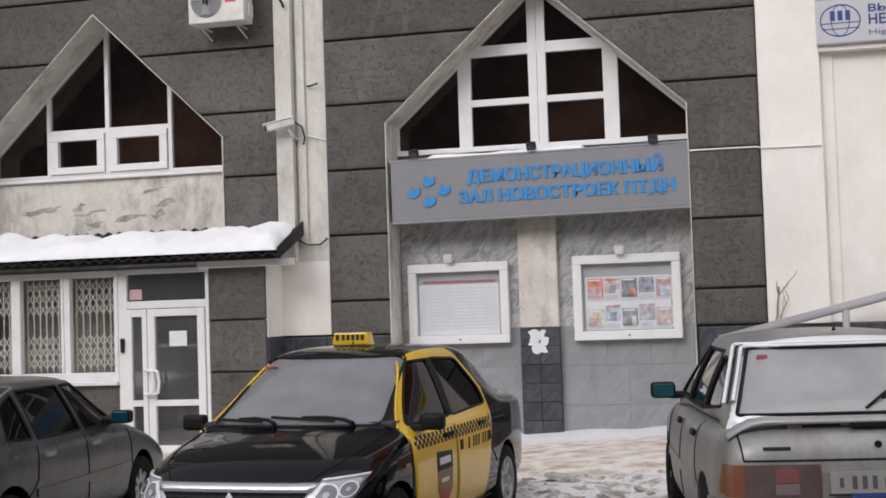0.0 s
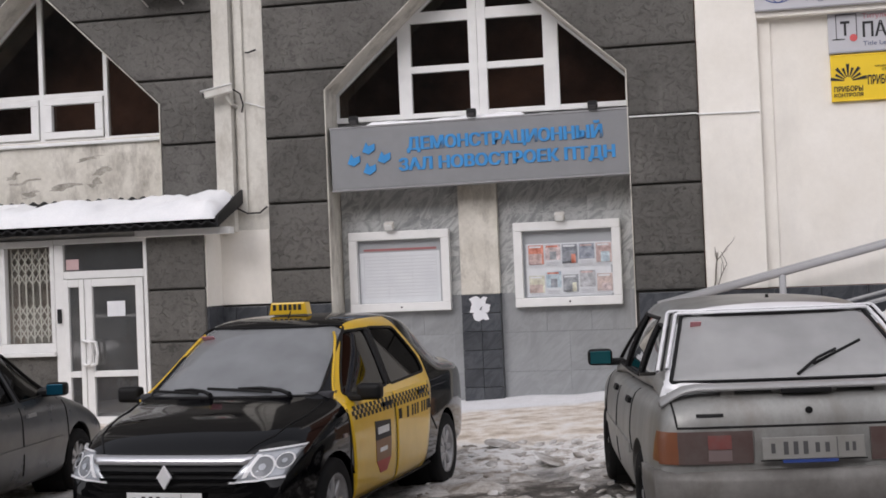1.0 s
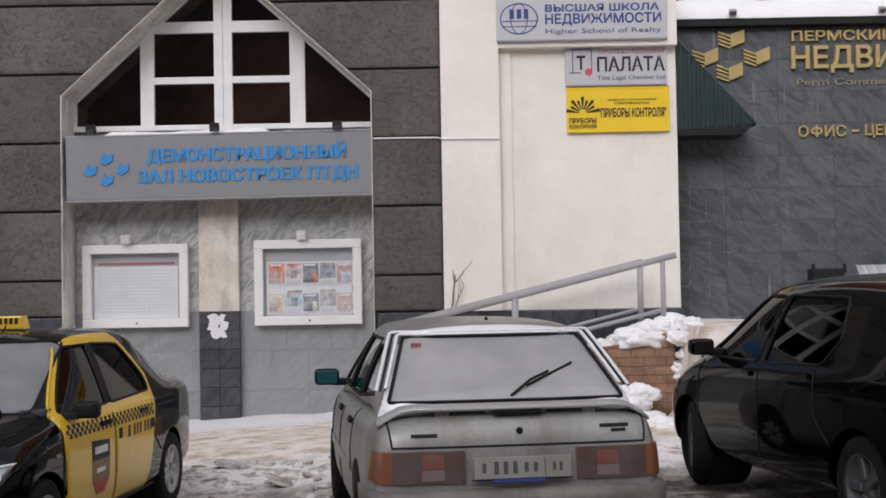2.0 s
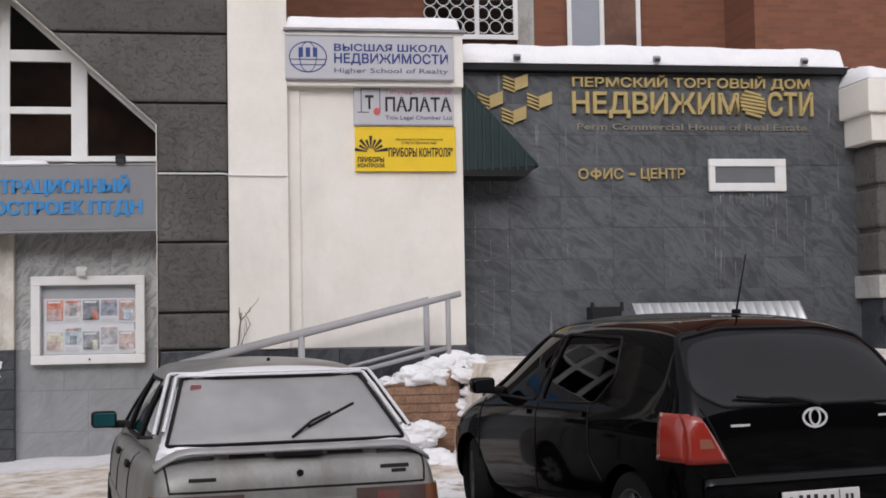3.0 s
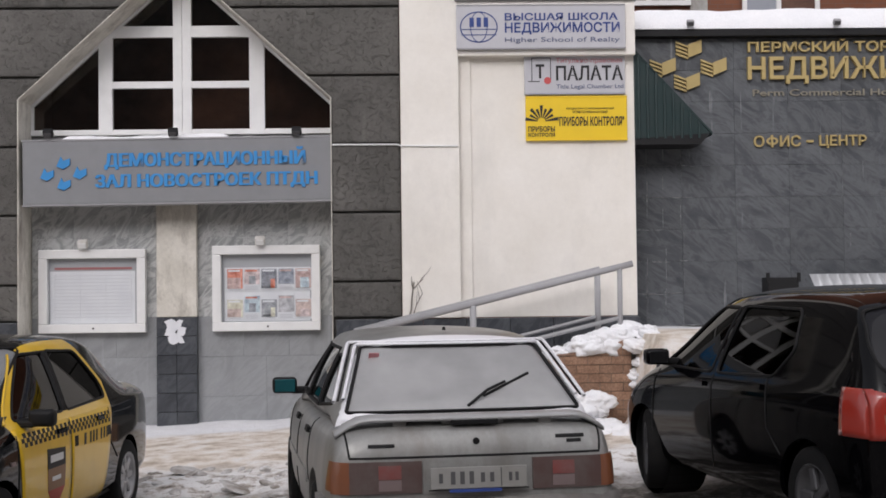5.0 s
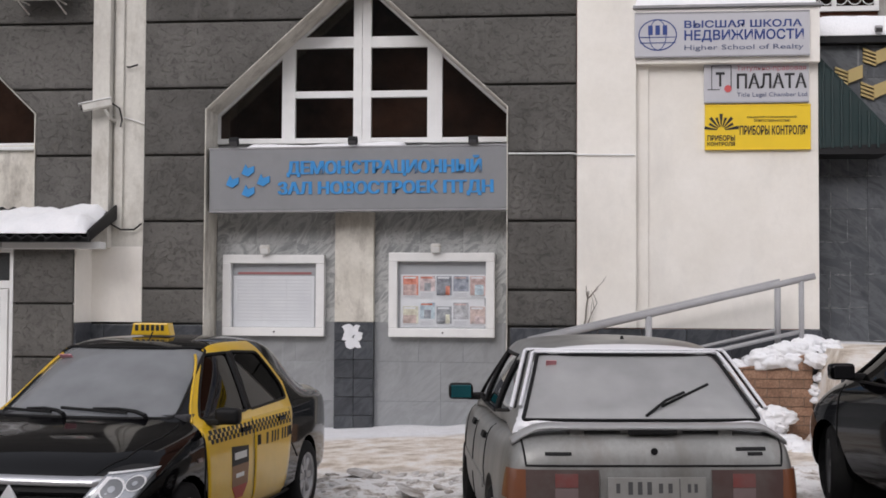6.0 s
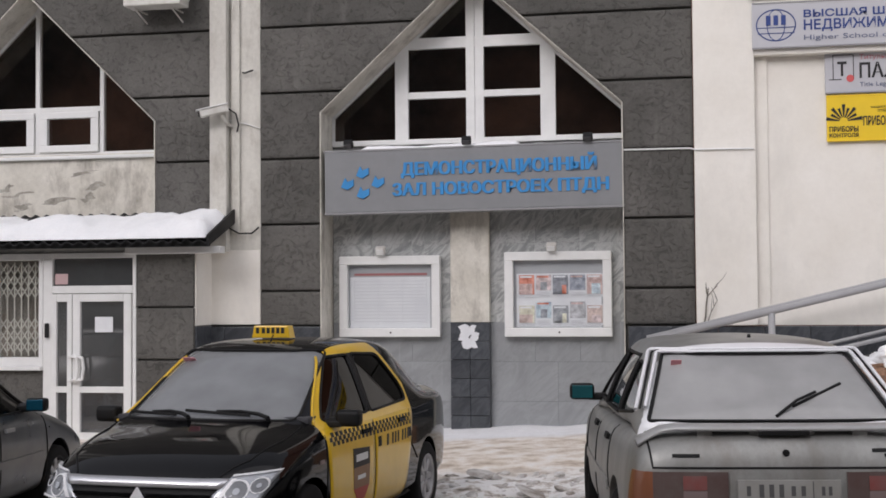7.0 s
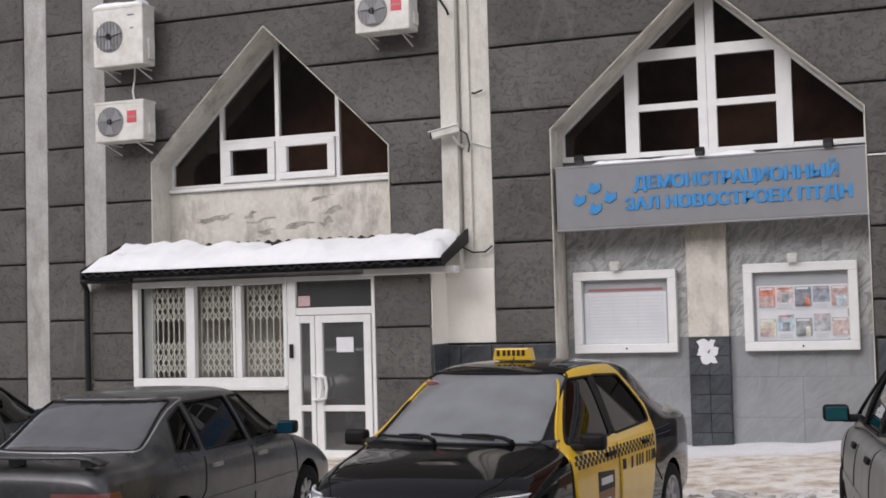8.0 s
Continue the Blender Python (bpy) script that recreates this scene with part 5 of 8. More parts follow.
LAMPAMBER = plain("indicator_amber", (0.2, 0.07, 0.03), 0.3, coat=0.4, dirt=0.2)
LAMPWHITE = plain("reversing_lamp", (0.2, 0.15, 0.145), 0.35, coat=0.3, dirt=0.2)
PLATE = plain("plate_white", (0.78, 0.78, 0.77), 0.45, dirt=0.15, dirt_col=(0.35, 0.33, 0.3))
CARGLASS = glass("car_glass", (0.42, 0.45, 0.45), 1.0, haze=(0.3, 0.3, 0.3), haze_amt=0.1)
TINTGLASS = glass("tinted_car_glass", (0.05, 0.05, 0.055), 1.0, gain=0.55)
# Rear-glass haze holds the dust and a painted pale sky reflection.
DUSTSKYGLASS = glass("dust_and_sky_haze_glass", (0.6, 0.61, 0.61), 1.0, haze=(0.58, 0.575, 0.57), haze_amt=0.5, gain=2.0)


def evaluated_mesh(ob):
    bpy.context.view_layer.update()
    me = bpy.data.meshes.new_from_object(ob.evaluated_get(bpy.context.evaluated_depsgraph_get()))
    return me


def loft_shell(stations, arches, zmid=0.60):
    """Body shell from cross-sections (x, top, half width, bottom), with round wheel openings."""
    b = bmesh.new()
    rings = []
    for x, zt, w, zb in stations:
        crown = 0.035
        half = [(0, zt + crown), (w * 0.5, zt + crown * 0.75), (w * 0.88, zt + 0.004), (w * 0.955, zt - 0.05), (w * 0.99, min(zt - 0.1, zmid + 0.1)), (w, zmid - 0.08), (w * 0.985, 0.34), (w * 0.93, zb), (w * 0.4, zb)]
        ring = [(y, z) for y, z in half] + [(-y, z) for y, z in half[:0:-1]]
        rings.append([b.verts.new((x, y, z)) for y, z in ring])
    n = len(rings[0])
    for p, q in zip(rings, rings[1:]):
        for k in range(n):
            b.faces.new((p[k], p[(k + 1) % n], q[(k + 1) % n], q[k]))
    b.faces.new(rings[0])
    b.faces.new(rings[-1][::-1])
    bmesh.ops.recalc_face_normals(b, faces=b.faces[:])
    me = bpy.data.meshes.new("shell")
    b.to_mesh(me)
    b.free()
    ob = bpy.data.objects.new("shell", me)
    scene.collection.objects.link(ob)
    ob.modifiers.new("s", "SUBSURF").levels = 2
    me2 = evaluated_mesh(ob)
    bpy.data.objects.remove(ob)
    ob = bpy.data.objects.new("shell", me2)
    scene.collection.objects.link(ob)
    cut = bmesh.new()
    for x, r in arches:
        for s in (-1, 1):
            c = lathe([(r, s * 0.5), (r, s * 1.2)], 28)
            bmesh.ops.translate(c, vec=(x, 0, 0.3), verts=c.verts)
            merge(cut, c)
    bmesh.ops.recalc_face_normals(cut, faces=cut.faces[:])
    cm = bpy.data.meshes.new("cut")
    cut.to_mesh(cm)
    cut.free()
    co = bpy.data.objects.new("cut", cm)
    scene.collection.objects.link(co)
    md = ob.modifiers.new("b", "BOOLEAN")
    md.object, md.operation, md.solver = co, "DIFFERENCE", "EXACT"
    me3 = evaluated_mesh(ob)
    bpy.data.objects.remove(ob)
    bpy.data.objects.remove(co)
    out = bmesh.new()
    out.from_mesh(me3)
    return out


DIRS = {"x+": Vector((1, 0, 0)), "x-": Vector((-1, 0, 0)), "y+": Vector((0, 1, 0)), "y-": Vector((0, -1, 0)), "z+": Vector((0, 0, 1))}


def surf(bvh, side, a, c):
    """The point of the shell seen from a side at the coordinates a, c."""
    d = DIRS[side]
    o = {"x": Vector((0, a, c)), "y": Vector((a, 0, c)), "z": Vector((a, c, 0))}[side[0]] + d * 4
    loc, nrm, _, _ = bvh.ray_cast(o, -d)
    if loc is None:
        return None, None
    if nrm.dot(d) < 0:
        nrm = -nrm
    return loc, nrm


def patch(bvh, side, corners, out=0.008, n=10, m=5, back=0.012):
    """A panel that lies on the shell: four corners (a, c) as seen from that side."""
    b = bmesh.new()
    top, bot = {}, {}
    last = None
    for j in range(m + 1):
        for i in range(n + 1):
            u, v = i / n, j / m
            p = [corners[0][k] * (1 - u) * (1 - v) + corners[1][k] * u * (1 - v) + corners[2][k] * u * v + corners[3][k] * (1 - u) * v for k in (0, 1)]
            loc, nrm = surf(bvh, side, *p)
            if loc is None:
                if last is None:
                    loc, nrm = DIRS[side] * 0.8 + ({"x": Vector((0, p[0], p[1])), "y": Vector((p[0], 0, p[1])), "z": Vector((p[0], p[1], 0))}[side[0]]), DIRS[side]
                else:
                    ax = "xyz".index(side[0])
                    loc = Vector({"x": (last[0].x, p[0], p[1]), "y": (p[0], last[0].y, p[1]), "z": (p[0], p[1], last[0].z)}[side[0]])
                    nrm = last[1]
            last = (loc, nrm)
            top[i, j] = b.verts.new(loc + nrm * out)
            bot[i, j] = b.verts.new(loc - nrm * back)
    for j in range(m):
        for i in range(n):
            b.faces.new((top[i, j], top[i + 1, j], top[i + 1, j + 1], top[i, j + 1]))
    rim = [(i, 0) for i in range(n)] + [(n, j) for j in range(m)] + [(i, m) for i in range(n, 0, -1)] + [(0, j) for j in range(m, 0, -1)]
    for p, q in zip(rim, rim[1:] + rim[:1]):
        b.faces.new((top[p], bot[p], bot[q], top[q]))
    bmesh.ops.recalc_face_normals(b, faces=b.faces[:])
    return b


def seam(bvh, side, pts, r=0.005, n=10):
    """A dark gap line drawn over the shell through points (a, c)."""
    out = []
    for p, q in zip(pts, pts[1:]):
        for i in range(n):
            u = i / n
            loc, nrm = surf(bvh, side, p[0] + (q[0] - p[0]) * u, p[1] + (q[1] - p[1]) * u)
            if loc is not None:
                out.append(loc + nrm * (r * 0.15))
    return tube(out, r, 6) if len(out) > 1 else box(-0.001, 0.001, -0.001, 0.001, 0.4, 0.402)


def disc_on(bvh, side, a, c, ra, rc, out, hole, n=20):
    """A flat disc or ring that lies on the shell, seen from a side."""
    b = bmesh.new()
    rings = []
    for f in ((hole / max(ra, 1e-6)), 1.0):
        ring = []
        for k in range(n):
            t = 2 * math.pi * k / n
            loc, nrm = surf(bvh, side, a + ra * f * math.cos(t), c + rc * f * math.sin(t))
            if loc is None:
                loc, nrm = surf(bvh, side, a, c)
            ring.append(b.verts.new(loc + nrm * out))
            if f == 0:
                break
        rings.append(ring)
    p, q = rings
    for k in range(n):
        if len(p) == 1:
            b.faces.new((p[0], q[k], q[(k + 1) % n]))
        else:
            b.faces.new((p[k], q[k], q[(k + 1) % n], p[(k + 1) % n]))
    ext = bmesh.ops.extrude_face_region(b, geom=b.faces[:])
    bmesh.ops.translate(b, vec=-DIRS[side] * 0.012, verts=[v for v in ext["geom"] if isinstance(v, bmesh.types.BMVert)])
    bmesh.ops.recalc_face_normals(b, faces=b.faces[:])
    return b


def arch_cutter(arches):
    """Round bars that cut the wheel openings out of both sides."""
    cut = bmesh.new()
    for x, r in arches:
        for s in (-1, 1):
            c = lathe([(r, s * 0.5), (r, s * 1.2)], 28)
            bmesh.ops.translate(c, vec=(x, 0, 0.3), verts=c.verts)
            merge(cut, c)
    bmesh.ops.recalc_face_normals(cut, faces=cut.faces[:])
    return cut


def whole_shell(stations, off=0.0, thick=0.0, cr=0.03):
    """Body and cabin in one smooth skin. Stations: x, top, top half width, belt height, belt half width, widest, bottom."""
    b = bmesh.new()
    rings = []
    for x, zt, wt, zl, wl, wm, zb in stations:
        side = zt - zl
        r = min(0.05, side * 0.3)
        zm = min(zl - 0.1, 0.62)
        half = [(0, zt + cr), (wt * 0.55, zt + cr * 0.72), (wt * 0.88, zt + cr * 0.1), (wt, zt - r),
                (wt + (wl - wt) * 0.5 + min(0.014, side * 0.05), (zt - r + zl) / 2), (wl, zl), (wl + (wm - wl) * 0.8, zl - 0.06), (wm, max(zm, zb + 0.12)), (wm * 0.99, max(0.36, zb + 0.06)), (wm * 0.94, zb), (wm * 0.4, zb)]
        ring = half + [(-y, z) for y, z in half[:0:-1]]
        rings.append([b.verts.new((x, y, z)) for y, z in ring])
    n = len(rings[0])
    for p, q in zip(rings, rings[1:]):
        for k in range(n):
            b.faces.new((p[k], p[(k + 1) % n], q[(k + 1) % n], q[k]))
    b.faces.new(rings[0])
    b.faces.new(rings[-1][::-1])
    bmesh.ops.recalc_face_normals(b, faces=b.faces[:])
    me = bpy.data.meshes.new("skin")
    b.to_mesh(me)
    b.free()
    ob = bpy.data.objects.new("skin", me)
    scene.collection.objects.link(ob)
    ob.modifiers.new("s", "SUBSURF").levels = 2
    out = bmesh.new()
    out.from_mesh(evaluated_mesh(ob))
    bpy.data.objects.remove(ob)
    out.normal_update()
    if off:
        for v, nn in [(v, v.normal.copy()) for v in out.verts]:
            v.co += nn * off
    if thick:
        inner = out.copy()
        inner.normal_update()
        for v, nn in [(v, v.normal.copy()) for v in inner.verts]:
            v.co -= nn * thick
        bmesh.ops.reverse_faces(inner, faces=inner.faces[:])
        merge(out, inner)
    return out


def interp(pts, x):
    """Piecewise-linear value over (x, value) pairs in falling x."""
    if x >= pts[0][0]:
        return pts[0][1]
    for (p, v), (q, w) in zip(pts, pts[1:]):
        if x >= q:
            return v + (w - v) * (p - x) / max(1e-6, p - q)
    return pts[-1][1]


def glasshouse(spec, off, thick=0.0):
    """The cabin's upper shell: cross-sections that follow screen, roof and tail. off: how far it is grown; thick: makes it hollow."""
    B, T = spec["gb"], spec["gt"]
    zr, cr = spec["z_roof"], spec["crown"]
    (xa, ya, za), (xd, yd, zd) = B[0], B[-1]
    ta, td = T[0][0], T[-1][0]
    line = []
    for i in range(7):
        u = i / 6
        line.append((xa + (ta - xa) * u, za + 0.005 + (zr + 0.01 - za) * (u ** 0.95), 0.05 * (1 - 0.5 * u)))
    for i in range(1, 6):
        u = i / 6
        line.append((ta + (td - ta) * u, zr + 0.012 + 0.012 * math.sin(math.pi * u), cr - zr - 0.012))
    for i in range(6):
        u = i / 5
        line.append((td + (xd - td) * u, zr + (zd + 0.005 - zr) * u, 0.045))
    b = bmesh.new()
    rings = []
    yb_ = [(x, y) for x, y, _ in B]
    zb_ = [(x, z) for x, _, z in B]
    for x, zt, crown in line:
        zb = interp(zb_, x) - 0.09
        y0 = interp(yb_, x)
        y1 = interp(T, x)
        h = max(0.0, min(1.0, (zt - zb) / (zr - zb)))
        ytop = y0 + (y1 - y0) * h
        r = 0.05 * h
        half = [(0, zt + crown), (ytop * 0.5, zt + crown * 0.8), (ytop * 0.86, zt + crown * 0.25), (ytop - r * 0.25, zt - r * 0.45)]
        for k in (0.33, 0.66, 1.0):
            zz = (zt - r * 0.45) + (zb - zt + r * 0.45) * k
            hh = max(0.0, (zz - zb) / (zr - zb))
            half.append((y0 + (y1 - y0) * hh + 0.02 * 4 * hh * (1 - hh), zz))
        ring = [(y, z) for y, z in half] + [(-y, z) for y, z in half[:0:-1]]
        rings.append([b.verts.new((x, y, z)) for y, z in ring])
    n = len(rings[0])
    for p, q in zip(rings, rings[1:]):
        for k in range(n):
            b.faces.new((p[k], p[(k + 1) % n], q[(k + 1) % n], q[k]))
    b.faces.new(rings[0])
    b.faces.new(rings[-1][::-1])
    bmesh.ops.recalc_face_normals(b, faces=b.faces[:])
    me = bpy.data.meshes.new("g")
    b.to_mesh(me)
    b.free()
    ob = bpy.data.objects.new("g", me)
    scene.collection.objects.link(ob)
    ob.modifiers.new("s", "SUBSURF").levels = 2
    me2 = evaluated_mesh(ob)
    bpy.data.objects.remove(ob)
    out = bmesh.new()
    out.from_mesh(me2)
    out.normal_update()
    if off:
        for v, nn in [(v, v.normal.copy()) for v in out.verts]:
            v.co += nn * off
    if thick:
        inner = out.copy()
        inner.normal_update()
        for v, nn in [(v, v.normal.copy()) for v in inner.verts]:
            v.co -= nn * thick
        bmesh.ops.reverse_faces(inner, faces=inner.faces[:])
        merge(out, inner)
    return out


def round_poly(poly, r, n=5):
    """Corners of a polygon rounded by curves."""
    out = []
    for i, p in enumerate(poly):
        a, c = Vector(poly[i - 1]), Vector(poly[(i + 1) % len(poly)])
        p = Vector(p)
        p0 = p + (a - p).normalized() * min(r, (a - p).length * 0.45)
        p1 = p + (c - p).normalized() * min(r, (c - p).length * 0.45)
        for k in range(n + 1):
            t = k / n
            out.append(tuple(p0 * (1 - t) ** 2 + p * 2 * t * (1 - t) + p1 * t * t))
        nxt = Vector(poly[(i + 1) % len(poly)])
        q0 = nxt + (p - nxt).normalized() * min(r, (p - nxt).length * 0.45)
        for k in range(1, 6):
            out.append(tuple(p1.lerp(q0, k / 6)))
    return out


def window_cutter(side, poly, mid, corner=0.05):
    """A bar with a rounded outline that runs from outside into the cabin."""
    rp = round_poly(poly, corner)
    s = 1 if side[1] == "+" else -1
    b = bmesh.new()
    if side[0] == "y":
        f = [b.verts.new((x, s * 1.2, z)) for x, z in rp]
        k = [b.verts.new((x, s * 0.25, z)) for x, z in rp]
    else:
        f = [b.verts.new((s * 3.0, y, z)) for y, z in rp]
        k = [b.verts.new((mid if s > 0 else -0.75, y, z)) for y, z in rp]
    n = len(rp)
    b.faces.new(f)
    b.faces.new(k[::-1])
    for i in range(n):
        b.faces.new((f[i], k[i], k[(i + 1) % n], f[(i + 1) % n]))
    bmesh.ops.recalc_face_normals(b, faces=b.faces[:])
    return b


def boolean(a, c, op):
    """Solid a cut by, or kept within, solid c."""
    obs = []
    for b in (a, c):
        me = bpy.data.meshes.new("tmp")
        b.to_mesh(me)
        b.free()
        ob = bpy.data.objects.new("tmp", me)
        scene.collection.objects.link(ob)
        obs.append(ob)
    md = obs[0].modifiers.new("b", "BOOLEAN")
    md.object, md.operation, md.solver = obs[1], op, "EXACT"
    me = evaluated_mesh(obs[0])
    for ob in obs:
        bpy.data.objects.remove(ob)
    out = bmesh.new()
    out.from_mesh(me)
    return out


def wheel_parts(car, x, y, r, kind, steer=0):
    s = 1 if y > 0 else -1
    wh = new("wheel")
    wh.parent = car
    wh.matrix_basis = pose(x, y, r, 0, 0, steer) @ (pose(0, 0, 0) if s > 0 else pose(0, 0, 0, 0, 0, 180))
    R = r
    part("tyre", lathe([(R * 0.62, -0.09), (R * 0.9, -0.095), (R * 0.985, -0.075), (R, -0.03), (R, 0.03), (R * 0.985, 0.075), (R * 0.9, 0.092), (R * 0.64, 0.085)], 36, False), RUBBER, wh, smooth=True)
    rim = part("rim", lathe([(R * 0.66, -0.05), (R * 0.66, 0.088), (R * 0.6, 0.075), (R * 0.56, 0.03), (R * 0.2, 0.028), (R * 0.16, 0.05), (0.02, 0.055)], 32), (DARKRIM if kind == "spoke5" else STEEL) if kind != "steel" else TRIM, wh, smooth=True)
    k = 8 if kind != "spoke5" else 5
    for i in range(k):
        a = 2 * math.pi * i / k
        sp = box(R * 0.14, R * 0.63, 0.03, 0.065, -0.028, 0.028, 0.008, 1)
        bmesh.ops.rotate(sp, cent=(0, 0, 0), matrix=Matrix.Rotation(a, 3, "Y"), verts=sp.verts)
        part("spoke", sp, DARKRIM if kind == "spoke5" else STEEL, rim)
    return wh


def build_car(name, label, m, spec, paint, group="parked cars"):
    car = thing(name, label, "car", m, group=group)
    one = "skin" in spec
    arches = [(spec["axle_f"], spec["arch"]), (spec["axle_r"], spec["arch"])]
    if one:
        closed = whole_shell(spec["skin"], cr=spec["arc"])
        bvh = BVHTree.FromBMesh(closed)
        closed.free()
    else:
        sh = loft_shell(spec["stations"], arches)
        bvh = BVHTree.FromBMesh(sh)
        body = part("body", sh, paint, car, smooth=True)
        body.data.set_sharp_from_angle(angle=radians(40))
    for x in (spec["axle_f"], spec["axle_r"]):
        for s in (-1, 1):
            wl = lathe([(spec["arch"] - 0.005, 0.0), (spec["arch"] - 0.005, 0.3), (0.01, 0.3)], 24, False)
            bmesh.ops.reverse_faces(wl, faces=wl.faces[:])
            part("wheel_well", wl, TRIM, car, m=pose(x, s * 0.76, 0.3, 0, 0, 0 if s < 0 else 180))
            wheel_parts(car, x, s * spec["track"], spec["wheel_r"], spec.get("rim", "spoke"), spec.get("steer", 0) if x > 0 else 0)
    # glasshouse: one smooth shell with window openings cut through it
    B, T = spec["gb"], spec["gt"]
    zr, cr = spec["z_roof"], spec["crown"]
    (xa, ya, za), (xd, yd, zd) = B[0], B[-1]
    (ta, wa), (td, wd) = T[0], T[-1]
    gbvh = bvh if one else BVHTree.FromBMesh(glasshouse(spec, 0.0))
    cuts = []
    for s in (1, -1):
        for poly in spec["side_windows"]:
            cuts.append(("side_window", "y+" if s > 0 else "y-", poly, spec["side_glass"], "side glass"))
    cuts.append(("windscreen", "x+", spec["screen"], spec.get("front_glass", CARGLASS), "windscreen"))
    cuts.append(("rear_window", "x-", spec["rear_screen"], spec["rear_glass"], "rear window"))
    hollow = boolean(whole_shell(spec["skin"], 0.0, 0.028, spec["arc"]), arch_cutter(arches), "DIFFERENCE") if one else glasshouse(spec, 0.0, 0.028)
    for nm, sd, poly, mt, lb_ in cuts:
        hollow = boolean(hollow, window_cutter(sd, poly, ta, spec.get("corner", 0.05)), "DIFFERENCE")
    g = part("body" if one else "glasshouse", hollow, paint, car, smooth=True)
    g.data.set_sharp_from_angle(angle=radians(50))
    yellow = spec.get("side_paint")
    if yellow:
        g.data.materials.append(yellow)
        gm2 = bmesh.new()
        gm2.from_mesh(g.data)
        for line in (spec["paint_rear"], spec["paint_front"]):
            for (px, pz), (qx, qz) in zip(line, line[1:]):
                bmesh.ops.bisect_plane(gm2, geom=gm2.verts[:] + gm2.edges[:] + gm2.faces[:], plane_co=(px, 0, pz), plane_no=(qz - pz, 0, px - qx))
        gm2.to_mesh(g.data)
        gm2.free()

        def at(line, z):
            return [x0 + (x1 - x0) * (z - z0) / (z1 - z0) for (x0, z0), (x1, z1) in zip(line, line[1:]) if z0 <= z <= z1]

        for f in g.data.polygons:
            lo, hi = at(spec["paint_rear"], f.center.z), at(spec["paint_front"], f.center.z)
            if f.normal.y * math.copysign(1, f.center.y) > 0.4 and lo and hi and lo[0] < f.center.x < hi[0]:
                f.material_index = 1
        for sd in ("y+", "y-"):
            part("pillar_trim", seam(bvh, sd, [p for p in spec["paint_front"] if 0.93 < p[1] < 1.44], 0.011, 14), yellow, car, smooth=True)
    # Rear-facing faces take the brighter frame paint with its highlight in the colour.
    if "frame_paint" in spec:
        g.data.materials.append(spec["frame_paint"])
        for f in g.data.polygons:
            if f.center.x < spec["frame_x"] and f.normal.x < -0.25:
                f.material_index = len(g.data.materials) - 1
    for nm, sd, poly, mt, lb_ in cuts:
        pane = boolean(whole_shell(spec["skin"], -0.010, 0.005, spec["arc"]) if one else glasshouse(spec, -0.010, 0.005), window_cutter(sd, poly, ta, spec.get("corner", 0.05)), "INTERSECT")
        glazing = part(nm, pane, mt, car, lb_, smooth=True)
        glazing.data.set_sharp_from_angle(angle=radians(35))
        glazing.visible_shadow = False
        rp = round_poly(poly, spec.get("corner", 0.05))
        rim = []
        for p in rp + rp[:1]:
            loc, nrm = surf(gbvh, sd, *p)
            if loc is not None:
                rim.append(loc - nrm * 0.002)
        if nm == "rear_window" and "frame_paint" in spec:
            mid = sum((q for q in rim), Vector()) / len(rim)
            part("window_trim", tube([q + (q - mid) * 0.055 + Vector((-0.004, 0, 0.003)) for q in rim if q.z > 1.015], 0.012, 6, cap=False), spec["frame_paint"], car, "bright silver trim", smooth=True)
            part("frame_gap", tube([q + (q - mid) * 0.1 + Vector((-0.002, 0, 0.002)) for q in rim if q.z > 1.015], 0.006, 6, cap=False), TRIM, car)
            part("outer_trim", tube([q + (q - mid) * 0.135 + Vector((0.004, 0, 0.0)) for q in rim if q.z > 1.015], 0.012, 6, cap=False), spec["frame_paint"], car, smooth=True)
        part(nm + "_seal", tube(rim, spec.get("seal", 0.011), 6, cap=False), TRIM, car)
    # cabin
    zc = min(z for _, _, z in B) + 0.03
    part("cabin_floor", box(xd + 0.02, xa - 0.02, -yd + 0.04, yd - 0.04, zc - 0.05, zc, 0.01), SEAT, car)
    part("dashboard", box(xa - 0.35, xa - 0.02, -ya + 0.06, ya - 0.06, zc, zc + 0.05, 0.02), SEAT, car)
    for s in (1, -1):
        part("front_seat", box(-0.15, 0.02, s * 0.36 - 0.22, s * 0.36 + 0.22, zc, zc + 0.2, 0.05), SEAT, car, smooth=True)
        part("headrest", box(-0.16, -0.06, s * 0.36 - 0.12, s * 0.36 + 0.12, zc + 0.2, zc + 0.36, 0.04), SEAT, car, smooth=True)
    part("rear_seat", box(xd + 0.45, xd + 0.6, -0.55, 0.55, zc, zc + 0.1, 0.04), SEAT, car, smooth=True)
    # mirrors, handles, sills
    mx, mz = spec["mirror"]
    for s in (1, -1):
        hs = part("mirror_housing", box(-0.06, 0.05, -0.09, 0.085, -0.055, 0.06, 0.035, 3), spec.get("mirror_paint", TRIM), car, smooth=True, m=pose(mx, s * (spec["mirror_y"] - 0.035), mz))
        part("mirror_glass", box(-0.067, -0.058, -0.074, 0.07, -0.042, 0.047, 0.003), spec.get("mirror_glass", CHROME), hs)
        part("mirror_arm", box(mx - 0.03, mx + 0.05, s * (spec["mirror_y"] - 0.2) - 0.1, s * (spec["mirror_y"] - 0.2) + 0.12, mz - 0.06, mz - 0.01, 0.015), TRIM, car)
        sd = "y+" if s > 0 else "y-"
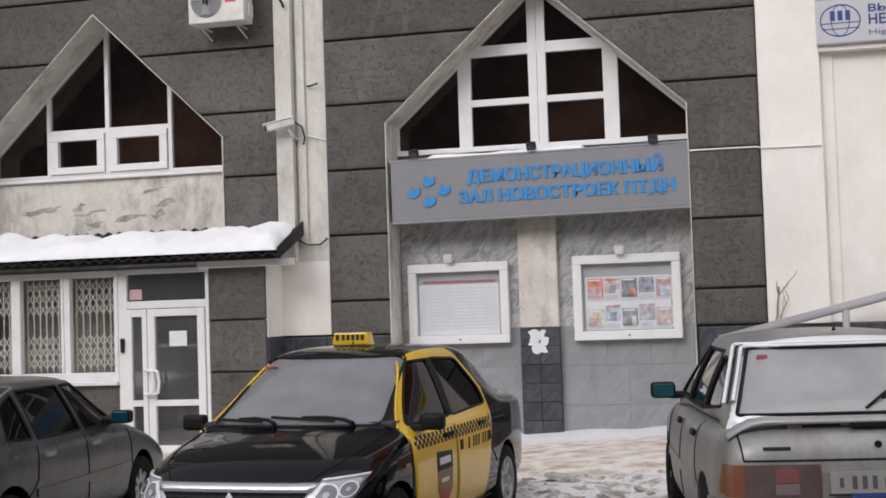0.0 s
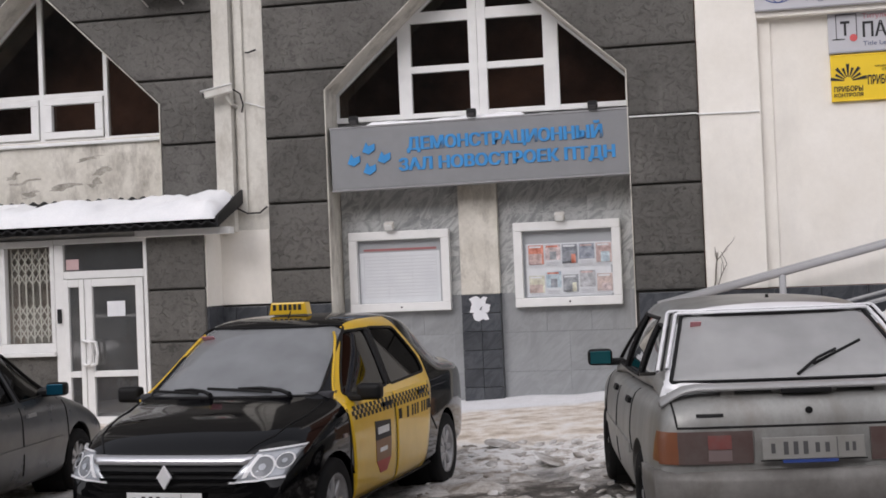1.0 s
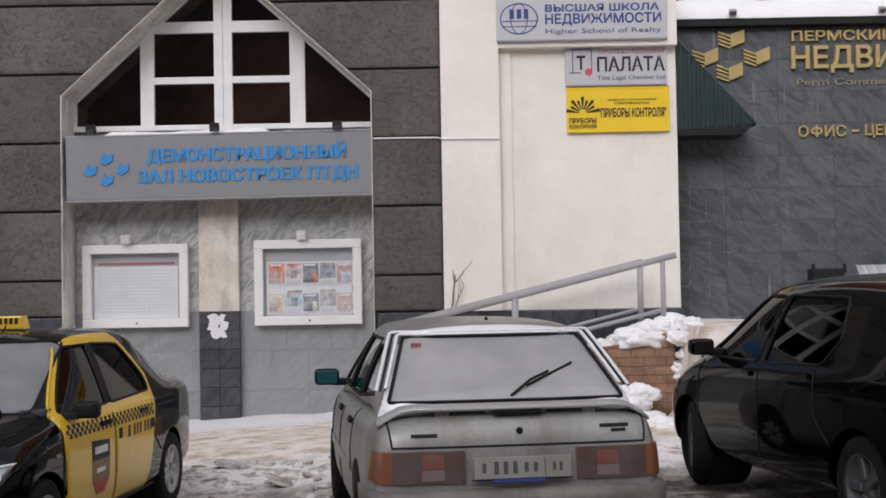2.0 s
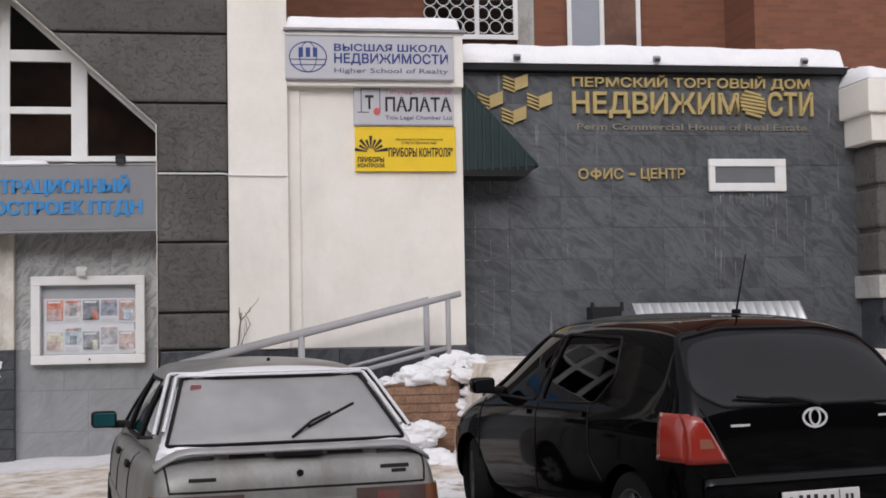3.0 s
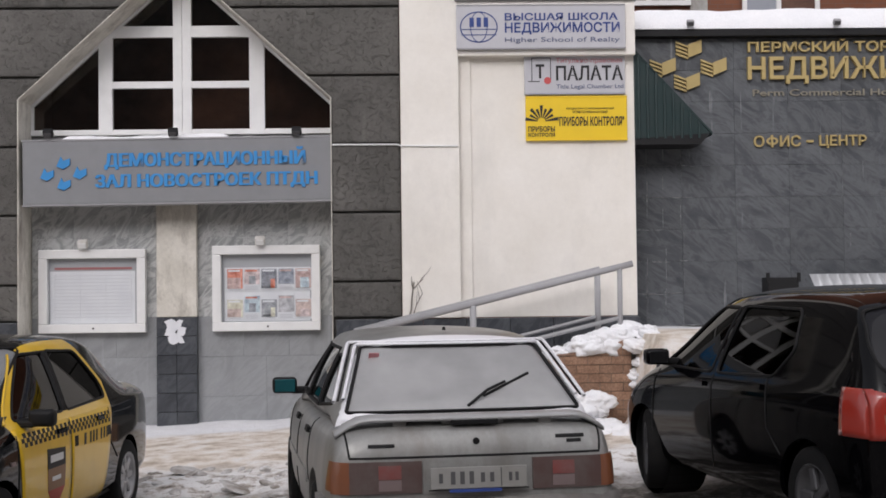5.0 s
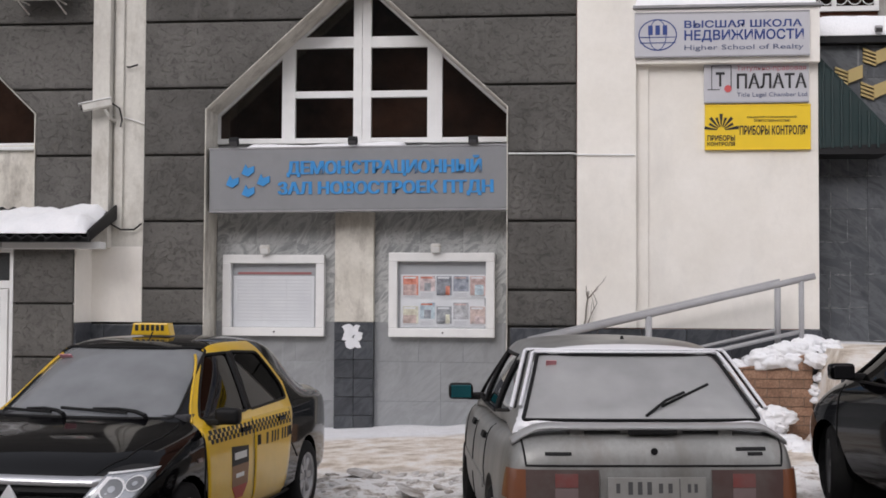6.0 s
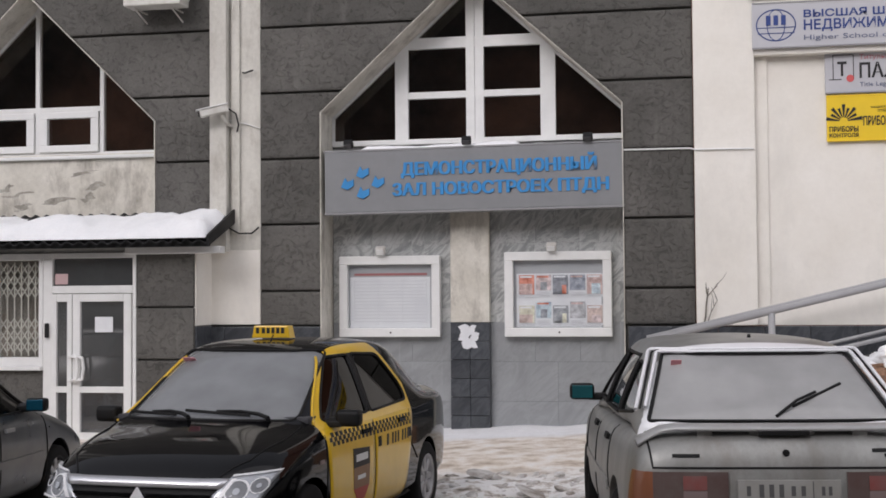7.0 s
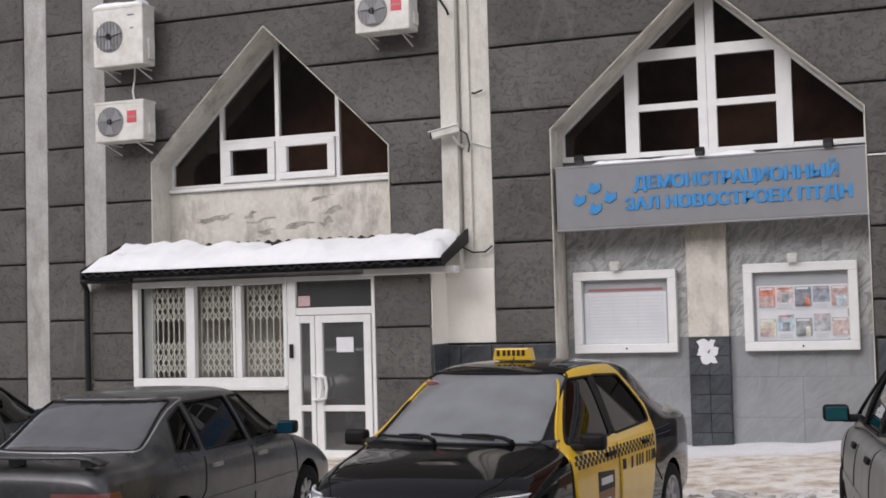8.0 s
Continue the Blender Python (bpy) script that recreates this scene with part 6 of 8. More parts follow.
        for hx, hz in spec["handles"]:
            part("door_handle", patch(bvh, sd, [(hx - 0.08, hz - 0.016), (hx + 0.08, hz - 0.016), (hx + 0.08, hz + 0.016), (hx - 0.08, hz + 0.016)], 0.022, 6, 2), spec.get("handle_mat", TRIM), car)
        for pts in spec["gaps"]:
            part("door_gap", seam(bvh, sd, pts, 0.006), TRIM, car)
        if "moulding" in spec:
            z0, z1, xa2, xb2 = spec["moulding"]
            part("side_moulding", patch(bvh, sd, [(xa2, z0), (xb2, z0), (xb2, z1), (xa2, z1)], 0.012, 24, 2), spec.get("moulding_mat", TRIM), car)
    return car, bvh


def wiper(car, p0, p1, lift, r=0.009):
    """Arm and blade lying on a window."""
    a, c = Vector(p0), Vector(p1)
    up = Vector(lift)
    part("wiper_arm", tube([a + up * 0.5, a.lerp(c, 0.3) + up * 1.6, a.lerp(c, 0.6) + up * 1.4], r, 6), TRIM, car)
    part("wiper_blade", tube([a.lerp(c, 0.25) + up * 0.8, c + up * 0.6], r, 6), TRIM, car)


def wiper_on(car, bvh, side, p, q, r=0.012):
    """Pivot, cranked arm and blade lying just off a window, from p to q as seen from that side."""
    def at(u, lift, up):
        loc, nrm = surf(bvh, side, p[0] + (q[0] - p[0]) * u, p[1] + (q[1] - p[1]) * u + up)
        return loc + nrm * lift
    part("wiper_pivot", tube([at(0, -0.01, -0.01), at(0, 0.02, -0.01)], r * 1.5, 10), TRIM, car)
    part("wiper_arm", tube([at(0, 0.02, -0.01), at(0.12, 0.025, 0.004), at(0.35, 0.028, 0.012), at(0.62, 0.024, 0.006)], [r * 1.4, r * 1.3, r, r * 0.8], 8), TRIM, car)
    part("wiper_blade", tube([at(u, 0.018, 0) for u in (0.22, 0.4, 0.6, 0.8, 1.0)], r, 6), TRIM, car)


def plate(car, m, mat=None, bars=None):
    """Number plate whose characters are plain bars."""
    p = part("number_plate", box(-0.26, 0.26, -0.008, 0.0, -0.056, 0.056, 0.004), mat or PLATE, car, "white number plate", m=m)
    for i, (x, w, h) in enumerate(((-0.205, 0.03, 0.05), (-0.14, 0.035, 0.066), (-0.09, 0.035, 0.066), (-0.04, 0.035, 0.066), (0.02, 0.032, 0.05), (0.07, 0.032, 0.05), (0.17, 0.025, 0.045), (0.205, 0.025, 0.045))):
        part("plate_bar", box(x - w * 0.34, x + w * 0.34, -0.0105, -0.007, -h / 2, h / 2), bars or INK, p)
    part("plate_line", box(0.118, 0.122, -0.0105, -0.007, -0.05, 0.05), bars or INK, p)
    part("plate_frame", box(-0.27, 0.27, -0.006, 0.004, -0.064, -0.058), TRIM, p)
    return p


# ---- silver five-door hatchback ----
SILVERMID = plain("dull_silver_paint", (0.42, 0.42, 0.42), 0.35, 0.3, coat=0.2, dirt=0.2, dirt_col=(0.25, 0.24, 0.22))
SILVER = mottled("dirty_silver_paint", (0.25, 0.25, 0.238), (0.37, 0.37, 0.355), scale=1.5, fine=40, rough=0.38, bump=0.0, metal=0.35, stretch=(3, 3, 0.7), fine_mix=0.05, stain=(0.2, 0.18, 0.16), stain_amt=0.75, stain_scale=2.0)
# Frame silver with its near-white highlight put into the colour.
SILVERHIGHLIGHT = plain("silver_frame_highlight", (0.86, 0.86, 0.88), 0.35, 0.1, coat=0.4, dirt=0.05)
TEAL = plain("teal_mirror_glass", (0.015, 0.12, 0.14), 0.08, 0.5)
lada_spec = dict(
    side_windows=[[(0.84, 0.945), (0.14, 0.945), (0.06, 1.30), (0.36, 1.30)], [(0.06, 0.945), (-0.70, 0.955), (-0.70, 1.30), (-0.01, 1.30)], [(-0.77, 0.965), (-1.3, 1.01), (-1.06, 1.255), (-0.77, 1.27)]], screen=[(-0.64, 0.95), (0.64, 0.95), (0.49, 1.29), (-0.49, 1.29)], rear_screen=[(-0.665, 0.985), (0.665, 0.985), (0.525, 1.33), (-0.525, 1.33)],
    stations=[(-1.99, 0.64, 0.60, 0.34), (-1.96, 0.84, 0.74, 0.28), (-1.88, 0.915, 0.785, 0.24), (-1.72, 0.935, 0.80, 0.22), (-1.4, 0.92, 0.815, 0.2), (-0.9, 0.9, 0.825, 0.18), (0.0, 0.88, 0.83, 0.18),
              (0.7, 0.88, 0.825, 0.18), (1.0, 0.89, 0.82, 0.18), (1.3, 0.85, 0.81, 0.18), (1.7, 0.79, 0.79, 0.2), (1.98, 0.71, 0.74, 0.22), (2.1, 0.58, 0.66, 0.26)],
    axle_f=1.27, axle_r=-1.19, arch=0.335, track=0.72, wheel_r=0.285, rim="steel",
    gb=[(1.0, 0.755, 0.9), (0.1, 0.79, 0.905), (-0.78, 0.785, 0.915), (-1.68, 0.73, 0.955)], gt=[(0.3, 0.56), (-0.1, 0.58), (-0.8, 0.58), (-1.12, 0.555)], z_roof=1.355, crown=1.41,
    side_glass=glass("hatch_side_glass", (0.13, 0.2, 0.2), 1.0, gain=1.0), 
    rear_glass=DUSTSKYGLASS, frame_paint=SILVERHIGHLIGHT, frame_x=-1.0, corner=0.022, moulding_mat=SILVER, mirror=(0.66, 0.98), mirror_y=0.915, mirror_glass=TEAL, handles=[(0.25, 0.8), (-0.62, 0.8)],
    gaps=[[(0.98, 0.86), (1.02, 0.5), (0.98, 0.26)], [(0.08, 0.88), (0.1, 0.26)], [(-0.76, 0.88), (-0.8, 0.62), (-0.95, 0.5)]], moulding=(0.5, 0.56, -0.82, 0.92))
lada, lb = build_car("hatchback_car", "dusty silver five-door hatchback with rear spoiler, parked nose to wall", pose(5.65, -7.694, -0.19, 0, 0, 98.5), lada_spec, SILVER)
part("tailgate_gap", seam(lb, "x-", [(-0.70, 0.93), (-0.68, 0.775), (0.68, 0.775), (0.70, 0.93)], 0.006, 16), TRIM, lada)
for s in (1, -1):
    for nm, a, c, mt in (("indicator", 0.765, 0.68, LAMPAMBER), ("tail_lamp", 0.68, 0.30, LAMPDULL)):
        part(nm, patch(lb, "x-", [(s * a, 0.59), (s * c, 0.59), (s * c, 0.755), (s * a, 0.755)], 0.014, 8, 5), mt, lada)
    part("red_lens", patch(lb, "x-", [(s * 0.53, 0.665), (s * 0.41, 0.665), (s * 0.41, 0.735), (s * 0.53, 0.735)], 0.017, 4, 3), LAMPRED_D, lada)
    part("reversing_lamp", patch(lb, "x-", [(s * 0.53, 0.605), (s * 0.41, 0.605), (s * 0.41, 0.66), (s * 0.53, 0.66)], 0.017, 4, 3), LAMPWHITE, lada)
    part("lamp_side", patch(lb, "y+" if s > 0 else "y-", [(-1.93, 0.6), (-1.8, 0.6), (-1.84, 0.755), (-1.92, 0.755)], 0.01, 5, 4), LAMPAMBER, lada)
part("plate_recess", patch(lb, "x-", [(-0.29, 0.58), (0.29, 0.58), (0.29, 0.755), (-0.29, 0.755)], 0.004, 8, 4), SILVER, lada)
plate(lada, pose(-2.02, 0, 0.665, -6, 0, -90), plain("dirty_plate", (0.27, 0.265, 0.25), 0.6, dirt=0.35, dirt_col=(0.2, 0.19, 0.17)), plain("faded_ink", (0.07, 0.07, 0.07), 0.7))
part("plate_strip", box(-0.14, 0.14, -0.012, -0.004, -0.075, -0.058), NAVY, lada, m=pose(-2.022, 0.02, 0.665, -6, 0, -90))
bp = bmesh.new()
nb = 20
prof = [(0.0, 0.56), (0.05, 0.55), (0.075, 0.5), (0.075, 0.36), (0.04, 0.28), (-0.06, 0.26)]
ringsb = []
for i in range(nb + 1):
    v = i / nb * 2 - 1
    yy = v * 0.8
    bow = 0.10 * abs(v) ** 3
    ringsb.append([bp.verts.new((-1.975 - d + bow, yy, z)) for d, z in prof])
for p, q in zip(ringsb, ringsb[1:]):
    for k in range(len(prof) - 1):
        bp.faces.new((p[k], p[k + 1], q[k + 1], q[k]))
for rr in (ringsb[0], ringsb[-1]):
    bp.faces.new(rr)
bmesh.ops.recalc_face_normals(bp, faces=bp.faces[:])
GRIME = mottled("grimy_bumper_paint", (0.13, 0.122, 0.112), (0.26, 0.25, 0.235), scale=2.2, fine=30, rough=0.5, bump=0.0, metal=0.15, fine_mix=0.08, stain=(0.1, 0.085, 0.07), stain_amt=0.7, stain_scale=2.5)
part("rear_bumper", bp, GRIME, lada, "dirty silver rear bumper", smooth=True)
for s in (1, -1):
    part("bumper_side", patch(lb, "y+" if s > 0 else "y-", [(-1.92, 0.28), (-1.56, 0.28), (-1.56, 0.55), (-1.9, 0.55)], 0.03, 6, 4), GRIME, lada, smooth=True)
# spoiler standing off the tailgate on three feet
sp = bmesh.new()
ns = 24
rs = []
for i in range(ns + 1):
    v = i / ns * 2 - 1
    drop = 0.085 * max(0, (abs(v) - 0.78) / 0.22) ** 1.5
    xo = 0.07 * abs(v) ** 3
    y = v * 0.745
    rs.append([sp.verts.new((-1.83 + xo + dx, y, 0.968 - drop + dz)) for dx, dz in ((-0.085, -0.012), (-0.08, 0.008), (0.0, 0.022), (0.085, 0.012), (0.085, -0.006), (0.0, -0.014))])
for p, q in zip(rs, rs[1:]):
    for k in range(6):
        sp.faces.new((p[k], p[(k + 1) % 6], q[(k + 1) % 6], q[k]))
sp.faces.new(rs[0])
sp.faces.new(rs[-1][::-1])
bmesh.ops.recalc_face_normals(sp, faces=sp.faces[:])
spoil = part("spoiler", sp, SILVERMID, lada, "silver tailgate spoiler", smooth=True)
for y in (-0.4, -0.13, 0.13, 0.4):
    part("spoiler_foot", box(-1.87, -1.76, y - 0.04, y + 0.04, 0.9, 0.962, 0.012), SILVER, spoil)
part("brake_lamp", box(-1.925, -1.9, -0.13, 0.13, 0.935, 0.96, 0.004), TRIM, spoil)
part("lock", lathe([(0.018, 0), (0.018, 0.014), (0.008, 0.016)], 14), TRIM, lada, m=pose(-1.965, 0, 0.85, 0, 0, -90))
for y0, y1, z in ((0.58, 0.44, 0.835), (-0.44, -0.6, 0.86), (-0.5, -0.58, 0.836)):
    part("badge_bar", patch(lb, "x-", [(y0, z - 0.008), (y1, z - 0.008), (y1, z + 0.008), (y0, z + 0.008)], 0.006, 4, 2), TRIM, lada)
wiper(lada, (-1.64, -0.02, 0.995), (-1.40, -0.42, 1.15), (-0.012, 0, 0.03))
part("sticker", box(-0.03, 0.03, -0.002, 0.002, -0.03, 0.03), ROSE, lada, m=pose(-1.245, 0.46, 1.27, 35, 0, -90))
part("aerial_base", lathe([(0.012, 0), (0.008, 0.02)], 8), TRIM, lada, m=pose(-1.0, 0, 1.412, 90))

# ---- black and yellow taxi saloon ----
BLACKPAINT = plain("black_car_paint", (0.002, 0.002, 0.0025), 0.05, coat=0.0, rvar=0.06, spec=0.4, dirt=0.02, dirt_col=(0.03, 0.03, 0.03))
TAXIYELLOW = plain("taxi_yellow_paint", (0.74, 0.46, 0.012), 0.3, coat=0.6, dirt=0.1, dirt_col=(0.45, 0.3, 0.05))
taxi_spec = dict(
    skin=[(-2.13, 0.66, 0.54, 0.58, 0.58, 0.62, 0.38), (-2.115, 0.92, 0.62, 0.84, 0.7, 0.73, 0.32), (-2.05, 1.03, 0.66, 0.94, 0.75, 0.78, 0.28), (-1.9, 1.065, 0.67, 0.985, 0.775, 0.805, 0.25), (-1.62, 1.08, 0.665, 0.99, 0.79, 0.832, 0.22),
          (-1.47, 1.16, 0.635, 0.985, 0.8, 0.842, 0.21), (-1.26, 1.32, 0.61, 0.975, 0.81, 0.852, 0.2), (-1.06, 1.445, 0.595, 0.965, 0.82, 0.86, 0.2), (-0.75, 1.485, 0.605, 0.955, 0.832, 0.866, 0.19), (-0.1, 1.5, 0.61, 0.945, 0.838, 0.868, 0.19),
          (0.28, 1.48, 0.595, 0.94, 0.835, 0.868, 0.19), (0.42, 1.43, 0.595, 0.94, 0.83, 0.868, 0.19), (0.75, 1.235, 0.635, 0.94, 0.815, 0.866, 0.19), (1.0, 1.085, 0.675, 0.94, 0.802, 0.863, 0.19), (1.18, 0.965, 0.705, 0.92, 0.79, 0.858, 0.19),
          (1.38, 0.93, 0.7, 0.885, 0.78, 0.85, 0.19), (1.65, 0.885, 0.68, 0.815, 0.76, 0.832, 0.2), (1.88, 0.805, 0.64, 0.72, 0.72, 0.79, 0.21), (2.02, 0.71, 0.58, 0.6, 0.66, 0.73, 0.22), (2.09, 0.58, 0.52, 0.48, 0.58, 0.64, 0.25)],
    side_windows=[[(0.95, 0.985), (0.15, 0.985), (0.06, 1.41), (0.40, 1.405)], [(0.09, 0.985), (-0.80, 1.01), (-0.80, 1.12), (-0.56, 1.39), (-0.01, 1.415)]], screen=[(-0.65, 1.005), (0.65, 1.005), (0.555, 1.45), (-0.555, 1.45)], rear_screen=[(-0.57, 1.14), (0.57, 1.14), (0.52, 1.43), (-0.52, 1.43)],
    arc=0.035, axle_f=1.33, axle_r=-1.30, arch=0.355, track=0.755, wheel_r=0.305,
    gb=[(1.12, 0.79, 0.945), (0.12, 0.832, 0.945), (-0.75, 0.83, 0.955), (-1.58, 0.76, 1.02)], gt=[(0.36, 0.59), (-0.06, 0.61), (-0.72, 0.61), (-1.14, 0.58)], z_roof=1.465, crown=1.525,
    # Windscreen haze stands in for the grey sky reflection.
    side_glass=TINTGLASS, front_glass=glass("taxi_windscreen", (0.4, 0.42, 0.42), 1.0, haze=(0.33, 0.34, 0.35), haze_amt=0.55),
    rear_glass=TINTGLASS, side_paint=TAXIYELLOW, paint_rear=[(-0.84, 0.88), (-0.885, 1.13), (-0.64, 1.42), (-0.5, 1.53)], paint_front=[(1.06, 0.88), (1.06, 0.97), (0.4, 1.435), (0.1, 1.53)], mirror=(0.86, 1.0), mirror_y=0.97, handles=[(0.32, 0.86), (-0.52, 0.87)],
    gaps=[[(1.05, 0.9), (1.08, 0.5), (1.0, 0.24)], [(0.12, 0.92), (0.12, 0.24)], [(-0.76, 0.93), (-0.78, 0.66), (-0.98, 0.5)]], handle_mat=BLACKPAINT)
taxi, tb = build_car("taxi_car", "black saloon taxi with yellow doors, chequered stripe and roof sign", pose(2.275, -6.849, -0.362, 0, 0, -95.2), taxi_spec, BLACKPAINT)
for s in (1, -1):
    sd = "y+" if s > 0 else "y-"
    part("door_pillar", patch(tb, sd, [(0.075, 0.985), (0.165, 0.985), (0.075, 1.415), (-0.025, 1.415)], 0.004, 2, 8), TRIM, taxi, "black door pillar", smooth=True)
    part("hood_gap", seam(tb, "z+", [(1.98, s * 0.5), (1.8, s * 0.62), (1.45, s * 0.69), (1.14, s * 0.7)], 0.006), TRIM, taxi)
    part("front_door", patch(tb, sd, [(0.13, 0.25), (0.99, 0.25), (1.06, 0.93), (0.13, 0.93)], 0.006, 20, 12), TAXIYELLOW, taxi, "yellow front door", smooth=True)
    part("rear_door", patch(tb, sd, [(-0.64, 0.25), (0.11, 0.25), (0.11, 0.93), (-0.84, 0.94)], 0.006, 18, 12), TAXIYELLOW, taxi, "yellow rear door", smooth=True)
    # chequered stripe
    for i in range(44):
        for j in range(3):
            if (i + j) % 2 == 0:
                x0 = -0.76 + i * 0.04
                z0 = 0.815 + j * 0.03
                part("chequer", patch(tb, sd, [(x0, z0), (x0 + 0.04, z0), (x0 + 0.04, z0 + 0.03), (x0, z0 + 0.03)], 0.0085, 1, 1, 0.0), INK, taxi)
    for i, (x, w) in enumerate(((-0.16, 0.07), (-0.28, 0.055), (-0.35, 0.055), (-0.42, 0.055), (-0.53, 0.055), (-0.6, 0.055), (-0.67, 0.055))):
        part("print_bar", patch(tb, sd, [(x - w * 0.3, 0.705), (x + w * 0.3, 0.705), (x + w * 0.3 - 0.012, 0.79), (x - w * 0.3 - 0.012, 0.79)], 0.009, 2, 2, 0.0), INK, taxi)
    for cx in (0.02, -0.73):
        part("round_mark", patch(tb, sd, [(cx - 0.035, 0.715), (cx + 0.035, 0.715), (cx + 0.035, 0.79), (cx - 0.035, 0.79)], 0.009, 3, 3, 0.0), TRIM, taxi)
    part("shield_top", patch(tb, sd, [(0.26, 0.62), (0.6, 0.62), (0.6, 0.76), (0.26, 0.74)], 0.009, 6, 3, 0.0), INK, taxi)
    part("shield_middle", patch(tb, sd, [(0.27, 0.47), (0.59, 0.47), (0.6, 0.62), (0.26, 0.62)], 0.009, 6, 3, 0.0), plain("brown_decal", (0.25, 0.13, 0.06), 0.4), taxi)
    part("shield_base", patch(tb, sd, [(0.36, 0.38), (0.5, 0.38), (0.59, 0.47), (0.27, 0.47)], 0.009, 6, 3, 0.0), plain("red_decal", (0.4, 0.05, 0.03), 0.4), taxi)
    part("decal_bar", patch(tb, sd, [(0.31, 0.66), (0.55, 0.66), (0.55, 0.71), (0.31, 0.71)], 0.0115, 4, 2, 0.0), PLATE, taxi)
    part("decal_bar", patch(tb, sd, [(0.36, 0.53), (0.52, 0.53), (0.52, 0.56), (0.36, 0.56)], 0.0115, 4, 2, 0.0), PLATE, taxi)
    part("sill", patch(tb, sd, [(-0.9, 0.2), (0.95, 0.2), (0.95, 0.26), (-0.9, 0.26)], 0.015, 20, 2), TRIM, taxi)
    # lamps
    hl = part("headlamp", patch(tb, "x+", [(s * 0.42, 0.555), (s * 0.74, 0.575), (s * 0.79, 0.75), (s * 0.575, 0.735)], 0.012, 12, 6), LAMPCLEAR, taxi, "clear headlamp with round reflectors", smooth=True)
    for cy, cz, rr in ((0.615, 0.645, 0.062), (0.72, 0.67, 0.042)):
        part("lamp_ring", disc_on(tb, "x+", s * cy, cz, rr * 1.05, rr * 1.05, 0.017, rr * 0.92), BRIGHT, hl)
        part("lamp_bowl", disc_on(tb, "x+", s * cy, cz, rr * 0.92, rr * 0.92, 0.014, 0.0), LAMPSMOKE, hl)
        part("lamp_bulb", disc_on(tb, "x+", s * cy, cz, rr * 0.3, rr * 0.3, 0.019, 0.0), LAMPCLEAR, hl)
    part("indicator", patch(tb, "x+", [(s * 0.5, 0.585), (s * 0.53, 0.59), (s * 0.60, 0.715), (s * 0.575, 0.715)], 0.016, 4, 4, 0.0), BRIGHT, hl)
    part("lamp_rim", patch(tb, "x+", [(s * 0.575, 0.728), (s * 0.785, 0.742), (s * 0.79, 0.752), (s * 0.575, 0.737)], 0.018, 10, 1, 0.0), BRIGHT, hl)
    part("lamp_rim", patch(tb, "x+", [(s * 0.42, 0.555), (s * 0.74, 0.575), (s * 0.742, 0.587), (s * 0.432, 0.567)], 0.018, 10, 1, 0.0), BRIGHT, hl)
    part("side_indicator", patch(tb, sd, [(1.13, 0.72), (1.19, 0.72), (1.19, 0.745), (1.13, 0.745)], 0.01, 3, 2), LAMPWHITE, taxi)
part("grille", patch(tb, "x+", [(-0.44, 0.50), (0.44, 0.50), (0.53, 0.66), (-0.53, 0.66)], 0.006, 16, 6), TRIM, taxi, smooth=True)
for z in (0.53, 0.57, 0.61):
    part("grille_bar", patch(tb, "x+", [(-0.46, z), (0.46, z), (0.48, z + 0.016), (-0.48, z + 0.016)], 0.022, 18, 1), BLACKPAINT, taxi)
part("grille_trim", patch(tb, "x+", [(-0.53, 0.665), (0.53, 0.665), (0.56, 0.715), (-0.56, 0.715)], 0.02, 24, 2), CHROME, taxi, "chrome grille strip", smooth=True)
part("emblem", prism([(0, -0.075), (0.05, 0), (0, 0.075), (-0.05, 0)], -0.015, 0.005, 0.004), BRIGHT, taxi, "plain chrome diamond emblem", m=pose(2.115, 0, 0.60, 0, 0, 90))
part("lower_grille", patch(tb, "x+", [(-0.4, 0.3), (0.4, 0.3), (0.44, 0.4), (-0.44, 0.4)], 0.008, 12, 4), TRIM, taxi)
plate(taxi, pose(2.125, 0, 0.45, 0, 0, 90))
# roof sign
rs_ = part("roof_sign", prism([(-0.16, 0), (0.16, 0), (0.14, 0.095), (-0.14, 0.095)], -0.05, 0.05, 0.012), TAXIYELLOW, taxi, "yellow taxi roof sign", m=pose(0.02, 0, 1.53, 0, 0, 90))
for sgn in (-1, 1):
    for i, x in enumerate((-0.11, -0.06, -0.02, 0.02, 0.06, 0.1)):
        part("print_bar", box(x - 0.013, x + 0.013, sgn * 0.0515 - 0.001, sgn * 0.0515 + 0.001, 0.035, 0.08), INK, rs_)
wiper_on(taxi, tb, "x+", (-0.12, 1.015), (-0.62, 1.03), 0.011)
wiper_on(taxi, tb, "x+", (0.46, 1.015), (-0.18, 1.045), 0.011)
part("aerial", tube([(0.3, 0.1, 1.51), (0.25, 0.1, 1.56)], 0.006, 6), TRIM, taxi)
part("sticker", box(-0.05, 0.05, -0.002, 0.002, -0.025, 0.025), plain("pink_sticker", (0.7, 0.3, 0.35), 0.5), taxi, m=pose(0.52, -0.46, 1.385, 57, 0, 90))

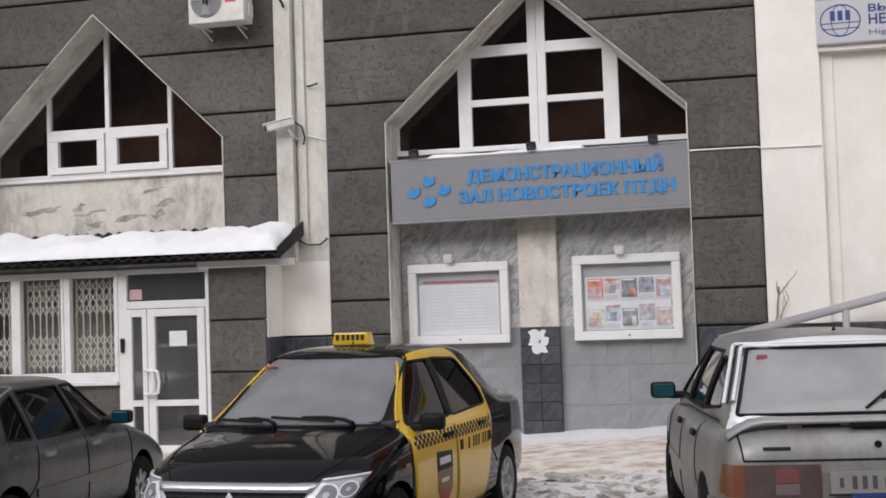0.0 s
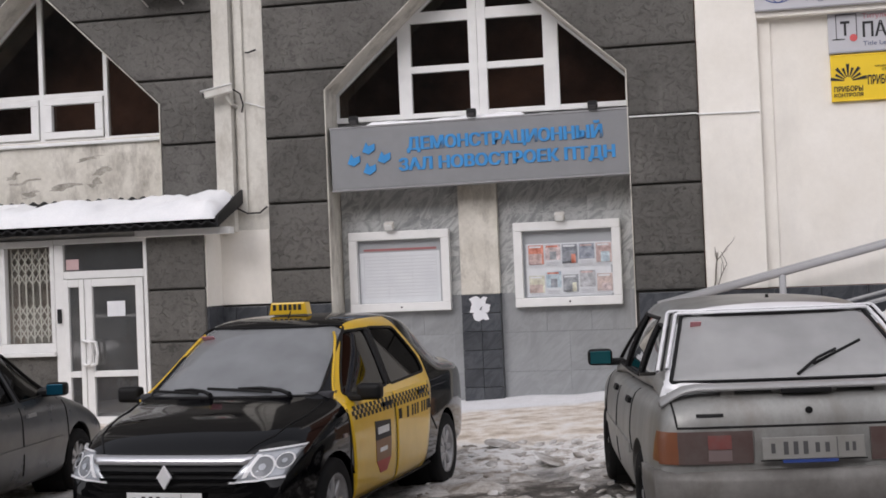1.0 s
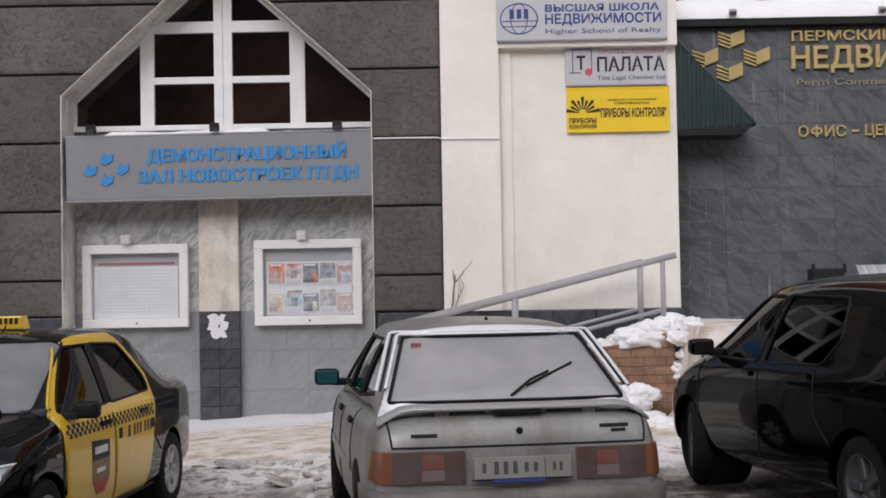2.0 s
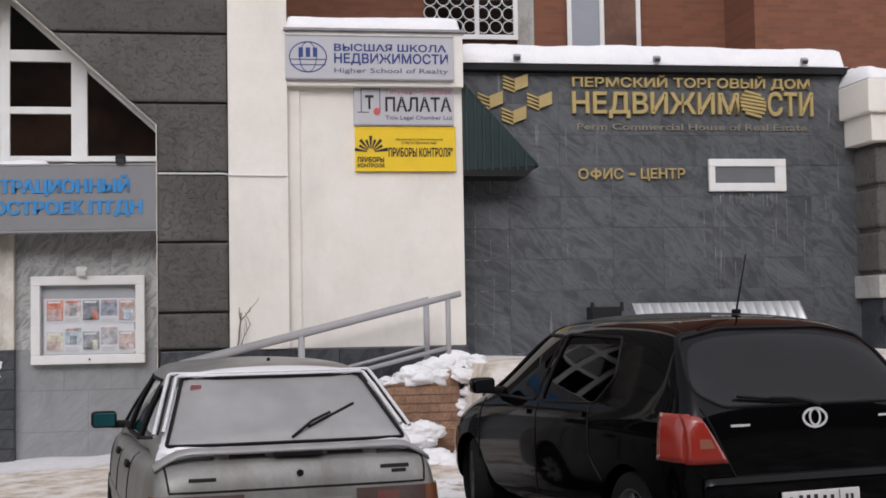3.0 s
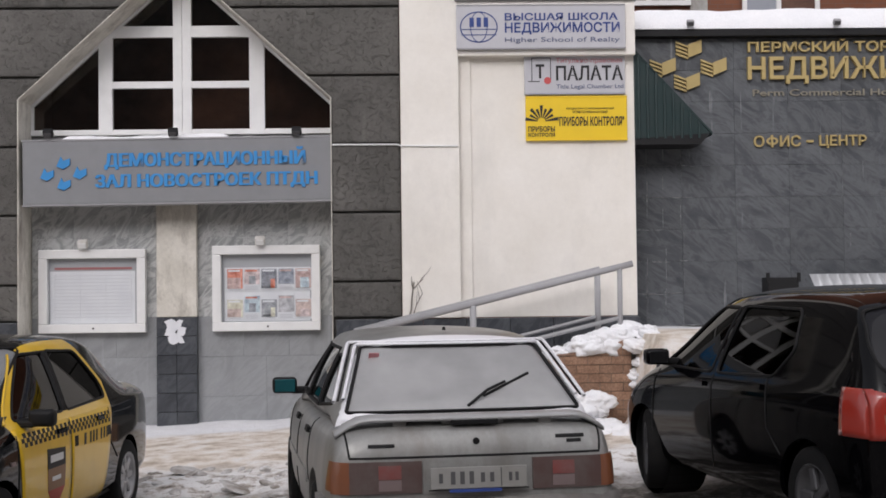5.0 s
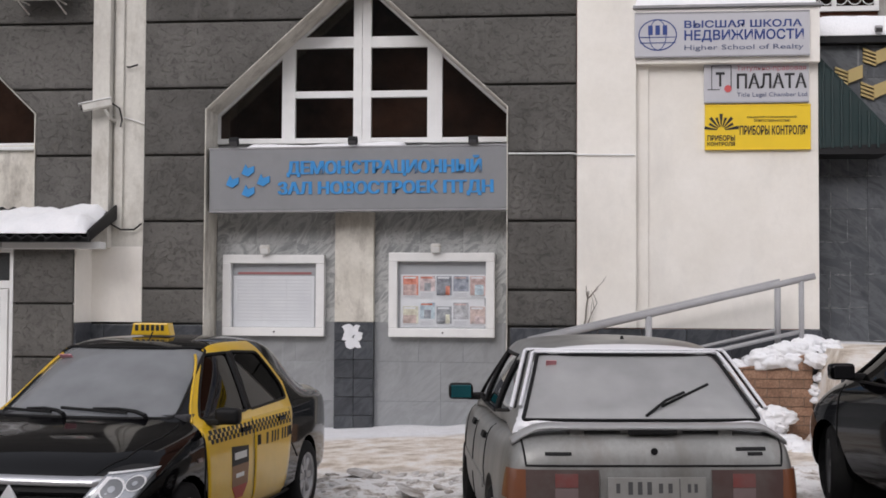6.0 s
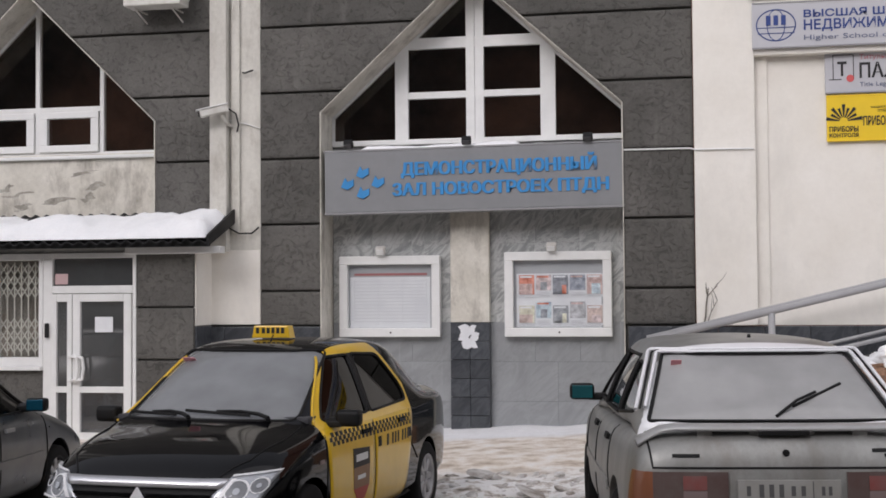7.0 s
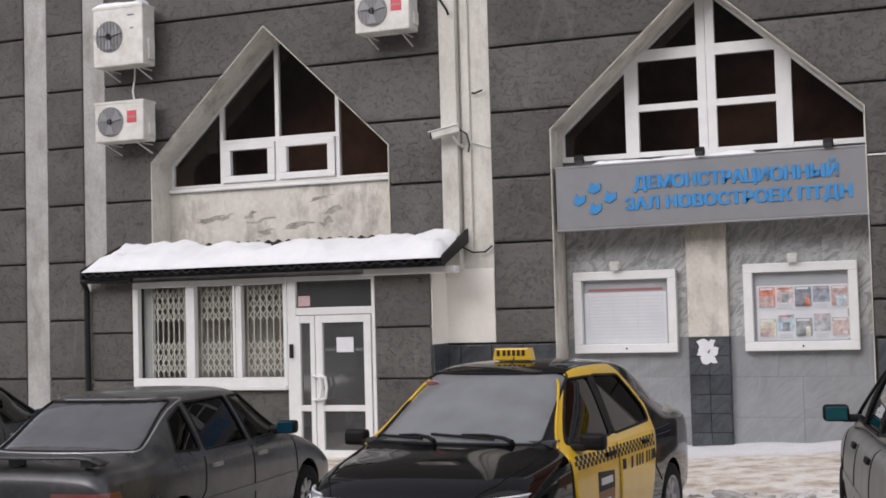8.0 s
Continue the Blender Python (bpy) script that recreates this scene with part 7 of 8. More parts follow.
# ---- black small hatchback ----
GLOSSBLACK = plain("gloss_black_paint", (0.0015, 0.0015, 0.002), 0.05, coat=0.0, rvar=0.03, spec=0.22, dirt=0.02, dirt_col=(0.02, 0.02, 0.02))
yaris_spec = dict(
    skin=[(-1.885, 0.56, 0.5, 0.5, 0.54, 0.58, 0.38), (-1.882, 0.82, 0.68, 0.74, 0.71, 0.735, 0.32), (-1.872, 0.95, 0.725, 0.85, 0.76, 0.785, 0.28), (-1.835, 1.04, 0.738, 0.91, 0.78, 0.81, 0.25), (-1.74, 1.18, 0.735, 0.95, 0.795, 0.828, 0.23),
          (-1.6, 1.335, 0.7, 0.96, 0.808, 0.84, 0.22), (-1.44, 1.435, 0.655, 0.96, 0.816, 0.845, 0.21), (-1.1, 1.47, 0.635, 0.95, 0.825, 0.848, 0.2), (-0.6, 1.482, 0.622, 0.935, 0.83, 0.85, 0.19), (0.0, 1.474, 0.606, 0.92, 0.83, 0.852, 0.19),
          (0.28, 1.438, 0.59, 0.915, 0.825, 0.852, 0.19), (0.55, 1.33, 0.61, 0.915, 0.815, 0.85, 0.19), (0.85, 1.155, 0.645, 0.915, 0.8, 0.85, 0.19), (1.12, 1.0, 0.69, 0.9, 0.79, 0.85, 0.19), (1.28, 0.93, 0.69, 0.87, 0.78, 0.85, 0.19),
          (1.5, 0.87, 0.65, 0.79, 0.76, 0.84, 0.2), (1.72, 0.77, 0.58, 0.68, 0.7, 0.78, 0.22), (1.85, 0.66, 0.5, 0.56, 0.6, 0.67, 0.24), (1.9, 0.52, 0.42, 0.44, 0.5, 0.54, 0.28)],
    side_windows=[[(1.02, 0.955), (0.07, 0.95), (0.0, 1.385), (0.36, 1.39)], [(-0.01, 0.95), (-0.80, 0.975), (-0.97, 1.14), (-0.88, 1.38), (-0.07, 1.395)]], screen=[(-0.62, 1.04), (0.62, 1.04), (0.54, 1.44), (-0.54, 1.44)],
    rear_screen=[(-0.57, 1.0), (0.57, 1.0), (0.71, 1.075), (0.705, 1.2), (0.63, 1.38), (0.35, 1.435), (-0.35, 1.435), (-0.63, 1.38), (-0.705, 1.2), (-0.71, 1.075)],
    arc=0.055, axle_f=1.23, axle_r=-1.23, arch=0.345, track=0.725, steer=-18, wheel_r=0.3, rim="spoke5",
    gb=[(1.2, 0.78, 0.91), (0.02, 0.822, 0.915), (-0.72, 0.82, 0.935), (-1.825, 0.785, 0.955)], gt=[(0.28, 0.59), (-0.12, 0.62), (-0.78, 0.645), (-1.38, 0.64)], z_roof=1.45, crown=1.525,
    side_glass=TINTGLASS, 
    rear_glass=glass("tinted_rear_glass", (0.05, 0.05, 0.055), 1.0, haze=(0.06, 0.06, 0.068), haze_amt=0.25, gain=0.45), mirror=(0.78, 1.02), mirror_y=0.95, mirror_paint=GLOSSBLACK, mirror_glass=plain("dim_mirror", (0.06, 0.06, 0.065), 0.1, 0.8), handles=[(0.2, 0.87), (-0.62, 0.9)],
    gaps=[[(1.0, 0.92), (1.02, 0.5), (0.95, 0.25)], [(0.02, 0.94), (0.02, 0.25)], [(-0.74, 0.97), (-0.76, 0.66), (-0.94, 0.5)]], handle_mat=GLOSSBLACK)
yaris, yb = build_car("small_hatchback_car", "glossy black small hatchback with red tail lamps and roof aerial", pose(8.43, -7.75, -0.06, 0, 0, 102.2), yaris_spec, GLOSSBLACK)
for s in (1, -1):
    tl = part("tail_lamp", patch(yb, "x-", [(s * 0.80, 0.70), (s * 0.575, 0.70), (s * 0.725, 0.945), (s * 0.785, 0.965)], 0.022, 8, 8), LAMPRED, yaris, "red tail lamp", smooth=True)
    part("lamp_side", patch(yb, "y+" if s > 0 else "y-", [(-1.85, 0.705), (-1.6, 0.705), (-1.6, 0.965), (-1.82, 0.965)], 0.016, 6, 8), LAMPRED, yaris, smooth=True)
    part("reversing_lamp", patch(yb, "x-", [(s * 0.745, 0.785), (s * 0.66, 0.785), (s * 0.685, 0.835), (s * 0.745, 0.835)], 0.024, 4, 3, 0.0), plain("pale_red_lens", (0.33, 0.13, 0.08), 0.2, coat=1.0), tl)
part("tailgate_gap", seam(yb, "x-", [(0.71, 1.0), (0.56, 0.69), (0.52, 0.62), (-0.52, 0.62), (-0.56, 0.69), (-0.71, 1.0)], 0.006, 16), TRIM, yaris)
part("emblem_ring", ring_flat(0, 0, 0.085, 0.058, 0.014, -0.012), BRIGHT, yaris, "plain chrome oval emblem", m=pose(-1.892, 0, 0.925, -4, 0, -90))
part("emblem_ring", ring_flat(0, 0.004, 0.04, 0.052, 0.012, -0.012), BRIGHT, yaris, m=pose(-1.892, 0, 0.925, -4, 0, -90))
part("badge_bar", patch(yb, "x-", [(0.54, 0.893), (0.42, 0.893), (0.42, 0.906), (0.54, 0.906)], 0.008, 4, 2), BRIGHT, yaris)
part("badge_bar", patch(yb, "x-", [(-0.46, 0.913), (-0.57, 0.913), (-0.57, 0.926), (-0.46, 0.926)], 0.008, 4, 2), BRIGHT, yaris)
plate(yaris, pose(-1.935, 0.0, 0.47, -4, 0, -90))
part("rear_bumper", patch(yb, "x-", [(0.74, 0.3), (-0.74, 0.3), (-0.72, 0.62), (0.72, 0.62)], 0.03, 20, 6), GLOSSBLACK, yaris, smooth=True)
wiper_on(yaris, yb, "x-", (-0.04, 1.0), (0.48, 1.05), 0.01)
part("aerial_base", box(-0.03, 0.03, -0.018, 0.018, 0, 0.03, 0.01), TRIM, yaris, m=pose(-1.15, 0, 1.515))
part("aerial", tube([(-1.15, 0, 1.53), (-1.27, 0, 1.88)], [0.007, 0.003], 6), TRIM, yaris)

# ---- dark grey saloon ----
DARKGREY = plain("dusty_dark_grey_paint", (0.034, 0.036, 0.039), 0.26, 0.2, coat=0.3, dirt=0.25, dirt_col=(0.13, 0.125, 0.12), scale=3)
dark_spec = dict(
    skin=[(-2.2, 0.64, 0.56, 0.56, 0.6, 0.64, 0.36), (-2.185, 0.88, 0.66, 0.8, 0.72, 0.75, 0.3), (-2.1, 0.945, 0.68, 0.86, 0.75, 0.78, 0.26), (-1.8, 0.96, 0.68, 0.885, 0.765, 0.8, 0.23), (-1.5, 0.972, 0.66, 0.89, 0.775, 0.81, 0.21),
          (-1.3, 1.09, 0.62, 0.89, 0.78, 0.818, 0.2), (-1.08, 1.24, 0.585, 0.885, 0.785, 0.822, 0.19), (-0.88, 1.345, 0.565, 0.88, 0.79, 0.826, 0.18), (-0.6, 1.375, 0.575, 0.88, 0.792, 0.828, 0.18), (-0.1, 1.382, 0.58, 0.88, 0.793, 0.83, 0.18),
          (0.28, 1.36, 0.565, 0.88, 0.79, 0.828, 0.18), (0.42, 1.305, 0.565, 0.88, 0.785, 0.826, 0.18), (0.72, 1.12, 0.6, 0.88, 0.775, 0.824, 0.18), (1.0, 0.945, 0.66, 0.87, 0.765, 0.82, 0.18), (1.2, 0.89, 0.67, 0.84, 0.755, 0.815, 0.18),
          (1.7, 0.79, 0.63, 0.71, 0.72, 0.79, 0.2), (1.98, 0.7, 0.58, 0.61, 0.68, 0.74, 0.22), (2.1, 0.56, 0.5, 0.47, 0.58, 0.66, 0.26)], arc=0.02, corner=0.028,
    side_windows=[[(0.9, 0.93), (0.14, 0.925), (0.06, 1.3), (0.36, 1.3)], [(0.06, 0.925), (-0.7, 0.93), (-0.7, 1.3), (-0.01, 1.305)], [(-0.77, 0.935), (-1.13, 0.955), (-1.0, 1.19), (-0.77, 1.28)]], screen=[(-0.6, 0.985), (0.6, 0.985), (0.52, 1.32), (-0.52, 1.32)], rear_screen=[(-0.6, 1.0), (0.6, 1.0), (0.53, 1.325), (-0.53, 1.325)],
    axle_f=1.27, axle_r=-1.19, arch=0.335, track=0.72, wheel_r=0.285, rim="steel",
    gb=[(1.0, 0.755, 0.9), (0.1, 0.79, 0.905), (-0.76, 0.785, 0.91), (-1.45, 0.73, 0.945)], gt=[(0.3, 0.56), (-0.1, 0.58), (-0.66, 0.58), (-0.88, 0.555)], z_roof=1.355, crown=1.39,
    side_glass=TINTGLASS, 
    rear_glass=glass("dusty_saloon_rear_glass", (0.15, 0.15, 0.16), 1.0, haze=(0.17, 0.17, 0.18), haze_amt=0.6), mirror=(0.66, 0.98), mirror_y=0.915, mirror_glass=plain("blue_mirror_glass", (0.01, 0.1, 0.17), 0.08, 0.5), handles=[(0.25, 0.8), (-0.6, 0.8)],
    gaps=[[(0.98, 0.86), (1.02, 0.5), (0.98, 0.26)], [(0.08, 0.88), (0.1, 0.26)], [(-0.76, 0.88), (-0.8, 0.62), (-0.95, 0.5)]], moulding=(0.5, 0.56, -0.82, 0.92), moulding_mat=DARKGREY, handle_mat=STEEL)
dark, db = build_car("saloon_car", "dusty dark grey saloon with boot spoiler parked nose to wall", pose(-0.905, -6.907, -0.405, 0, 0, 94), dark_spec, DARKGREY)
for s in (1, -1):
    part("tail_lamp", patch(db, "x-", [(s * 0.76, 0.62), (s * 0.36, 0.62), (s * 0.36, 0.78), (s * 0.76, 0.78)], 0.014, 8, 5), LAMPRED_D, dark)
    part("indicator", patch(db, "y+" if s > 0 else "y-", [(-2.13, 0.63), (-1.96, 0.63), (-2.0, 0.78), (-2.12, 0.78)], 0.01, 5, 4), LAMPAMBER, dark)
sp = bmesh.new()
rs = []
for i in range(17):
    v = i / 16 * 2 - 1
    drop = 0.05 * max(0, (abs(v) - 0.8) / 0.2) ** 1.5
    rs.append([sp.verts.new((-2.08 + 0.06 * abs(v) ** 3 + dx, v * 0.68, 1.018 - drop + dz)) for dx, dz in ((-0.08, -0.01), (-0.075, 0.01), (0.0, 0.02), (0.07, 0.008), (0.0, -0.012))])
for p, q in zip(rs, rs[1:]):
    for k in range(5):
        sp.faces.new((p[k], p[(k + 1) % 5], q[(k + 1) % 5], q[k]))
sp.faces.new(rs[0])
sp.faces.new(rs[-1][::-1])
bmesh.ops.recalc_face_normals(sp, faces=sp.faces[:])
dsp = part("spoiler", sp, DARKGREY, dark, smooth=True)
for y in (-0.58, 0.0, 0.58):
    part("spoiler_foot", box(-2.1, -2.02, y - 0.05, y + 0.05, 0.95, 1.015, 0.01), DARKGREY, dsp)
frame_pts = [surf(db, "x-", y, z) for y, z in round_poly([(-0.62, 0.99), (0.62, 0.99), (0.55, 1.335), (-0.55, 1.335)], 0.03)]
part("window_trim", tube([p + n * 0.003 for p, n in frame_pts + frame_pts[:1]], 0.008, 6, cap=False), STEEL, dark, "thin bright rear-window trim")
plate(dark, pose(-2.235, 0, 0.68, -6, 0, -90))
part("rear_bumper", patch(db, "x-", [(0.74, 0.28), (-0.74, 0.28), (-0.74, 0.56), (0.74, 0.56)], 0.06, 16, 5), TRIM, dark, smooth=True)

# ---------------- wall fittings ----------------
FANGREY = plain("fan_grey", (0.2, 0.2, 0.2), 0.5)
REDLABEL = plain("red_label", (0.62, 0.08, 0.1), 0.5)


def air_conditioner(x, y, z, w, h, label, red=True):
    """Outdoor unit on two wall brackets, its fan behind a round opening."""
    ac = thing("air_conditioner", label, "air conditioner", pose(x, y, z), group="outdoor air-conditioner units")
    d = 0.32
    part("casing", box(-w / 2, w / 2, -d, 0, 0, h, 0.025, 3), WHITEMETAL, ac)
    part("top_cover", box(-w / 2 - 0.008, w / 2 + 0.008, -d - 0.008, 0.008, h - 0.03, h + 0.012, 0.008), WHITEMETAL, ac)
    r = min(w * 0.27, h * 0.38)
    cx, cz = -w * 0.17, h * 0.5
    part("fan_opening", lathe([(r, 0), (r, 0.012), (r * 0.94, 0.014)], 32), FANGREY, ac, m=pose(cx, -d - 0.012, cz))
    fan = part("fan_hub", lathe([(r * 0.2, 0), (r * 0.18, 0.02)], 16), TRIM, ac, m=pose(cx, -d - 0.034, cz))
    for k in range(3):
        a = k * 2 * math.pi / 3 + 0.4
        p0, p1 = a - 0.35, a + 0.35
        part("fan_blade", prism([(r * 0.2 * math.cos(p0), r * 0.2 * math.sin(p0)), (r * 0.9 * math.cos(p0 + 0.1), r * 0.9 * math.sin(p0 + 0.1)), (r * 0.9 * math.cos(p1 + 0.2), r * 0.9 * math.sin(p1 + 0.2)), (r * 0.2 * math.cos(p1), r * 0.2 * math.sin(p1))], 0.004, 0.014), GREYMETAL, fan)
    for i in range(9):
        q = r * (i / 8 * 2 - 1) * 0.98
        hh = math.sqrt(max(0, r * r - q * q)) * 0.98
        part("guard_wire", tube([(cx + q, -d - 0.045, cz - hh), (cx + q, -d - 0.045, cz + hh)], 0.003, 4), GREYMETAL if red else TRIM, ac)
    if red:
        part("label_panel", box(w * 0.17, w * 0.36, -d - 0.006, -d + 0.002, h * 0.45, h * 0.75), REDLABEL, ac)
        part("label_bar", box(w * 0.18, w * 0.35, -d - 0.009, -d - 0.005, h * 0.56, h * 0.62), ROSE, ac)
    else:
        part("label_bar", box(w * 0.2, w * 0.33, -d - 0.006, -d + 0.002, h * 0.82, h * 0.845), FANGREY, ac)
        part("label_bar", box(w * 0.25, w * 0.32, -d - 0.006, -d + 0.002, h * 0.6, h * 0.625), FANGREY, ac)
    for s in (-1, 1):
        bx_ = s * w * 0.32
        part("bracket", tube([(bx_, 0.18, -0.02), (bx_, -d + 0.02, -0.02), (bx_, 0.18, -0.16), (bx_, 0.18, 0.04)], 0.014, 6), WHITEMETAL, ac)
    part("service_valve", box(w / 2, w / 2 + 0.03, -0.2, -0.05, 0.08, h * 0.45, 0.01), WHITEMETAL, ac)
    return ac


air_conditioner(-5.73, -0.2, 5.28, 0.86, 0.88, "tall cream outdoor air-conditioner unit with snow on top", red=False)
air_conditioner(-5.73, -0.2, 4.17, 0.84, 0.58, "cream outdoor air-conditioner unit with a red label")
air_conditioner(-1.51, -0.2, 5.36, 0.8, 0.58, "cream outdoor air-conditioner unit with a red label")
snow_heap("snow_on_unit", -6.16, -5.36, -0.52, -0.2, 6.165, 0.1, 61, "snow on the air-conditioner", nx=20)
hose = thing("hose", "pale drain hose between the two units", "hose")
part("hose", tube([(-5.62, -0.25, 5.36), (-5.66, -0.2, 5.15), (-5.7, -0.2, 4.95), (-5.64, -0.25, 4.8)], 0.014, 6), WHITEMETAL, hose)
wire = thing("cable", "black looped cable beside the unit", "cable")
part("wire", tube([(-1.1, -0.2, 5.82), (-0.95, -0.22, 5.84), (-0.78, -0.24, 5.78), (-0.68, -0.24, 5.62), (-0.66, -0.22, 5.55)], 0.018, 6), BLACKMETAL, wire)
wire2 = thing("cable", "dark cable loop on the pale strip", "cable")
part("wire", tube([(-0.6, -0.1, 2.42), (-0.45, -0.1, 2.34), (-0.28, -0.08, 2.34), (-0.18, -0.07, 2.42)], 0.012, 6), BLACKMETAL, wire2)
wire3 = thing("cable", "thin pale cable on the strip", "cable")
part("wire", tube([(-0.6, -0.05, 3.86), (-0.35, -0.04, 3.8), (-0.17, -0.04, 3.74)], 0.008, 6), UPVC, wire3)
hook = thing("bracket", "small rusty hook on the pale strip", "bracket")
part("hook", tube([(-0.42, -0.02, 4.5), (-0.36, -0.1, 4.48), (-0.26, -0.06, 4.52)], 0.012, 6), BLACKMETAL, hook)

cctv = thing("security_camera", "white bullet security camera on a bent wall bracket", "camera", pose(-0.7, -0.3, 3.96))
part("housing", box(-0.21, 0.17, -0.06, 0.06, -0.05, 0.05, 0.02), WHITEMETAL, cctv, m=pose(0, 0, 0, 0, -14, 20))
part("sunshield", box(-0.25, 0.18, -0.075, 0.075, 0.045, 0.06, 0.006), UPVC, cctv, m=pose(0, 0, 0, 0, -14, 20))
part("lens", lathe([(0.035, 0), (0.035, 0.02)], 14), TRIM, cctv, m=pose(-0.21, -0.075, -0.05, 0, 0, -70))
part("bracket", tube([(0.08, 0.02, -0.06), (0.12, 0.1, -0.16), (0.16, 0.27, -0.2)], 0.02, 8), WHITEMETAL, cctv)
part("lead", tube([(0.17, 0.03, 0.02), (0.26, 0.06, -0.04), (0.27, 0.14, -0.18), (0.2, 0.26, -0.28), (0.12, 0.28, -0.22)], 0.011, 6), TRIM, cctv)

# torn paper on the dark tiles
tp = thing("paper_scrap", "torn white paper stuck on the dark tiles", "paper")
random.seed(12)
for i in range(11):
    cx, cz = 2.54 + random.uniform(-0.1, 0.1), 0.97 + random.uniform(-0.12, 0.1)
    pts = []
    for k in range(9):
        a = -k * 2 * math.pi / 9
        r = random.uniform(0.035, 0.075)
        pts.append((cx + r * 1.2 * math.cos(a), cz + r * math.sin(a)))
    part("scrap", prism(pts, YM - 0.129 - i * 0.0006, YM - 0.125), PAPER, tp)

# ---------------- ramp rails ----------------
RAIL = plain("grey_rail_paint", (0.36, 0.36, 0.37), 0.45, dirt=0.15)


def ramp_rail(y, x0, x1, xe, posts, label):
    rl = thing("handrail", label, "railing", group="ramp rails")

    def zt(x):
        return 1.73 + (x - 8.14) * 0.24
    part("top_rail", tube([(x0, y, zt(x0)), (x1, y, zt(x1)), (xe, y, zt(xe))], 0.036, 10), RAIL, rl, smooth=True)
    part("mid_rail", tube([(x0, y, zt(x0) - 0.58), (posts[-1], y, zt(posts[-1]) - 0.58)], 0.024, 8), RAIL, rl, smooth=True)
    for px in posts:
        part("post", tube([(px, y, ramp_z(px) - 0.05), (px, y, zt(px) - 0.02)], 0.03 if px != posts[0] else 0.038, 8), RAIL, rl, smooth=True)
    return rl


ramp_rail(-1.78, 4.9, 7.6, 8.14, [6.31, 7.99], "grey painted tubular handrail along the ramp edge")
ramp_rail(-0.42, 4.9, 7.6, 7.96, [7.93], "grey painted tubular handrail near the wall")


def snow_lumps(name, pts, label, seed):
    """Shovelled snow: overlapping uneven lumps grown into one heap."""
    b = bmesh.new()
    rnd = random.Random(seed)
    for x, y, z, r in pts:
        s = bmesh.new()
        bmesh.ops.create_icosphere(s, subdivisions=4, radius=r)
        off = Vector((rnd.uniform(0, 50), rnd.uniform(0, 50), 0))
        for v in s.verts:
            n1 = noise.noise(v.co * (2.2 / r) * 0.35 + off) * 0.55 + noise.noise(v.co * (6 / r) * 0.35 + off) * 0.35 + noise.noise(v.co * (14 / r) * 0.35 + off) * 0.16
            v.co = Vector((v.co.x * 1.25, v.co.y * 1.1, v.co.z * 0.8)) * (1 + n1) + Vector((x, y, z))
        merge(b, s)
    ob = make(name, b, SNOW, smooth=True)
    return tagged(ob, label, "snow", kind="stuff")


rnd = random.Random(5)
heap = []
for i in range(46):
    x = 6.5 + 1.7 * i / 45
    heap.append((x + rnd.uniform(-0.04, 0.04), -1.86 + rnd.uniform(-0.12, 0.25), ramp_z(min(x, 8.05)) + rnd.uniform(-0.02, 0.06), rnd.uniform(0.06, 0.12) * (0.8 + 0.5 * (x > 7.4))))
for i in range(12):
    heap.append((8.16 + rnd.uniform(-0.06, 0.2), -1.9 + rnd.uniform(-0.3, 0.2), 0.95 - i * 0.05 + rnd.uniform(-0.05, 0.05), rnd.uniform(0.07, 0.13)))
snow_lumps("snow_on_ramp", heap, "lumpy shovelled snow along the brick ramp wall", 3)
snow_lumps("snow_heap", [(7.35 + rnd.uniform(-0.12, 0.3), -2.25 + rnd.uniform(-0.15, 0.1), 0.1 + rnd.uniform(-0.2, 0.12), rnd.uniform(0.08, 0.15)) for i in range(10)] +
           [(7.4 + rnd.uniform(-0.4, 0.6), -2.5 + rnd.uniform(-0.35, 0.3), -0.16 + rnd.uniform(-0.05, 0.08), rnd.uniform(0.12, 0.22)) for i in range(16)], "dirty snow heaped at the foot of the brick wall", 9)
# broken ice between the parked cars
ICE = mottled("dirty_ice", (0.3, 0.26, 0.22), (0.85, 0.84, 0.83), scale=6, fine=30, rough=0.6, bump=0.6, dist=0.02, fine_mix=0.15)
ib = bmesh.new()
for i in range(260):
    x, y = rnd.uniform(2.9, 5.4), -3.6 - 4.8 * rnd.random()
    r = rnd.choice((0.012, 0.018, 0.025, 0.035, 0.05)) * rnd.uniform(0.7, 1.3)
    if i < 9:
        r = rnd.uniform(0.09, 0.2)
    c = bmesh.new()
    bmesh.ops.create_icosphere(c, subdivisions=1 if r < 0.03 else 2, radius=r)
    off = Vector((rnd.uniform(0, 90), rnd.uniform(0, 90), 0))
    flat = rnd.uniform(0.3, 0.6) if r < 0.09 else 0.2
    turn = Euler((rnd.uniform(-0.4, 0.4), rnd.uniform(-0.4, 0.4), rnd.uniform(0, 6))).to_matrix()
    for v in c.verts:
        p = Vector((v.co.x * 1.4, v.co.y, v.co.z * flat)) * (1 + 0.55 * noise.noise(v.co / r * 0.9 + off))
        v.co = turn @ p + Vector((x, y, ground_height(x, y) + r * flat * 0.35))
    merge(ib, c)
bmesh.ops.recalc_face_normals(ib, faces=ib.faces[:])
tagged(make("broken_ice", ib, ICE), "broken lumps of dirty ice on slush", "ice", kind="stuff")

# bare twig growing from the plinth
TWIG = mottled("grey_bark", (0.2, 0.17, 0.14), (0.3, 0.27, 0.23), scale=8, rough=0.9, bump=0.2)
tw_ = thing("sapling", "bare leafless twig growing beside the white wall", "plant", pose(5.58, -0.2, 1.09))
rnd = random.Random(2)


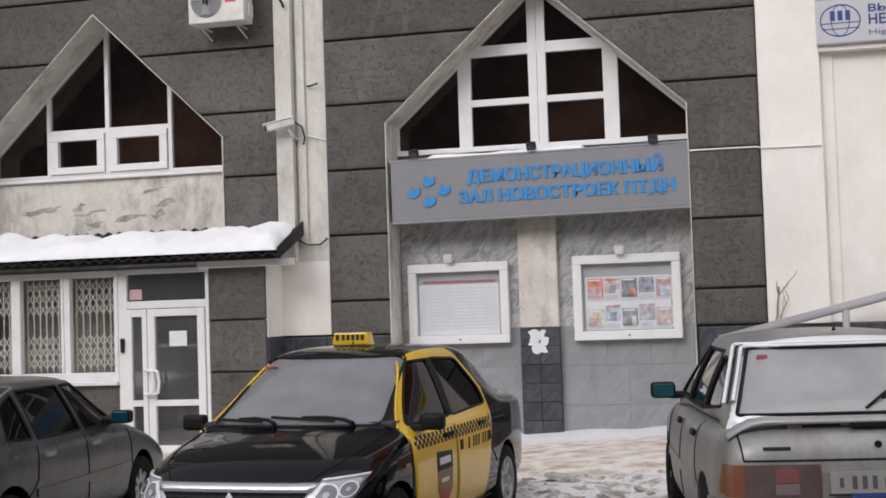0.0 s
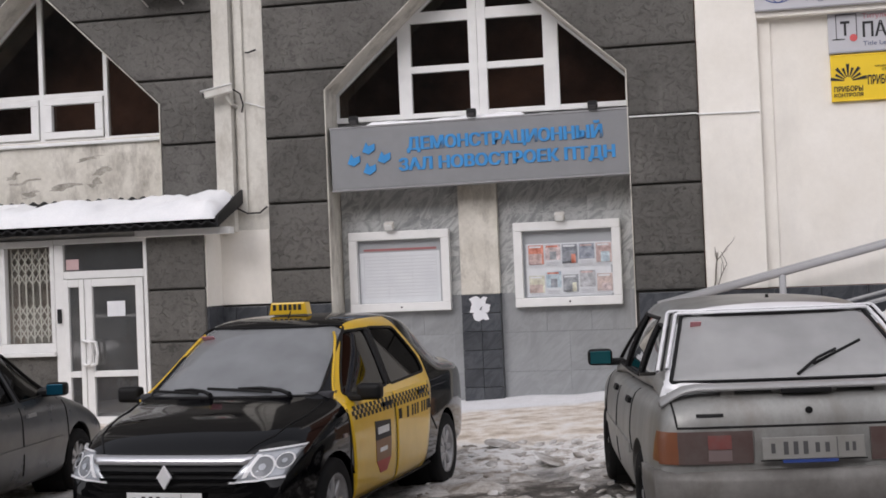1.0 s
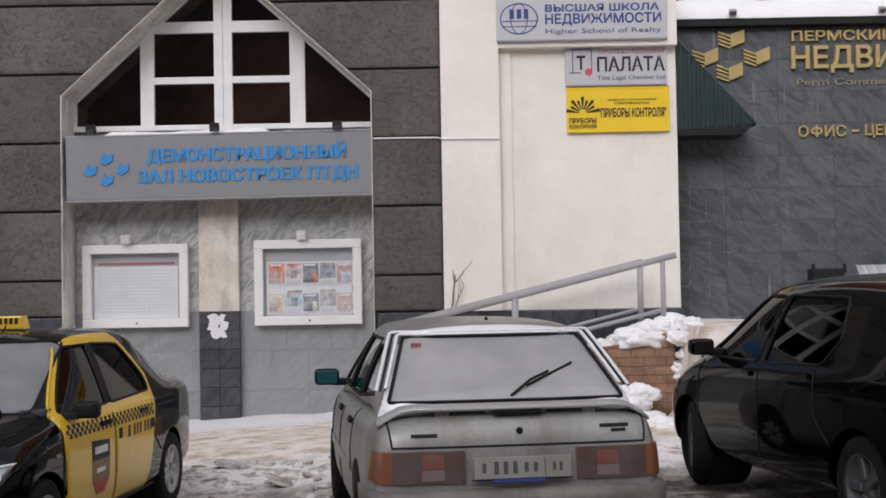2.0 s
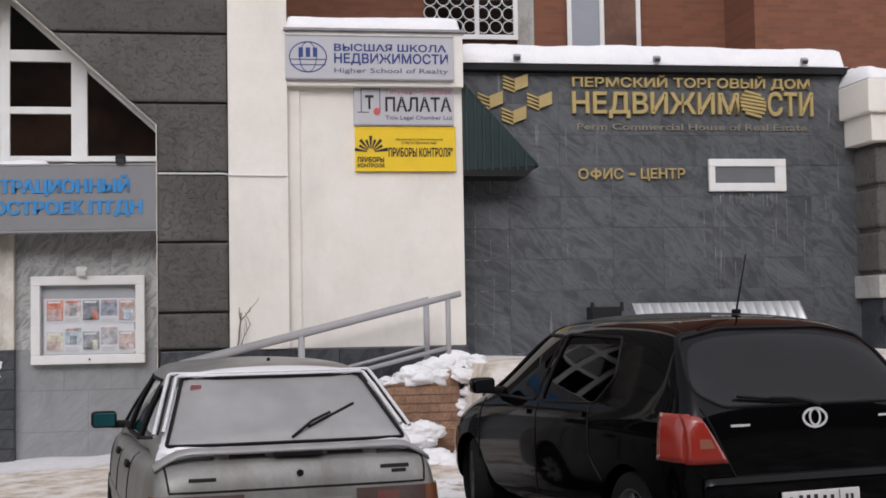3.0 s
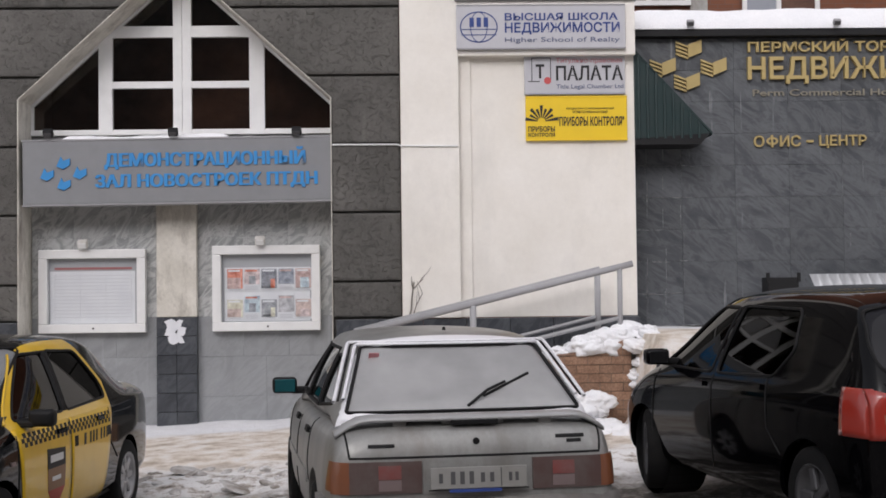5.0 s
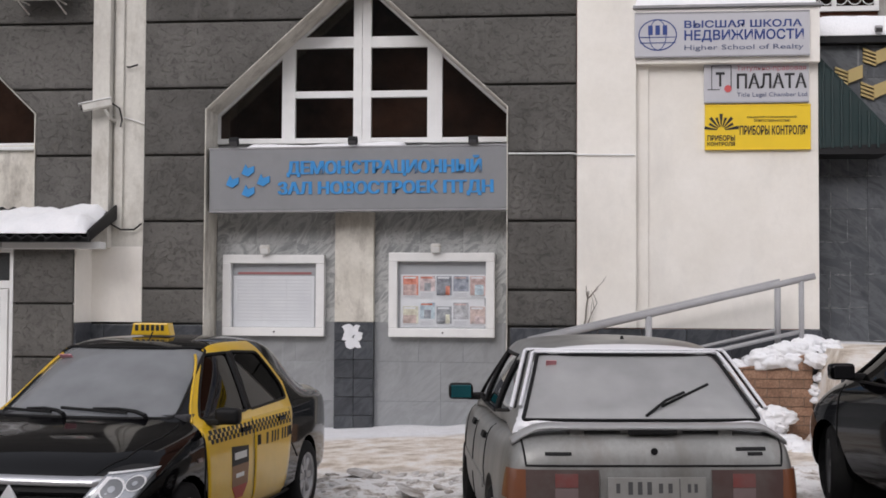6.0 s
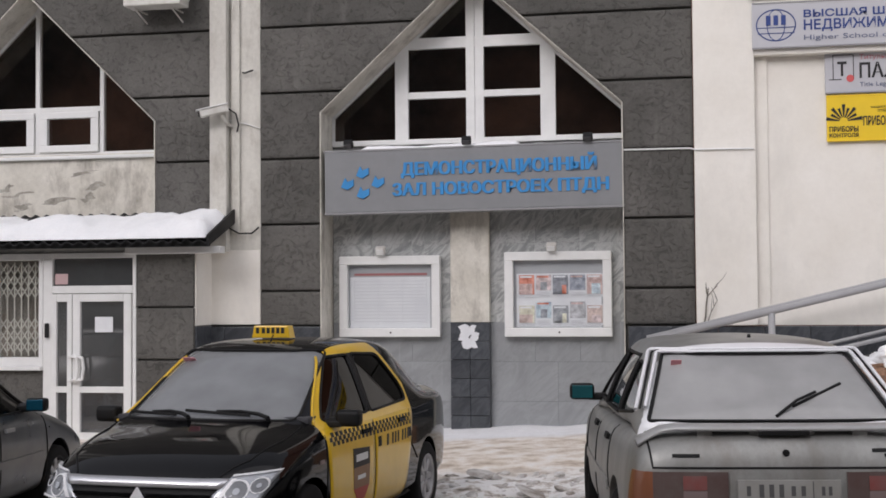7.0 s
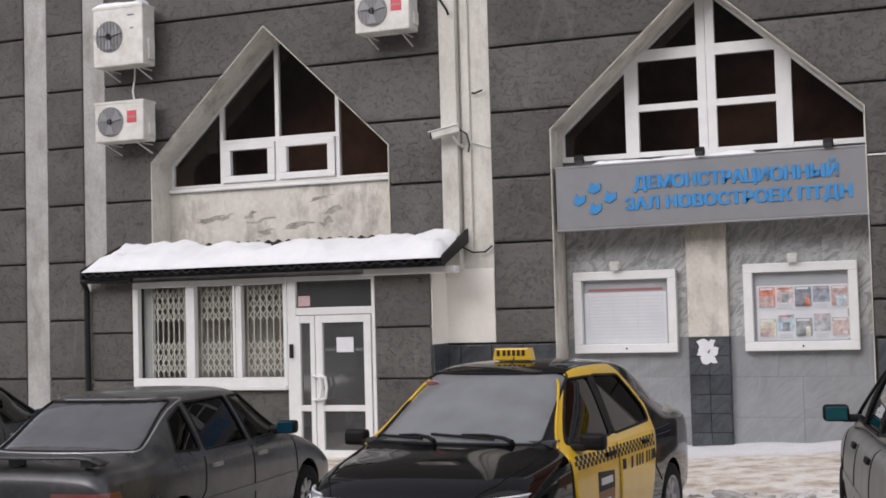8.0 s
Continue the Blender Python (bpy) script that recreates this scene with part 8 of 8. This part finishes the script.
def twig(p, d, l, r, depth):
    pts = [Vector(p)]
    dd = Vector(d)
    for i in range(4):
        dd = (dd + Vector((rnd.uniform(-0.2, 0.2), rnd.uniform(-0.1, 0.1), rnd.uniform(-0.05, 0.15)))).normalized()
        pts.append(pts[-1] + dd * l / 4)
    part("branch" if depth else "stem", tube(pts, [r, r * 0.9, r * 0.8, r * 0.7, r * 0.5], 5), TWIG, tw_)
    if depth < 2:
        for i in (2, 3, 4):
            twig(pts[i], (dd + Vector((rnd.uniform(-0.9, 0.9), rnd.uniform(-0.3, 0.3), 0.25))).normalized(), l * 0.5, r * 0.6, depth + 1)


twig((0, 0, 0), (0.05, 0, 1), 0.5, 0.012, 0)
twig((0.04, 0, 0), (0.3, 0, 1), 0.35, 0.008, 1)
# ---------------- brick house behind ----------------
m_, nt_, b_ = base_mat("far_brickwork", 0.9)
geo_ = nt_.nodes.new("ShaderNodeNewGeometry")
sep_ = nt_.nodes.new("ShaderNodeSeparateXYZ")
com_ = nt_.nodes.new("ShaderNodeCombineXYZ")
nt_.links.new(geo_.outputs["Position"], sep_.inputs[0])
nt_.links.new(sep_.outputs["X"], com_.inputs["X"])
nt_.links.new(sep_.outputs["Z"], com_.inputs["Y"])
br_ = nt_.nodes.new("ShaderNodeTexBrick")
nt_.links.new(com_.outputs[0], br_.inputs["Vector"])
for k_, v_ in (("Color1", (0.17, 0.065, 0.035, 1)), ("Color2", (0.22, 0.085, 0.045, 1)), ("Mortar", (0.15, 0.09, 0.07, 1)), ("Scale", 1.0), ("Mortar Size", 0.006), ("Brick Width", 0.26), ("Row Height", 0.077)):
    br_.inputs[k_].default_value = v_
nt_.links.new(br_.outputs["Color"], b_.inputs["Base Color"])
FARBRICK = m_
house = thing("brick_house", "red-brown brick apartment house behind the granite wall", "house", kind="")
part("wall", box(3.0, 14.45, 6.0, 12.0, -0.2, 18.0), FARBRICK, house)
part("bay", box(14.45, 26.0, 4.6, 12.0, -0.2, 18.0), FARBRICK, house)
part("pale_strip", box(10.56, 10.86, 5.95, 6.0, 4.0, 18.0), PALE, house)
wn1 = new("window")
wn1.parent = house
part("pane", box(8.9, 10.5, 5.93, 5.95, 6.45, 8.2), DARKPANE, wn1)
# Sheet in the room colour: the window's dark depth is painted.
part("back_panel", box(8.9, 10.5, 5.96, 5.99, 6.45, 8.2), ROOMGLOOM, wn1)
for a, c, d, e in ((8.85, 10.56, 6.36, 6.45), (9.78, 9.86, 6.45, 8.2), (10.48, 10.56, 6.45, 8.2)):
    part("frame", box(a, c, 5.9, 5.95, d, e, 0.008), UPVC, wn1)
for i in range(7):
    for j in range(3):
        part("grille_ring", ring_flat(8.98 + i * 0.235, 6.58 + j * 0.24, 0.12, 0.12, 0.014, 5.88, 14), UPVC, wn1)
wn2 = new("window")
wn2.parent = house
part("pane", box(11.5, 12.8, 5.93, 5.95, 4.9, 8.2), plain("grey_blind", (0.3, 0.32, 0.36), 0.3), wn2)
part("dark_pane", box(12.15, 12.74, 5.915, 5.93, 4.9, 8.2), ROOMGLOOM, wn2)
for x in (11.5, 12.1, 12.78):
    part("frame", box(x - 0.04, x + 0.04, 5.88, 5.93, 4.9, 8.2, 0.006), UPVC, wn2)

# far-off dark car beside the saloon
copy_thing(dark, pose(-4.55, -5.6, -0.41, 0, 0, 92))
